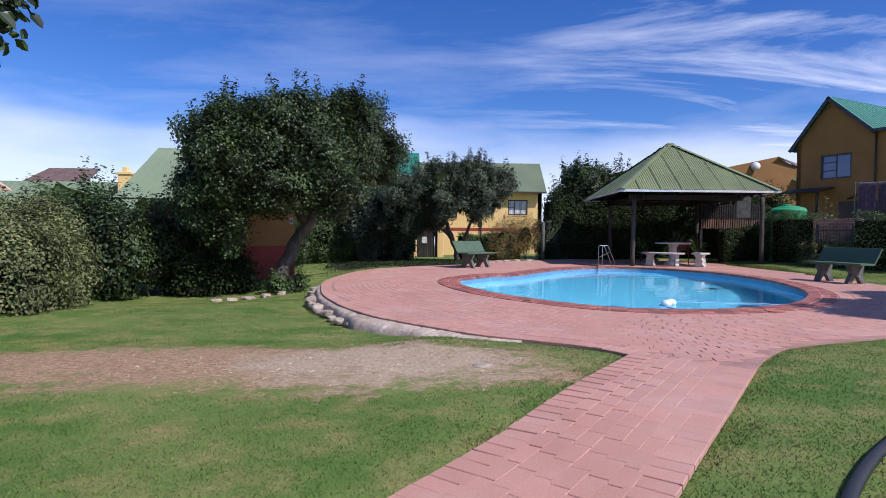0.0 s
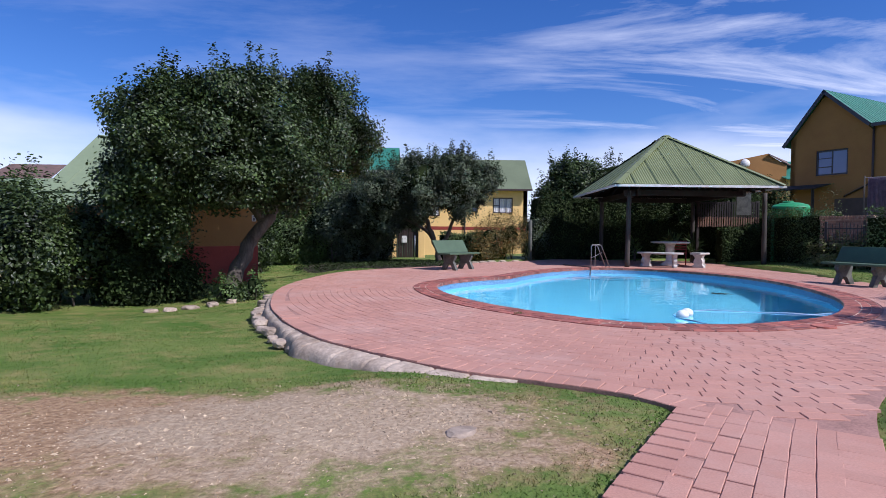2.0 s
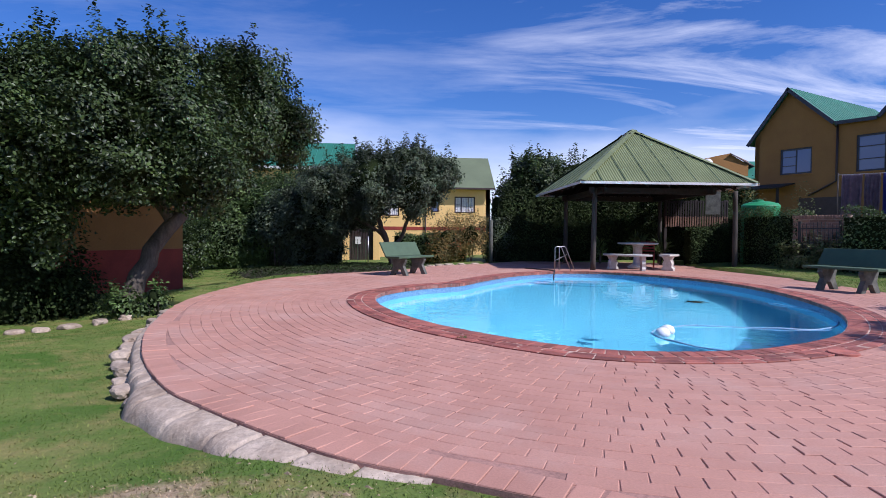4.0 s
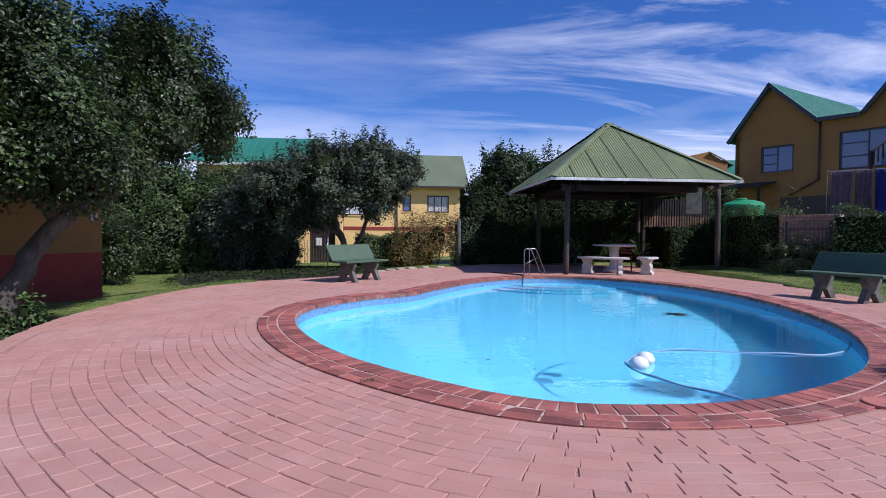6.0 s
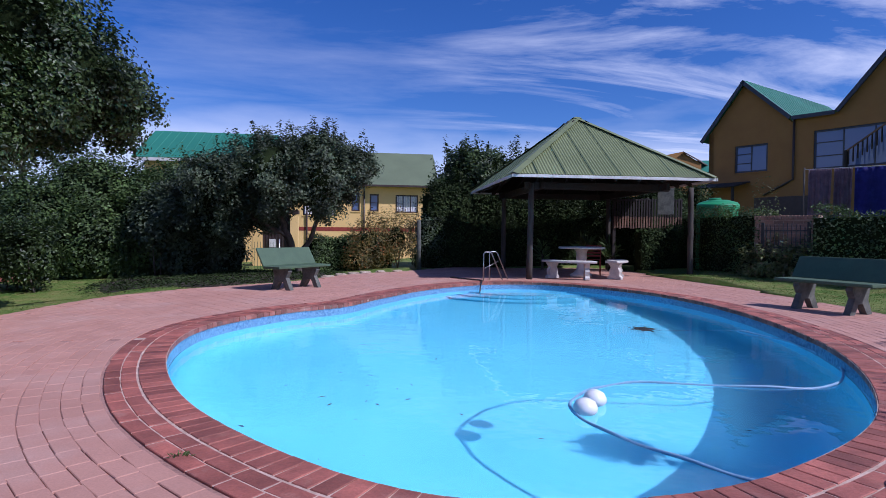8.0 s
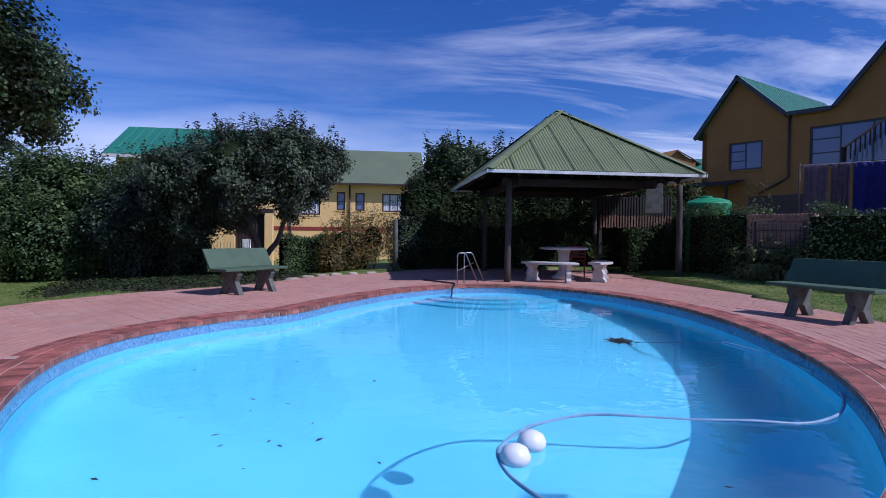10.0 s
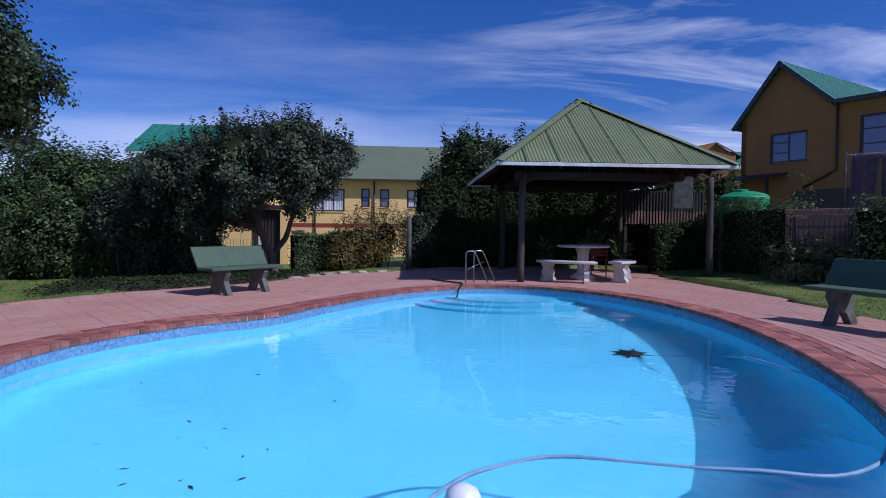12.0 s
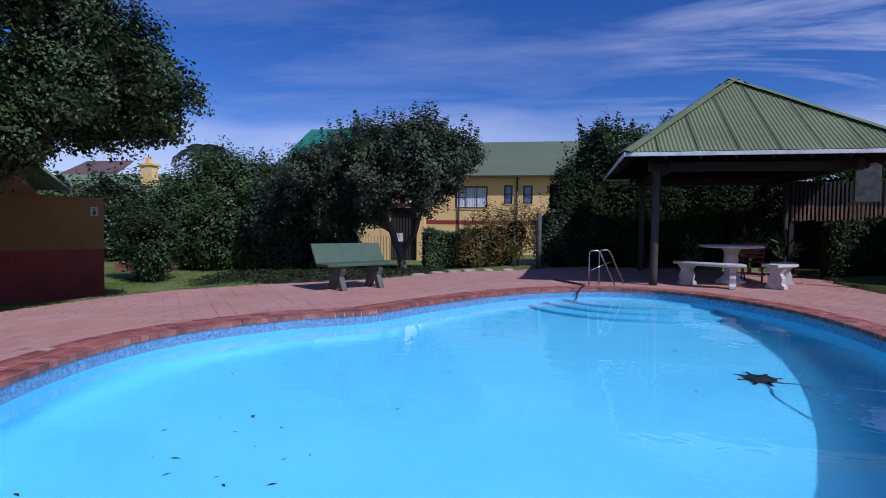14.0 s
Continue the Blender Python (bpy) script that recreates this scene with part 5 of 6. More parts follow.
for p, q in ((e1l, apex1), (apex1, e1r), (e1r, e2l), (e2l, apex2), (apex2, e2r)):
    dd = q - p
    m = Matrix.Translation((p + q) / 2 + N * 0.02) @ dd.to_track_quat("X", "Z").to_matrix().to_4x4()
    child(box_part("bargeboard", (-dd.length / 2, -0.02, -0.17), (dd.length / 2, 0.02, 0.0), BLUEFRAME), house, m)
child(tube("downpipe", [on_wall(SG + 0.05, 6.4, 0.06), on_wall(SG + 0.05, 3.75, 0.06), on_wall(SG - 0.3, 3.55, 0.06), on_wall(SG - 1.2, 3.1, 0.06)], 0.05, FRAME), house, Matrix.Identity(4))
# lean-to canopy with a shaded porch under it
roof_plane(house, (on_wall(-0.2, 3.5, 1.5), on_wall(2.1, 3.5, 1.5), on_wall(2.1, 3.8, 0.02), on_wall(-0.2, 3.8, 0.02)), DARK_WOOD, "canopy")
for s in (0.0, 2.0):
    child(box_part("canopy_post", (-0.05, -0.05, 0), (0.05, 0.05, 3.45), DARK_WOOD), house, Matrix.Translation(on_wall(s, 0, 1.4)))
# a dark sheet stands in for the shaded void beside the porch, and outside stair
child(box_part("porch_shade_sheet", (0, -0.03, 0.2), (2.6, 0.0, 3.0), FRAME), house, Matrix.Translation(on_wall(2.3, 0, 0.0)) @ Matrix.Rotation(math.atan2(D.y, D.x), 4, "Z"))
stair = empty("outside_stair", tuple(on_wall(6.6, 0, 1.0)))
tagged(stair, "pale timber stair balustrade beside the house", "stair")
for k in range(9):
    p = on_wall(6.3 + 0.16 * k, 4.15 + 0.11 * k, 0.5)
    child(box_part("baluster", (-0.02, -0.02, 0), (0.02, 0.02, 0.62), DARK_WOOD), stair, Matrix.Translation(p))
p, q = on_wall(6.2, 4.7, 0.5), on_wall(7.7, 5.75, 0.5)
dd = q - p
child(box_part("handrail", (-dd.length / 2, -0.03, -0.03), (dd.length / 2, 0.03, 0.03), PALE_WOOD), stair, Matrix.Translation((p + q) / 2) @ dd.to_track_quat("X", "Z").to_matrix().to_4x4())
for s in (6.2, 7.7):
    child(box_part("newel", (-0.05, -0.05, 0), (0.05, 0.05, 4.75 if s < 7 else 5.8), DARK_WOOD), stair, Matrix.Translation(on_wall(s, 0, 0.5)))

# --- far ochre house behind the gazebo
far_house = empty("ochre_house", (25, 43.5, 0))
tagged(far_house, "distant ochre house with a teal green roof and a satellite dish", "house")
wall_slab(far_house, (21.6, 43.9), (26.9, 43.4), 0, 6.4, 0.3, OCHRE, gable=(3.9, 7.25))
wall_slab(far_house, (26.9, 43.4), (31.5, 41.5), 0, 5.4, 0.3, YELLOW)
roof_plane(far_house, ((25.4, 43.3, 7.25), (26.9, 43.3, 6.5), (33.5, 50, 6.5), (32, 50, 7.25)), BROWN_TILE)
roof_plane(far_house, ((26.7, 43.0, 5.35), (32.0, 41.0, 5.35), (33.5, 44.6, 7.0), (25.6, 46.5, 7.0)), ROOF_TEAL)
bm = bmesh.new()
bmesh.ops.create_uvsphere(bm, u_segments=20, v_segments=10, radius=0.42)
bmesh.ops.delete(bm, geom=[v for v in bm.verts if v.co.z < 0.18], context="VERTS")
bmesh.ops.solidify(bm, geom=bm.faces[:], thickness=0.02)
child(part("satellite_dish", bm, WHITE, None, "pale round satellite dish", smooth=True), far_house, pose(23.9, 43.75, 6.45, 75, 0, -20))

# --- yellow building behind the trees
yellow = empty("yellow_house", (3, 42.3, -0.6))
tagged(yellow, "two-storey yellow plastered building with a sage green sheet roof", "house")
YW = [(-1.0, 1.0, 2.25, 3.62), (2.0, 2.52, 2.55, 3.68), (3.15, 3.72, 2.55, 3.66), (4.80, 6.25, 2.50, 3.64)]
X0 = -9.0
wy, ay, dy, ny = wall_slab(yellow, (X0, 42.3), (7.3, 42.3), -0.7, 4.25, 0.3, YELLOW, holes=[(w[0] - X0, w[1] - X0, w[2], w[3]) for w in YW])
for k, w in enumerate(YW):
    window(yellow, ay, dy, ny, w[0] - X0, w[1] - X0, w[2], w[3], FRAME, (3, 1, 1, 3)[k], [(c, 0.5) for c in range((3, 1, 1, 3)[k])][:1 if k in (0, 3) else 1], k in (0, 3), set_back=0.1)
wall_slab(yellow, (7.3, 42.3), (7.3, 48.5), -0.7, 4.25, 0.3, YELLOW, gable=(3.1, 6.6))
child(box_part("red_band", (X0, 42.285, 1.28), (7.31, 42.31, 1.52), REDBAND, None, 0, None, "dark red painted band"), yellow, Matrix.Identity(4))
roof_plane(yellow, ((X0 - 0.3, 41.75, 4.22), (7.55, 41.75, 4.22), (7.6, 45.3, 6.72), (X0 - 0.3, 45.3, 6.72)), ROOF_MOSS)
roof_plane(yellow, ((X0 - 0.3, 48.9, 4.22), (7.55, 48.9, 4.22), (7.6, 45.3, 6.72), (X0 - 0.3, 45.3, 6.72)), ROOF_MOSS)
child(box_part("gutter", (X0 - 0.3, 41.68, 4.10), (7.55, 41.78, 4.22), FRAME), yellow, Matrix.Identity(4))
for x in (2.8, -0.75):
    child(tube("downpipe", [(x, 42.2, 4.15), (x, 42.2, 1.0), (x, 42.2, -0.6)], 0.05, FRAME), yellow, Matrix.Identity(4))

# --- teal-roofed building and its entrance
teal = empty("yellow_house", (-5, 34, -0.5))
tagged(teal, "yellow building with a teal green sheet roof behind the trees", "house")
wall_slab(teal, (-7.2, 33.2), (-1.9, 33.2), -0.6, 4.4, 0.3, YELLOW)
wall_slab(teal, (-1.9, 33.2), (-1.9, 37.0), -0.6, 4.4, 0.3, YELLOW, gable=(1.9, 5.9))
roof_plane(teal, ((-7.6, 32.75, 4.45), (-1.55, 32.75, 4.45), (-1.55, 35.0, 5.98), (-7.3, 35.0, 5.98)), ROOF_TEAL, ribs=0.4)
roof_plane(teal, ((-7.6, 37.3, 4.45), (-1.55, 37.3, 4.45), (-1.55, 35.0, 5.98), (-7.3, 35.0, 5.98)), ROOF_TEAL)
child(box_part("fascia", (-7.6, 32.70, 4.28), (-1.55, 32.76, 4.42), WHITE), teal, Matrix.Identity(4))

gate_house = empty("entrance", (-1.0, 28.4, -0.2))
tagged(gate_house, "yellow entrance pillars with a dark metal gate and brown post", "entrance")
child(box_part("pillar", (-1.68, 28.3, -0.4), (-1.33, 28.65, 1.85), YELLOW, None, 0.01), gate_house, Matrix.Identity(4))
child(box_part("pillar", (-0.28, 28.3, -0.4), (0.02, 28.6, 1.75), YELLOW, None, 0.01), gate_house, Matrix.Identity(4))
child(box_part("lintel", (-1.7, 28.25, 1.85), (0.04, 28.7, 2.0), FRAME, None, 0.01), gate_house, Matrix.Identity(4))
child(box_part("door_leaf", (-1.32, 28.5, -0.4), (-0.29, 28.56, 1.84), FRAME, None, 0.004, None, "dark panelled door"), gate_house, Matrix.Identity(4))
for k in range(9):
    child(box_part("gate_bar", (-0.008, -0.008, -0.3), (0.008, 0.008, 1.7), IRON), gate_house, Matrix.Translation((-1.28 + 0.118 * k, 28.45, 0)))
child(box_part("gate_sign", (-0.12, -0.01, -0.16), (0.12, 0.01, 0.16), WHITE, None, 0, None, "white sheet fixed to the gate"), gate_house, Matrix.Translation((-0.95, 28.42, 0.72)))

# --- pump house and screen wall under the big tree
wc = empty("pump_house", (-5.5, 16.9, -0.5))
tagged(wc, "small ochre and red block with a sage green roof", "outbuilding")
W0, W1 = Vector((-4.75, 18.15, 0)), Vector((-6.52, 14.99, 0))
wall_slab(wc, W1[:2], W0[:2], 0.6, 1.62, 0.2, OCHRE)
wall_slab(wc, W1[:2], W0[:2], -0.7, 0.598, 0.215, REDBAND)
dW = (W0 - W1).normalized()
nW = Vector((dW.y, -dW.x, 0))
for lo, hi, mat_ in ((0.6, 1.62, OCHRE), (-0.7, 0.598, REDBAND)):
    wall_slab(wc, (W0 - nW * 0.22)[:2], (W0 - nW * 3.4 + dW * 0.3)[:2], lo, hi, 0.2, mat_)
    wall_slab(wc, (W1 - nW * 3.0)[:2], W1[:2], lo, hi, 0.2, mat_)
child(box_part("coping_slab", (0, -0.03, 0), ((W0 - W1).length, 0.25, 0.05), OCHRE), wc, Matrix.Translation(W1 + Vector((0, 0, 1.62))) @ Matrix.Rotation(math.atan2(dW.y, dW.x), 4, "Z"))
roof_plane(wc, ((-8.25, 14.15, 1.84), (-6.55, 14.6, 1.84), (-5.9, 16.2, 3.3), (-7.85, 15.65, 3.3)), ROOF_SAGE, ribs=0.3)
roof_plane(wc, ((-7.4, 17.2, 1.84), (-5.2, 17.8, 1.84), (-5.9, 16.2, 3.3), (-7.85, 15.65, 3.3)), ROOF_SAGE, ribs=0.3)
bm = bmesh.new()
g = [bm.verts.new(p) for p in ((-6.6, 14.75, 1.5), (-5.4, 17.5, 1.5), (-6.0, 16.15, 3.15))]
g2 = [bm.verts.new(Vector(v.co) - nW * 0.2) for v in g]
bm.faces.new(g)
bm.faces.new(g2[::-1])
for k in range(3):
    bm.faces.new((g[k], g2[k], g2[(k + 1) % 3], g[(k + 1) % 3]))
bmesh.ops.recalc_face_normals(bm, faces=bm.faces[:])
child(part("gable_end", bm, OCHRE), wc, Matrix.Identity(4))
sign = box_part("wall_sign", (-0.07, -0.006, -0.09), (0.07, 0.006, 0.09), CONCRETE)
sign.matrix_world = Matrix.Translation(W0 - dW * 0.18 + nW * 0.012 + Vector((0, 0, 1.38))) @ Matrix.Rotation(math.atan2(dW.y, dW.x), 4, "Z")
tagged(sign, "small white sign on the wall", "sign")
bm = bmesh.new()
box(bm, (-0.03, -0.012, -0.065), (0.025, -0.008, 0.015))
box(bm, (-0.018, -0.012, 0.028), (0.018, -0.008, 0.06))
pict = part("pictogram", bm, BLUEFRAME, sign)

# --- distant roofs on the left
far_left = empty("green_roofed_house", (-29, 50, -0.6))
tagged(far_left, "distant house with a long sage green roof and a yellow chimney", "house")
wall_slab(far_left, (-42, 48), (-26.5, 48.4), -0.6, 2.4, 0.3, YELLOW)
roof_plane(far_left, ((-42.5, 47.4, 2.3), (-26.2, 47.8, 2.3), (-27.2, 51.5, 5.35), (-42.5, 51.2, 5.35)), ROOF_SAGE, ribs=0.6)
roof_plane(far_left, ((-42.5, 55, 2.3), (-26.2, 55, 2.3), (-27.2, 51.5, 5.35), (-42.5, 51.2, 5.35)), ROOF_SAGE)
bm = bmesh.new()
box(bm, (-28.6, 49.8, 4.2), (-27.5, 50.6, 5.9), 0.02)
box(bm, (-28.75, 49.7, 5.9), (-27.35, 50.7, 6.1), 0.02)
box(bm, (-28.3, 50.0, 6.1), (-27.85, 50.4, 6.6), 0.05)
child(part("chimney", bm, YELLOW), far_left, Matrix.Identity(4))
pink = empty("pink_house", (-46, 52, -0.6))
tagged(pink, "distant pink plastered gable beside a brown tiled roof", "house")
wall_slab(pink, (-52, 50), (-37.5, 50), -0.6, 4.0, 0.3, PINK, gable=(6.5, 9.2))
wall_slab(pink, (-38, 52), (-33, 52), -0.6, 5.0, 0.3, PINK)
roof_plane(pink, ((-38.6, 51.5, 5.2), (-32.6, 51.5, 5.2), (-32.9, 54.5, 6.9), (-37.8, 54.5, 6.9)), BROWN_TILE)

# ---------------------------------------------------------------- right boundary: brick wall, gate, tank, washing
bw = empty("brick_wall", (12.1, 18.1, 0.1))
tagged(bw, "low clay brick garden wall with a soldier course on top", "wall", kind="structure")
BW = Matrix.Translation((12.62, 18.2, 0.0)) @ Matrix.Rotation(math.atan2(-0.85, 0.5), 4, "Z")
child(box_part("wall_core", (-0.72, 0.01, 0), (0.72, 0.2, 1.66), MORTAR), bw, BW)
stretcher = box_part("brick", (-0.105, -0.05, -0.034), (0.105, 0.05, 0.034), CLAY, None, 0.004)
st_me = stretcher.data
bpy.data.objects.remove(stretcher)
for row in range(8):
    for k in range(6):
        child(new("brick", st_me), bw, BW @ Matrix.Translation((-0.61 + 0.222 * k + (0.111 if row % 2 else 0), 0.045, 1.50 - 0.078 * row)))
for k in range(18):
    child(new("brick", st_me), bw, BW @ Matrix.Translation((-0.68 + 0.08 * k, 0.05, 1.62)) @ Matrix.Rotation(radians(90), 4, "Z") @ Matrix.Rotation(radians(90), 4, "X"))

gate = empty("garden_gate", (12.0, 17.9, 0.1))
tagged(gate, "black iron garden gate in a gap of the hedge", "gate")
GM = Matrix.Translation((12.32, 17.85, 0.14)) @ Matrix.Rotation(math.atan2(-0.85, 0.5), 4, "Z")
for x in (-0.5, 0.5):
    child(box_part("gate_post", (x - 0.03, -0.03, 0), (x + 0.03, 0.03, 1.35), IRON), gate, GM)
for z in (0.15, 0.75, 1.15):
    child(box_part("gate_rail", (-0.5, -0.012, z - 0.015), (0.5, 0.012, z + 0.015), IRON), gate, GM)
for k in range(10):
    child(box_part("gate_bar", (-0.008, -0.008, 0.1), (0.008, 0.008, 1.25 + 0.08 * math.sin(math.pi * k / 9)), IRON), gate, GM @ Matrix.Translation((-0.42 + 0.093 * k, 0, 0)))

tank = empty("water_tank", (13.0, 21.4, 0))
tagged(tank, "green ribbed plastic rainwater tank with a domed lid", "water tank")
prof_t = [(0.78, 0.02)]
for k in range(9):
    z = 0.1 + k * 0.22
    prof_t += [(0.80, z), (0.82, z + 0.05), (0.82, z + 0.12), (0.80, z + 0.17)]
prof_t += [(0.80, 2.0), (0.74, 2.07), (0.40, 2.14), (0.02, 2.16)]
child(part("tank_body", lathe([(r * 0.72, z * 1.045) for r, z in prof_t], 40), TANK, None, smooth=True), tank, Matrix.Translation((13.0, 21.4, 0)))
child(part("tank_lid", lathe([(0.17, 2.05), (0.175, 2.17), (0.15, 2.19), (0.02, 2.20)], 24), TANK), tank, Matrix.Translation((12.86, 21.33, 0.1)))

line_root = empty("washing_line", (13.3, 18.4, 0))
tagged(line_root, "washing line with poles behind the hedge", "washing line")
P0, P1 = Vector((13.45, 18.6, 2.86)), Vector((16.6, 15.2, 2.95))
child(tube("line", [P0, P0.lerp(P1, 0.5) - Vector((0, 0, 0.05)), P1], 0.008, WHITE), line_root, Matrix.Identity(4))
for p in (P0, P1):
    child(tube("line_pole", [(p.x, p.y, 0.1), p + Vector((0, 0, 0.05))], 0.022, TIMBER), line_root, Matrix.Identity(4))


def towel(s0, s1, drop, material, label, seed):
    """A cloth hung over the line, in folds."""
    r = random.Random(seed)
    bm = bmesh.new()
    nn, mm = 26, 10
    nrm = Vector((P1.y - P0.y, P0.x - P1.x, 0)).normalized()
    grid = []
    for j in range(mm + 1):
        rowv = []
        for i in range(nn + 1):
            s = s0 + (s1 - s0) * (i / nn) * (1 - 0.06 * j / mm)
            p = P0.lerp(P1, s) - Vector((0, 0, 0.05 * 4 * s * (1 - s)))
            fold = 0.05 * (j / mm) ** 0.6 * math.sin(i * 0.95 + seed) + 0.02 * math.sin(i * 2.3 + j * 0.4)
            rowv.append(bm.verts.new(p + nrm * (fold + 0.012) - Vector((0, 0, drop * j / mm))))
        grid.append(rowv)
    for j in range(mm):
        for i in range(nn):
            bm.faces.new((grid[j][i], grid[j][i + 1], grid[j + 1][i + 1], grid[j + 1][i]))
    bmesh.ops.solidify(bm, geom=bm.faces[:], thickness=0.008)
    ob = part("towel", bm, material, None, smooth=True)
    return tagged(ob, label, "towel", "washing on the line")


towel(0.02, 0.125, 1.25, PLUM, "dull plum towel hanging on the washing line", 1)
towel(0.135, 0.215, 1.2, PLUM, "narrow plum towel hanging on the washing line", 2)
towel(0.225, 0.55, 1.25, BLUE, "bright blue sheet hanging on the washing line", 3)

planter = empty("brick_planter", (-7.6, 23.2, -0.4))
tagged(planter, "low red brick planter in front of the bushes", "planter")
for side_, lo, hi in (("planter_front", (-0.85, -0.3, -0.1), (0.85, -0.19, 0.32)), ("planter_back", (-0.85, 0.19, -0.1), (0.85, 0.3, 0.32)), ("planter_end", (-0.85, -0.188, -0.1), (-0.74, 0.188, 0.32)), ("planter_end", (0.74, -0.188, -0.1), (0.85, 0.188, 0.32))):
    child(box_part(side_, lo, hi, COPING, None, 0.01), planter, pose(-7.6, 23.2, -0.36, 0, 0, 8))
child(box_part("planter_soil", (-0.74, -0.19, 0.1), (0.74, 0.19, 0.27), DIMMED_SOIL), planter, pose(-7.6, 23.2, -0.36, 0, 0, 8))

# ---------------------------------------------------------------- trees and hedges
# a dark soil sheet laid in place of shade under the spreading tree
bed_edge = spline([(-3.0, 19.2), (-1.9, 18.6), (-1.2, 18.35), (-0.75, 18.5), (0.55, 19.9), (1.5, 21.3), (1.6, 22.6), (0.9, 24.2), (-1.5, 24.6), (-3.6, 23.4), (-4.3, 21.6), (-3.9, 20.2)], steps=8)
mid_ = bed_edge.mean(axis=0)
sv, rows_s = [], 14
for k in range(rows_s + 1):
    for i, p in enumerate(bed_edge):
        w_ = 1 + 0.06 * noise.noise(Vector((p[0] * 2, p[1] * 2, 7)))
        q = mid_ + (p - mid_) * (k / rows_s) * w_
        sv.append((q[0], q[1], on_ground(q[0], q[1], 0.03 - (0.05 if k == rows_s else 0) + 0.012 * noise.noise(Vector((q[0] * 5, q[1] * 5, 1))))))
nb = len(bed_edge)
sf = [(k * nb + i, k * nb + (i + 1) % nb, (k + 1) * nb + (i + 1) % nb, (k + 1) * nb + i) for k in range(rows_s) for i in range(nb)]
tagged(from_arrays("shade_bed", sv, sf, DIMMED_SOIL, smooth=True), "dark soil sheet in place of shade under the spreading tree", "soil", kind="structure")
# added dark leaves carry the imitated shade over the bed's edge
rb = np.random.default_rng(88)
qx_, qy_ = rb.uniform(-4.8, 2.0, 26000), rb.uniform(18.0, 25.0, 26000)
wavy = 0.22 * np.sin(qx_ * 5.1 + 2 * np.sin(qy_ * 3.3)) * np.sin(qy_ * 4.7)
ok = inside(bed_edge, qx_ + wavy, qy_ + wavy) | (rb.random(len(qx_)) < np.exp(-8 * distance(bed_edge, qx_, qy_)))
ok &= ~inside(DECK_PLAN, qx_, qy_) & (rb.random(len(qx_)) < 0.75)
cover = np.stack([qx_, qy_, ground(qx_, qy_) + rb.uniform(0.02, 0.07, len(qx_))], 1)[ok]
tagged(leaves("shade_leaf_cover", cover, np.tile([0.0, 0.0, 1.0], (len(cover), 1)), 0.06, LEAF_SHADED, None, 89), "low leaves added to darken the shaded ground under the spreading tree", "ground cover", kind="stuff")
tree("broadleaf_tree", "broad dark green tree with a leaning trunk by the terrace",
     [([(-3.86, 12.87, -0.4), (-3.55, 13.15, 0.5), (-3.2, 13.5, 1.3), (-3.0, 13.8, 2.2)], 0.17, 0.10),
      ([(-3.25, 13.45, 1.2), (-3.9, 13.6, 2.1), (-4.6, 13.7, 3.2)], 0.10, 0.04), ([(-3.3, 13.4, 1.1), (-2.6, 14.6, 2.4), (-2.2, 15.4, 3.6)], 0.09, 0.03)],
     [(x + 0.2, y, z, a, b, c) for x, y, z, a, b, c in [(-4.3, 12.3, 2.72, 1.4, 1.5, 1.2), (-4.65, 11.8, 2.6, 0.9, 1.0, 1.05), (-3.4, 13.3, 2.85, 1.35, 1.5, 1.3), (-2.35, 15.1, 3.5, 1.05, 1.2, 1.1), (-1.9, 15.6, 3.15, 0.75, 0.8, 0.6),
      (-5.25, 11.7, 1.75, 0.55, 0.7, 0.55), (-4.0, 12.4, 1.95, 1.7, 1.3, 0.6), (-4.55, 12.1, 3.22, 0.75, 0.75, 0.6), (-3.75, 12.9, 3.42, 0.85, 0.8, 0.65), (-2.7, 14.5, 4.0, 0.6, 0.6, 0.6), (-5.0, 12.2, 1.25, 0.75, 0.7, 0.7), (-2.75, 12.6, 2.05, 0.75, 0.8, 0.6), (-2.7, 14.5, 2.85, 0.9, 0.8, 0.6),
      (-4.7, 14.7, 2.6, 1.1, 1.0, 0.8), (-5.5, 13.4, 2.2, 0.7, 0.9, 0.7), (-3.6, 16.7, 3.0, 1.0, 0.9, 0.65), (-4.9, 16.0, 2.7, 0.8, 0.8, 0.6), (-3.9, 12.9, 3.62, 0.7, 0.7, 0.5), (-5.0, 11.9, 3.0, 0.65, 0.6, 0.6)]],
     2700, 78, 0.125, 0.066, LEAF_A, 11, 0.10, 0.60)
tree("broadleaf_tree", "grey-green spreading tree with a forked trunk behind the bench",
     [([(0.6, 22.8, -0.15), (0.5, 22.75, 0.5), (0.2, 22.6, 1.2), (-0.1, 22.5, 1.9)], 0.12, 0.07), ([(0.52, 22.75, 0.35), (0.85, 22.85, 0.9), (1.15, 22.6, 1.7), (1.5, 22.3, 2.5)], 0.09, 0.035),
      ([(0.3, 22.65, 1.0), (-0.6, 22.3, 1.5), (-1.4, 22.0, 2.2)], 0.06, 0.03), ([(0.6, 22.8, 0.4), (0.2, 22.9, 1.0), (-0.7, 23.1, 1.7)], 0.06, 0.03)],
     [(-0.2, 22.4, 2.75, 1.6, 1.6, 1.2), (1.35, 22.2, 2.75, 1.2, 1.3, 1.1), (-1.6, 22.3, 2.4, 1.2, 1.3, 1.0), (0.9, 22.1, 3.2, 0.95, 1.0, 0.8), (2.1, 22.1, 3.0, 0.6, 0.7, 0.6), (-2.5, 22.8, 1.9, 0.8, 0.9, 0.8), (-1.7, 22.5, 1.5, 1.0, 0.9, 0.85), (-0.5, 22.9, 1.6, 0.7, 0.6, 0.5)],
     1700, 66, 0.12, 0.074, LEAF_B, 21, 0.30, 0.66)
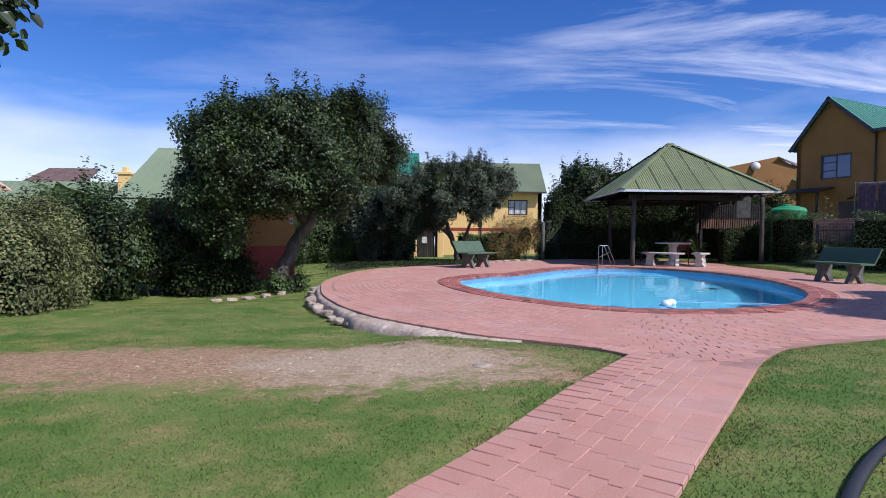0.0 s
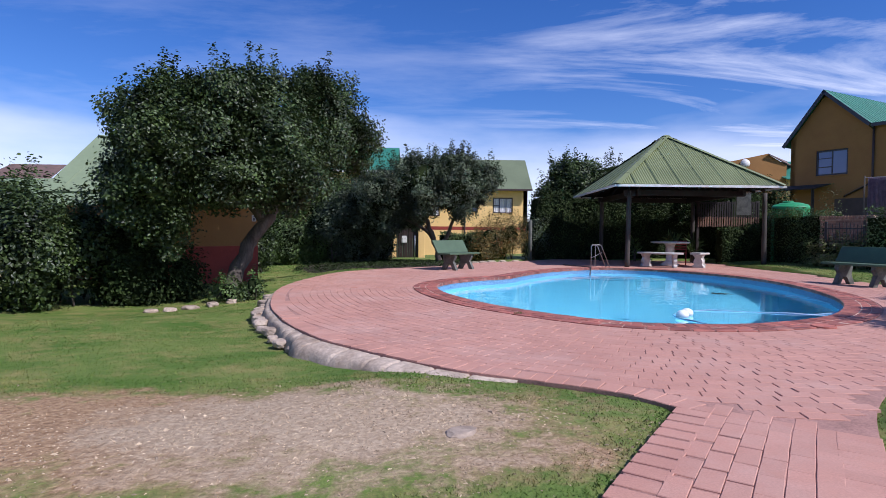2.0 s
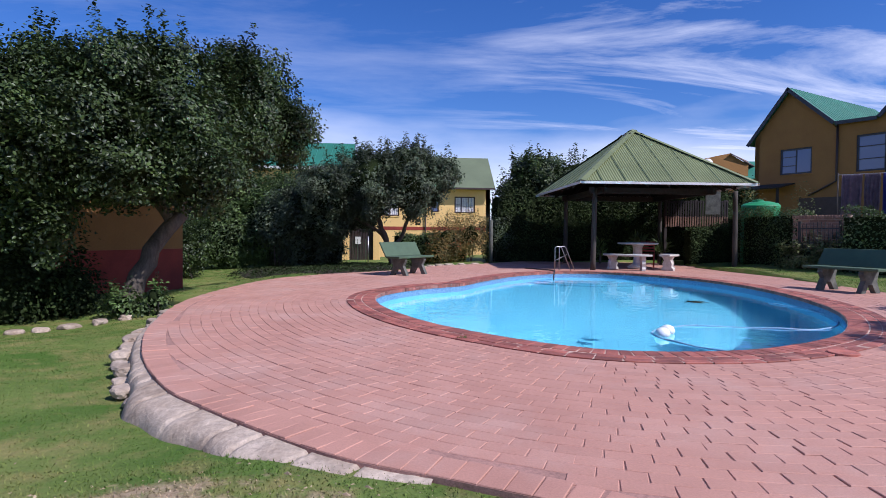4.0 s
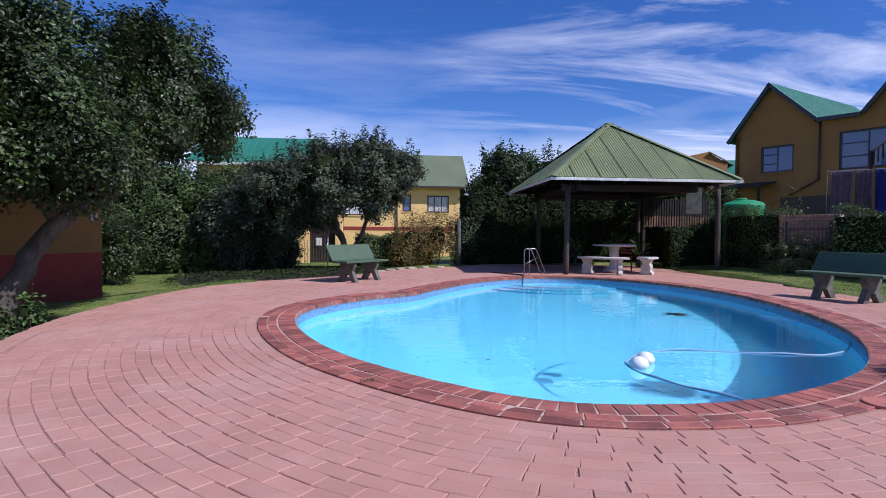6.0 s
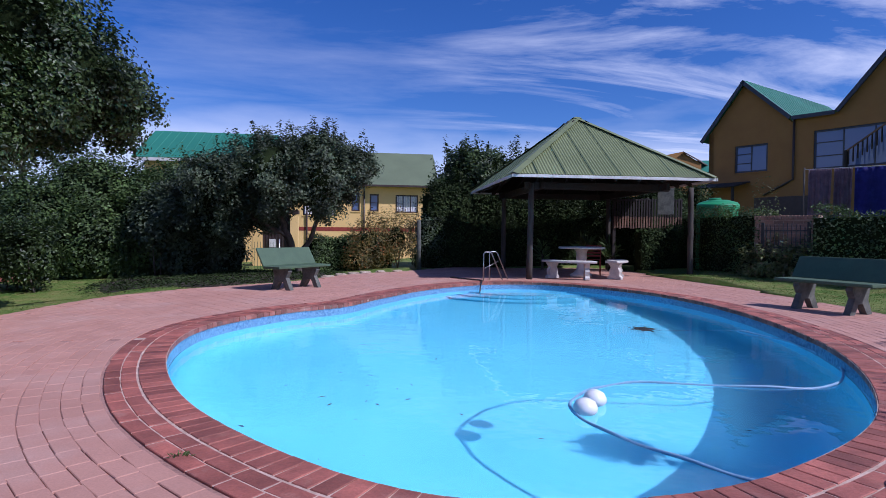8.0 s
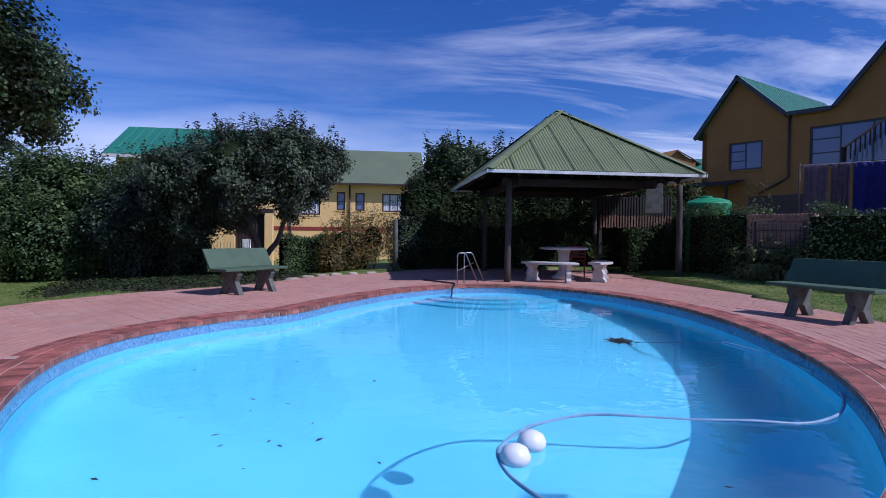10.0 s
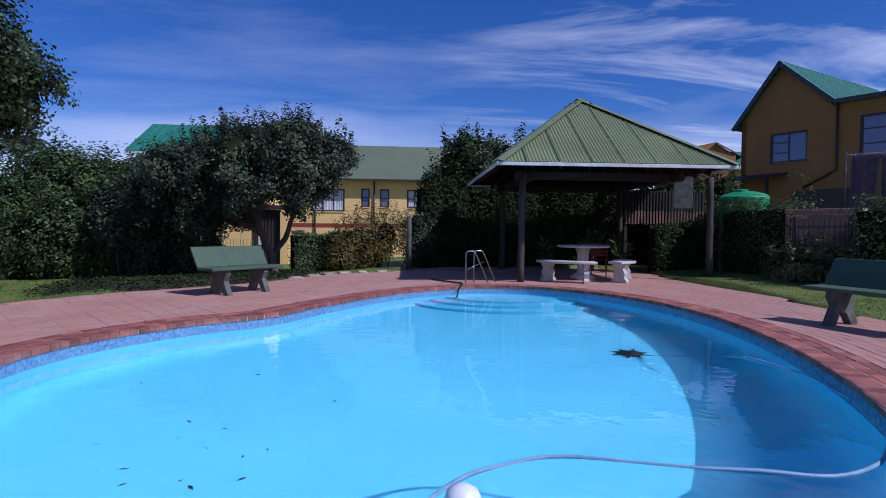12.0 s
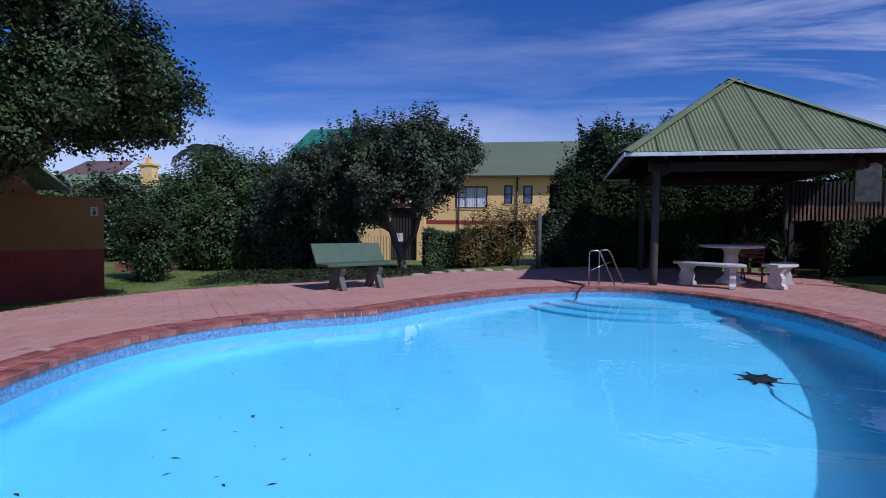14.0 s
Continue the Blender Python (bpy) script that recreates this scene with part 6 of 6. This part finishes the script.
tree("broadleaf_tree", "dark leafy tree rising behind the gazebo",
     [([(7.2, 26.6, -0.1), (7.1, 26.5, 1.2), (7.0, 26.4, 2.8)], 0.13, 0.06)],
     [(6.8, 26.4, 3.2, 1.5, 1.3, 1.35), (8.2, 26.6, 3.2, 1.4, 1.3, 1.2), (5.8, 26.4, 2.6, 1.0, 1.1, 1.1), (7.2, 26.3, 1.6, 2.0, 1.1, 1.4), (9.4, 26.3, 2.2, 1.3, 1.0, 1.3), (10.6, 25.9, 2.0, 1.2, 0.9, 1.3)],
     1500, 44, 0.15, 0.10, LEAF_A, 31, 0.25, 0.66)
tree("broadleaf_tree", "shady tree beside the terrace that throws a broken shadow",
     [([(10.6, 5.2, -0.05), (10.6, 5.3, 1.4), (10.4, 5.8, 2.8)], 0.16, 0.08), ([(10.5, 5.5, 2.0), (9.3, 6.3, 2.9), (8.3, 6.8, 3.1), (7.4, 7.3, 3.05)], 0.05, 0.01),
      ([(10.5, 5.6, 2.2), (11.0, 6.9, 2.9), (11.5, 7.8, 3.4)], 0.07, 0.03)],
     [(10.5, 6.4, 3.5, 1.7, 1.5, 1.1), (9.5, 6.35, 3.3, 0.75, 0.65, 0.6), (11.6, 7.9, 3.5, 1.2, 1.2, 1.0), (10.6, 7.9, 3.4, 0.45, 0.4, 0.4), (8.5, 5.7, 3.3, 0.65, 0.6, 0.5), (7.3, 7.38, 3.0, 0.27, 0.22, 0.2), (7.85, 6.85, 3.05, 0.18, 0.14, 0.12)],
     1300, 30, 0.09, 0.10, LEAF_A, 41, 0.05, 0.85)
tree("broadleaf_tree", "leafy tree whose outer twigs hang over the lawn",
     [([(-4.6, 1.6, -0.1), (-4.4, 1.8, 1.3), (-4.1, 2.1, 2.6)], 0.14, 0.07), ([(-4.2, 2.0, 2.3), (-3.2, 2.7, 2.5), (-2.6, 3.1, 2.3)], 0.05, 0.012)],
     [(-4.7, 1.7, 3.4, 1.1, 0.9, 0.9), (-2.66, 3.12, 2.34, 0.28, 0.25, 0.3), (-2.62, 3.14, 2.2, 0.2, 0.2, 0.2), (-3.4, 2.5, 2.7, 0.5, 0.45, 0.4)],
     460, 30, 0.10, 0.09, LEAF_A, 51, 0.1, 0.45)

shrub("overgrown_hedge", "overgrown mixed hedge with dry grey twigs below", [(-6.2, 8.0, 0.35, 0.7, 1.0, 0.95), (-6.5, 6.5, 0.3, 0.75, 1.0, 0.9), (-6.3, 9.0, 0.3, 0.6, 0.75, 0.95), (-6.9, 5.0, 0.3, 0.9, 1.1, 0.95), (-7.1, 8.4, 0.7, 0.75, 1.0, 1.0), (-6.75, 9.5, 0.75, 0.6, 0.6, 0.9)],
      2200, 50, 0.10, 0.05, LEAF_E, 61, 0.03, 0.62, "hedge", 10)
shrub("bush", "dark leafy bush in the shade of the big tree", [(-6.5, 11.2, 0.6, 0.6, 0.6, 1.0), (-7.1, 11.6, 0.75, 0.7, 0.8, 1.1), (-6.15, 12.2, 0.8, 0.5, 0.5, 0.9), (-7.5, 12.4, 0.3, 0.8, 0.8, 1.0)], 900, 30, 0.13, 0.07, LEAF_A, 71, 0.15, 0.62)
shrub("bush", "undergrowth with leaves darkened for shade beneath the big tree", [(-5.5, 12.5, 0.25, 0.7, 0.45, 1.1), (-4.75, 13.1, 0.0, 0.45, 0.4, 0.75), (-6.0, 13.1, 0.4, 0.55, 0.5, 1.1), (-5.6, 13.6, 0.2, 0.5, 0.4, 0.8)], 620, 26, 0.12, 0.07, LEAF_SHADED, 73, 0.1, 0.6)
shrub("bush", "small leafy plant at the foot of the trunk", [(-3.6, 12.45, -0.15, 0.32, 0.25, 0.28), (-3.25, 12.7, -0.1, 0.2, 0.2, 0.35)], 60, 22, 0.06, 0.06, LEAF_C, 72, 0.3, 0.5)
shrub("bush", "tall mixed green bushes along the back fence", [(-5.7, 24.4, 2.3, 1.3, 1.0, 1.1), (-3.4, 24.7, 2.2, 1.2, 1.0, 1.1), (-5.2, 23.6, 0.9, 1.3, 0.9, 1.3), (-6.8, 24.0, 1.2, 1.2, 1.0, 1.6), (-3.9, 23.8, 1.1, 1.1, 0.9, 1.4), (-4.6, 24.6, 2.0, 1.0, 0.9, 1.1)], 2200, 28, 0.14, 0.09, LEAF_C, 81, 0.2, 0.74)
shrub("bush", "dense dark bush under the spreading tree", [(-2.6, 23.4, 0.7, 1.0, 0.8, 1.2), (-1.8, 24.2, 0.6, 0.72, 0.5, 1.15), (-3.2, 23.0, 1.4, 0.8, 0.8, 0.9)], 700, 26, 0.14, 0.09, LEAF_B, 82, 0.15, 0.74)
shrub("bush", "young tree-like shrub with dark leaves beside the block", [(-5.4, 20.6, 0.55, 0.5, 0.5, 0.7), (-6.0, 20.9, 0.65, 0.55, 0.5, 0.8)], 320, 24, 0.14, 0.075, LEAF_A, 83, 0.3, 0.4)
shrub("bush", "tall dark greenery beyond the fence", [(-9.5, 28.5, 1.2, 1.8, 1.2, 2.1), (-12.5, 27.5, 1.0, 2.0, 1.4, 2.2), (-7.0, 29.0, 1.4, 1.4, 1.1, 2.2), (-5.0, 28.8, 1.2, 1.4, 1.1, 1.9), (-3.4, 27.6, 0.9, 1.2, 0.9, 1.4)], 1500, 24, 0.2, 0.13, LEAF_A, 84, 0.2, 0.78)
shrub("bush", "dark undergrowth beyond the block", [(-9.0, 20.5, 1.0, 1.6, 1.2, 1.7), (-11.5, 17.5, 0.8, 1.6, 1.6, 1.6), (-9.8, 13.4, 0.2, 1.4, 1.4, 1.3)], 800, 24, 0.2, 0.12, LEAF_C, 85, 0.15, 0.78)
hedge("clipped_hedge", "clipped green hedge lit by the sun behind the bench", [(0.75, 24.7), (2.2, 25.2), (3.4, 25.4)], 0.38, -0.12, 1.05, 9000, 0.06, LEAF_C, 91)
shrub("bronze_shrub", "loose shrub with bronze and orange leaves", [(2.7, 24.6, 0.75, 0.7, 0.5, 0.85), (3.6, 25.0, 1.0, 0.7, 0.5, 0.8), (2.3, 24.3, 0.3, 0.45, 0.35, 0.5)], 420, 22, 0.12, 0.065, LEAF_D, 92, 0.35, 0.45)
shrub("bush", "dark bush beside the concrete post", [(4.7, 25.4, 0.9, 0.7, 0.6, 1.1), (5.3, 25.8, 1.6, 0.7, 0.6, 1.1)], 380, 24, 0.12, 0.075, LEAF_B, 93, 0.25, 0.65)
hedge("back_hedge", "tall hedge with leaves darkened for the gazebo's shade", [(4.6, 25.4), (7.0, 25.7), (11.4, 25.2), (12.3, 23.6)], 0.5, -0.05, 2.75, 24000, 0.085, LEAF_SHADED, 94)
hedge("clipped_hedge", "clipped hedge beside the garden gate", [(13.2, 23.6), (12.9, 21.9), (12.45, 20.6), (12.5, 19.5), (12.6, 18.75)], 0.40, 0.08, 1.86, 14000, 0.06, LEAF_C, 95)
hedge("clipped_hedge", "long clipped hedge behind the dark bench", [(12.7, 17.3), (13.4, 16.2), (14.3, 14.6), (15.6, 12.0)], 0.5, 0.1, 1.74, 15000, 0.06, LEAF_C, 96)
shrub("flower_bed", "mixed pale leaved plants in front of the gate", [(12.15, 18.05, 0.45, 0.35, 0.35, 0.5), (12.35, 17.45, 0.45, 0.3, 0.35, 0.5), (12.0, 18.6, 0.35, 0.25, 0.3, 0.35)], 200, 26, 0.08, 0.08, LEAF_E, 97, 0.5, 0.5)
shrub("bush", "tall bush with shade-darkened leaves behind the slatted fence", [(13.4, 24.8, 1.7, 1.2, 0.8, 1.8), (14.6, 25.2, 1.6, 1.0, 0.8, 1.6)], 520, 26, 0.16, 0.09, LEAF_SHADED, 89, 0.2, 0.75)
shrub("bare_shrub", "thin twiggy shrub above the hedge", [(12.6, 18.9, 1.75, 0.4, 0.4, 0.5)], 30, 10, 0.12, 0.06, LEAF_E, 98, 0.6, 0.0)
hedge("shaded_hedge", "hedge with shade-darkened leaves in front of the slatted fence", [(10.9, 22.25), (11.9, 22.3), (12.9, 22.2)], 0.28, 0.02, 1.36, 5000, 0.07, LEAF_SHADED, 99)
# strap-leaved pot plants in the shade under the gazebo
for k, (x, y, s) in enumerate(((9.6, 23.3, 0.85), (8.3, 23.7, 0.6), (10.3, 23.0, 0.75))):
    r8 = np.random.default_rng(100 + k)
    cnt = 60
    aa = r8.uniform(0, 2 * math.pi, cnt)
    c = np.stack([x + 0.05 * np.cos(aa), y + 0.05 * np.sin(aa), np.full(cnt, 0.25 + 0.5 * s) + r8.uniform(-0.3, 0.2, cnt)], 1)
    o = np.stack([np.cos(aa) * 2, np.sin(aa) * 2, r8.uniform(0.5, 3.0, cnt)], 1)
    root = empty("strap_leaf_plant", (x, y, 0))
    lv = leaves("leaf_rosette", c, o, 0.55 * s, LEAF_C, None, 110 + k, 0.16, True)
    child(lv, root, Matrix.Identity(4))
    child(tube("stem", [(x, y, -0.02), (x, y, 0.2 + 0.5 * s)], [0.05, 0.03], BARK), root, Matrix.Identity(4))
    tagged(root, "strap-leaved plant growing in the shade of the gazebo", "plant", "plants behind the gazebo")

# palm beyond the bushes
palm = empty("palm", (-12.6, 34.0, -0.4))
tagged(palm, "distant palm with feathery fronds above the bushes", "palm")
child(tube("trunk", [(-12.6, 34, -0.4), (-12.6, 34, 4.4)], [0.16, 0.12], BARK), palm, Matrix.Identity(4))
r9 = np.random.default_rng(9)
fp, fo = [], []
for k in range(14):
    a = k * 2.4
    for s in np.linspace(0.1, 1, 40):
        base = np.array([-12.6 + math.cos(a) * 1.5 * s, 34 + math.sin(a) * 1.5 * s, 4.4 + 1.4 * s - 1.6 * s * s + 0.2 * (k % 3)])
        fp += [base, base]
        sd = np.array([-math.sin(a), math.cos(a), -0.4])
        fo += [sd * 6, -sd * 6 - np.array([0, 0, 4.8])]
child(leaves("fronds", np.array(fp), np.array(fo), 0.42, LEAF_B, None, 10, 0.10, True), palm, Matrix.Identity(4))

# mesh fence with poles along the back
mesh_fence = empty("wire_fence", (-8, 26.6, -0.3))
tagged(mesh_fence, "low green wire fence with grey poles along the back", "fence")
for k in range(9):
    x, y = -12.0 + 1.45 * k, 26.9 - 0.10 * k
    child(tube("fence_pole", [(x, y, on_ground(x, y, -0.1)), (x, y, on_ground(x, y, 1.05))], 0.025, STEEL, None, 8), mesh_fence, Matrix.Identity(4))
wv, wf = [], []
for k in range(110):
    x = -12.0 + 11.6 * k / 109
    y = 26.9 - 0.8 * k / 109
    b0 = len(wv)
    z0 = on_ground(x, y)
    wv += [(x - 0.006, y, z0), (x + 0.006, y, z0), (x + 0.006, y, z0 + 0.95), (x - 0.006, y, z0 + 0.95), (x - 0.006, y + 0.012, z0), (x + 0.006, y + 0.012, z0), (x + 0.006, y + 0.012, z0 + 0.95), (x - 0.006, y + 0.012, z0 + 0.95)]
    wf += [(b0, b0 + 1, b0 + 2, b0 + 3), (b0 + 4, b0 + 5, b0 + 6, b0 + 7), (b0, b0 + 3, b0 + 7, b0 + 4), (b0 + 1, b0 + 2, b0 + 6, b0 + 5)]
tagged(from_arrays("fence_wires", wv, wf, GREEN_PAINT, mesh_fence), kind="stuff").matrix_parent_inverse = mesh_fence.matrix_world.inverted()

# ---------------------------------------------------------------- grass blades
def scatter(x0, x1, y0, y1, per_m2, seed):
    r = np.random.default_rng(seed)
    n = int((x1 - x0) * (y1 - y0) * per_m2)
    x, y = r.uniform(x0, x1, n), r.uniform(y0, y1, n)
    ok = ~inside(DECK_PLAN, x, y) & ~inside(PATH_PLAN, x, y) & ~inside(bed_edge, x, y)
    return x[ok], y[ok]


gxs, gys = [], []
for k, zone in enumerate(((-4.0, 3.2, 0.9, 3.2, 5200), (-5.0, 5.5, 3.2, 6.0, 3000), (-5.2, 0.0, 6.0, 9.5, 1200), (-5.5, -1.5, 9.5, 13.0, 700), (-6.5, 1.6, 15.0, 23.0, 450), (10.0, 12.8, 12.0, 22.0, 700), (5.5, 8, 5.0, 6.8, 500))):
    a, b = scatter(*zone, 200 + k)
    gxs.append(a), gys.append(b)
gxx, gyy = np.concatenate(gxs), np.concatenate(gys)
worn = ((gxx + 1.55) / 2.6) ** 2 + ((gyy - 4.6) / 0.92) ** 2
thin_ = rng.random(len(gxx)) < np.where(worn < 1, 0.05, 1.0)
gxx, gyy = gxx[thin_], gyy[thin_]
n = len(gxx)
gz0 = ground(gxx, gyy) + 0.012 * np.sin(gxx * 2.1 + 1.3 * np.sin(gyy)) * np.cos(gyy * 1.7) - 0.004
aa = rng.uniform(0, 2 * math.pi, n)
hh = rng.uniform(0.008, 0.019, n) * (1 + 0.02 * gyy)
ww = rng.uniform(0.0022, 0.004, n) * (1 + 0.10 * gyy)
lean = rng.normal(0, 0.6, (n, 2)) * hh[:, None]
gv = np.empty((n, 3, 3))
gv[:, 0] = np.stack([gxx - np.cos(aa) * ww, gyy - np.sin(aa) * ww, gz0], 1)
gv[:, 1] = np.stack([gxx + np.cos(aa) * ww, gyy + np.sin(aa) * ww, gz0], 1)
gv[:, 2] = np.stack([gxx + lean[:, 0], gyy + lean[:, 1], gz0 + hh], 1)
grass = from_arrays("grass", gv.reshape(-1, 3), np.arange(n * 3).reshape(-1, 3), BLADES)
tagged(grass, "short mown grass blades, green with dry straw patches", "grass", kind="stuff")

# dry litter and clods on the worn patch
lr = np.random.default_rng(77)
nl = 5200
lx, ly = lr.normal(-0.5, 0.95, nl), lr.normal(4.72, 0.42, nl)
ok = ~inside(PATH_PLAN, lx, ly) & ~inside(DECK_PLAN, lx, ly)
lx, ly = lx[ok], ly[ok]
nl = len(lx)
lz = ground(lx, ly) + 0.012 * np.sin(lx * 2.1 + 1.3 * np.sin(ly)) * np.cos(ly * 1.7)
la, lw = lr.uniform(0, 2 * math.pi, nl), lr.uniform(0.002, 0.0065, nl) * np.where(lr.random(nl) < 0.03, 2.4, 1.0)
ll = lw * lr.uniform(1.0, 2.6, nl)
lv = np.empty((nl, 5, 3))
for k, (u, w_, h) in enumerate(((-1, -0.7, -0.3), (1, -0.5, -0.3), (0.8, 0.8, -0.3), (-0.9, 0.6, -0.3), (0.1, 0, 0.8))):
    lv[:, k, 0] = lx + u * ll * np.cos(la) - w_ * lw * np.sin(la)
    lv[:, k, 1] = ly + u * ll * np.sin(la) + w_ * lw * np.cos(la)
    lv[:, k, 2] = lz + h * lw
lf = (np.array([(0, 1, 4), (1, 2, 4), (2, 3, 4), (3, 0, 4)])[None] + (np.arange(nl) * 5)[:, None, None]).reshape(-1, 3)
tagged(from_arrays("dry_litter", lv.reshape(-1, 3), lf, LITTER), "dry straw litter and clods on the worn lawn", "litter", kind="stuff")

# fallen leaves on the pool floor
r5 = random.Random(5)
leaf_me = None
for k in range(46):
    if k < 26:
        x, y = r5.gauss(1.9, 0.55), r5.gauss(11.4, 0.8)
    else:
        x, y = r5.uniform(2.0, 6.0), r5.uniform(9.0, 16.0)
    if leaf_me is None:
        bm = bmesh.new()
        vs = [bm.verts.new(p) for p in ((-0.03, 0, 0), (0, -0.012, 0.006), (0.035, 0, 0.002), (0, 0.012, 0.006))]
        bm.faces.new(vs)
        bmesh.ops.solidify(bm, geom=bm.faces[:], thickness=0.002)
        leaf_me = bpy.data.meshes.new("fallen_leaf")
        bm.to_mesh(leaf_me)
        bm.free()
        leaf_me.materials.append(LEAFLITTER)
    ob = new("fallen_leaf", leaf_me)
    s = r5.uniform(0.4, 1.3)
    ob.matrix_world = pose(x, y, float(bed(x, y)) + 0.004, 0, 0, r5.uniform(0, 360)) @ Matrix.Diagonal((s, s, s, 1))
    tagged(ob, "dark fallen leaf on the pool floor", "leaf", "leaves on the pool floor")

# ---------------------------------------------------------------- single bricks: coping headers, nearest pavers, path
head_me = brick_mesh("header_brick", HEADER, 0.103, COPING, 0.062)
way = np.roll(inner, -1, 0) - np.roll(inner, 1, 0)
for i in range(len(inner)):
    ang = math.degrees(math.atan2(way[i, 1], way[i, 0])) + 90
    ob = new("header_brick", head_me)
    ob.parent = coping
    ob.matrix_world = pose(inner[i, 0], inner[i, 1], 0.009 + r5.gauss(0, 0.001), r5.gauss(0, 0.25), r5.gauss(0, 0.25), ang + r5.gauss(0, 0.8))
str_me = brick_mesh("stretcher_brick", 0.224, 0.104, COPING)
for i in range(len(cx)):
    ob = new("stretcher_brick", str_me)
    ob.parent = coping
    ob.matrix_world = pose(cx[i], cy[i], 0.007 + r5.gauss(0, 0.0014), r5.gauss(0, 0.45), r5.gauss(0, 0.45), math.degrees(ca[i]) + r5.gauss(0, 0.5))

pav_me = brick_mesh("paver", 0.2175, 0.1092, PAVER)
for i in picked:
    ob = new("paver", pav_me)
    ob.parent = terrace
    ob.matrix_world = pose(bx[i], by[i], bz[i], math.degrees(tilts[i, 1]), -math.degrees(tilts[i, 0]), math.degrees(ba[i]))

path = part("path", filled([PATH_PLAN], -0.0065), JOINT)
tagged(path, "straight brick garden path leading to the terrace", "path", kind="structure")
# header course on both sides, running bond along the path between them
mid = (PATH_LEFT + PATH_RIGHT) / 2
seg = np.linalg.norm(np.diff(mid, axis=0), axis=1)
s_mid = np.concatenate([[0], np.cumsum(seg)])


def path_at(s, across):
    past = max(0.0, s - s_mid[-1]) * np.array([0.60, 0.80])
    l = np.array([np.interp(s, s_mid, PATH_LEFT[:, k]) for k in (0, 1)]) + past
    r_ = np.array([np.interp(s, s_mid, PATH_RIGHT[:, k]) for k in (0, 1)]) + past
    return l + (r_ - l) * across


for edge_at in (0.09, 0.91):
    for k in range(int(s_mid[-1] / 0.118) + 2):
        s = 0.06 + 0.118 * k
        p, q = path_at(s, edge_at), path_at(s + 0.1, edge_at)
        ang = math.degrees(math.atan2(q[1] - p[1], q[0] - p[0]))
        ob = new("paver", pav_me)
        ob.parent = path
        ob.matrix_world = pose(p[0], p[1], r5.gauss(0, 0.0012), r5.gauss(0, 0.25), r5.gauss(0, 0.25), ang + 90 + r5.gauss(0, 1.0)) @ Matrix.Diagonal((0.88, 1.02, 1, 1))
PATH_FIT = float(np.linalg.norm(path_at(2.0, 0.775) - path_at(2.0, 0.225))) / 5 / 0.1115
for lane in range(6):
    across = 0.225 + 0.55 * lane / 5
    for k in range(int(s_mid[-1] / 0.224) + 2):
        s = 0.06 + 0.224 * (k + (0.5 if lane % 2 else 0))
        if s > s_mid[-1] + 0.22:
            continue
        p, q = path_at(s, across), path_at(s + 0.1, across)
        ang = math.degrees(math.atan2(q[1] - p[1], q[0] - p[0]))
        ob = new("paver", pav_me)
        ob.parent = path
        ob.matrix_world = pose(p[0], p[1], r5.gauss(0, 0.001) - (0.0035 if s > s_mid[-1] - 0.2 else 0), r5.gauss(0, 0.25), r5.gauss(0, 0.25), ang + r5.gauss(0, 0.7)) @ Matrix.Diagonal((1, PATH_FIT * 0.955, 1, 1))
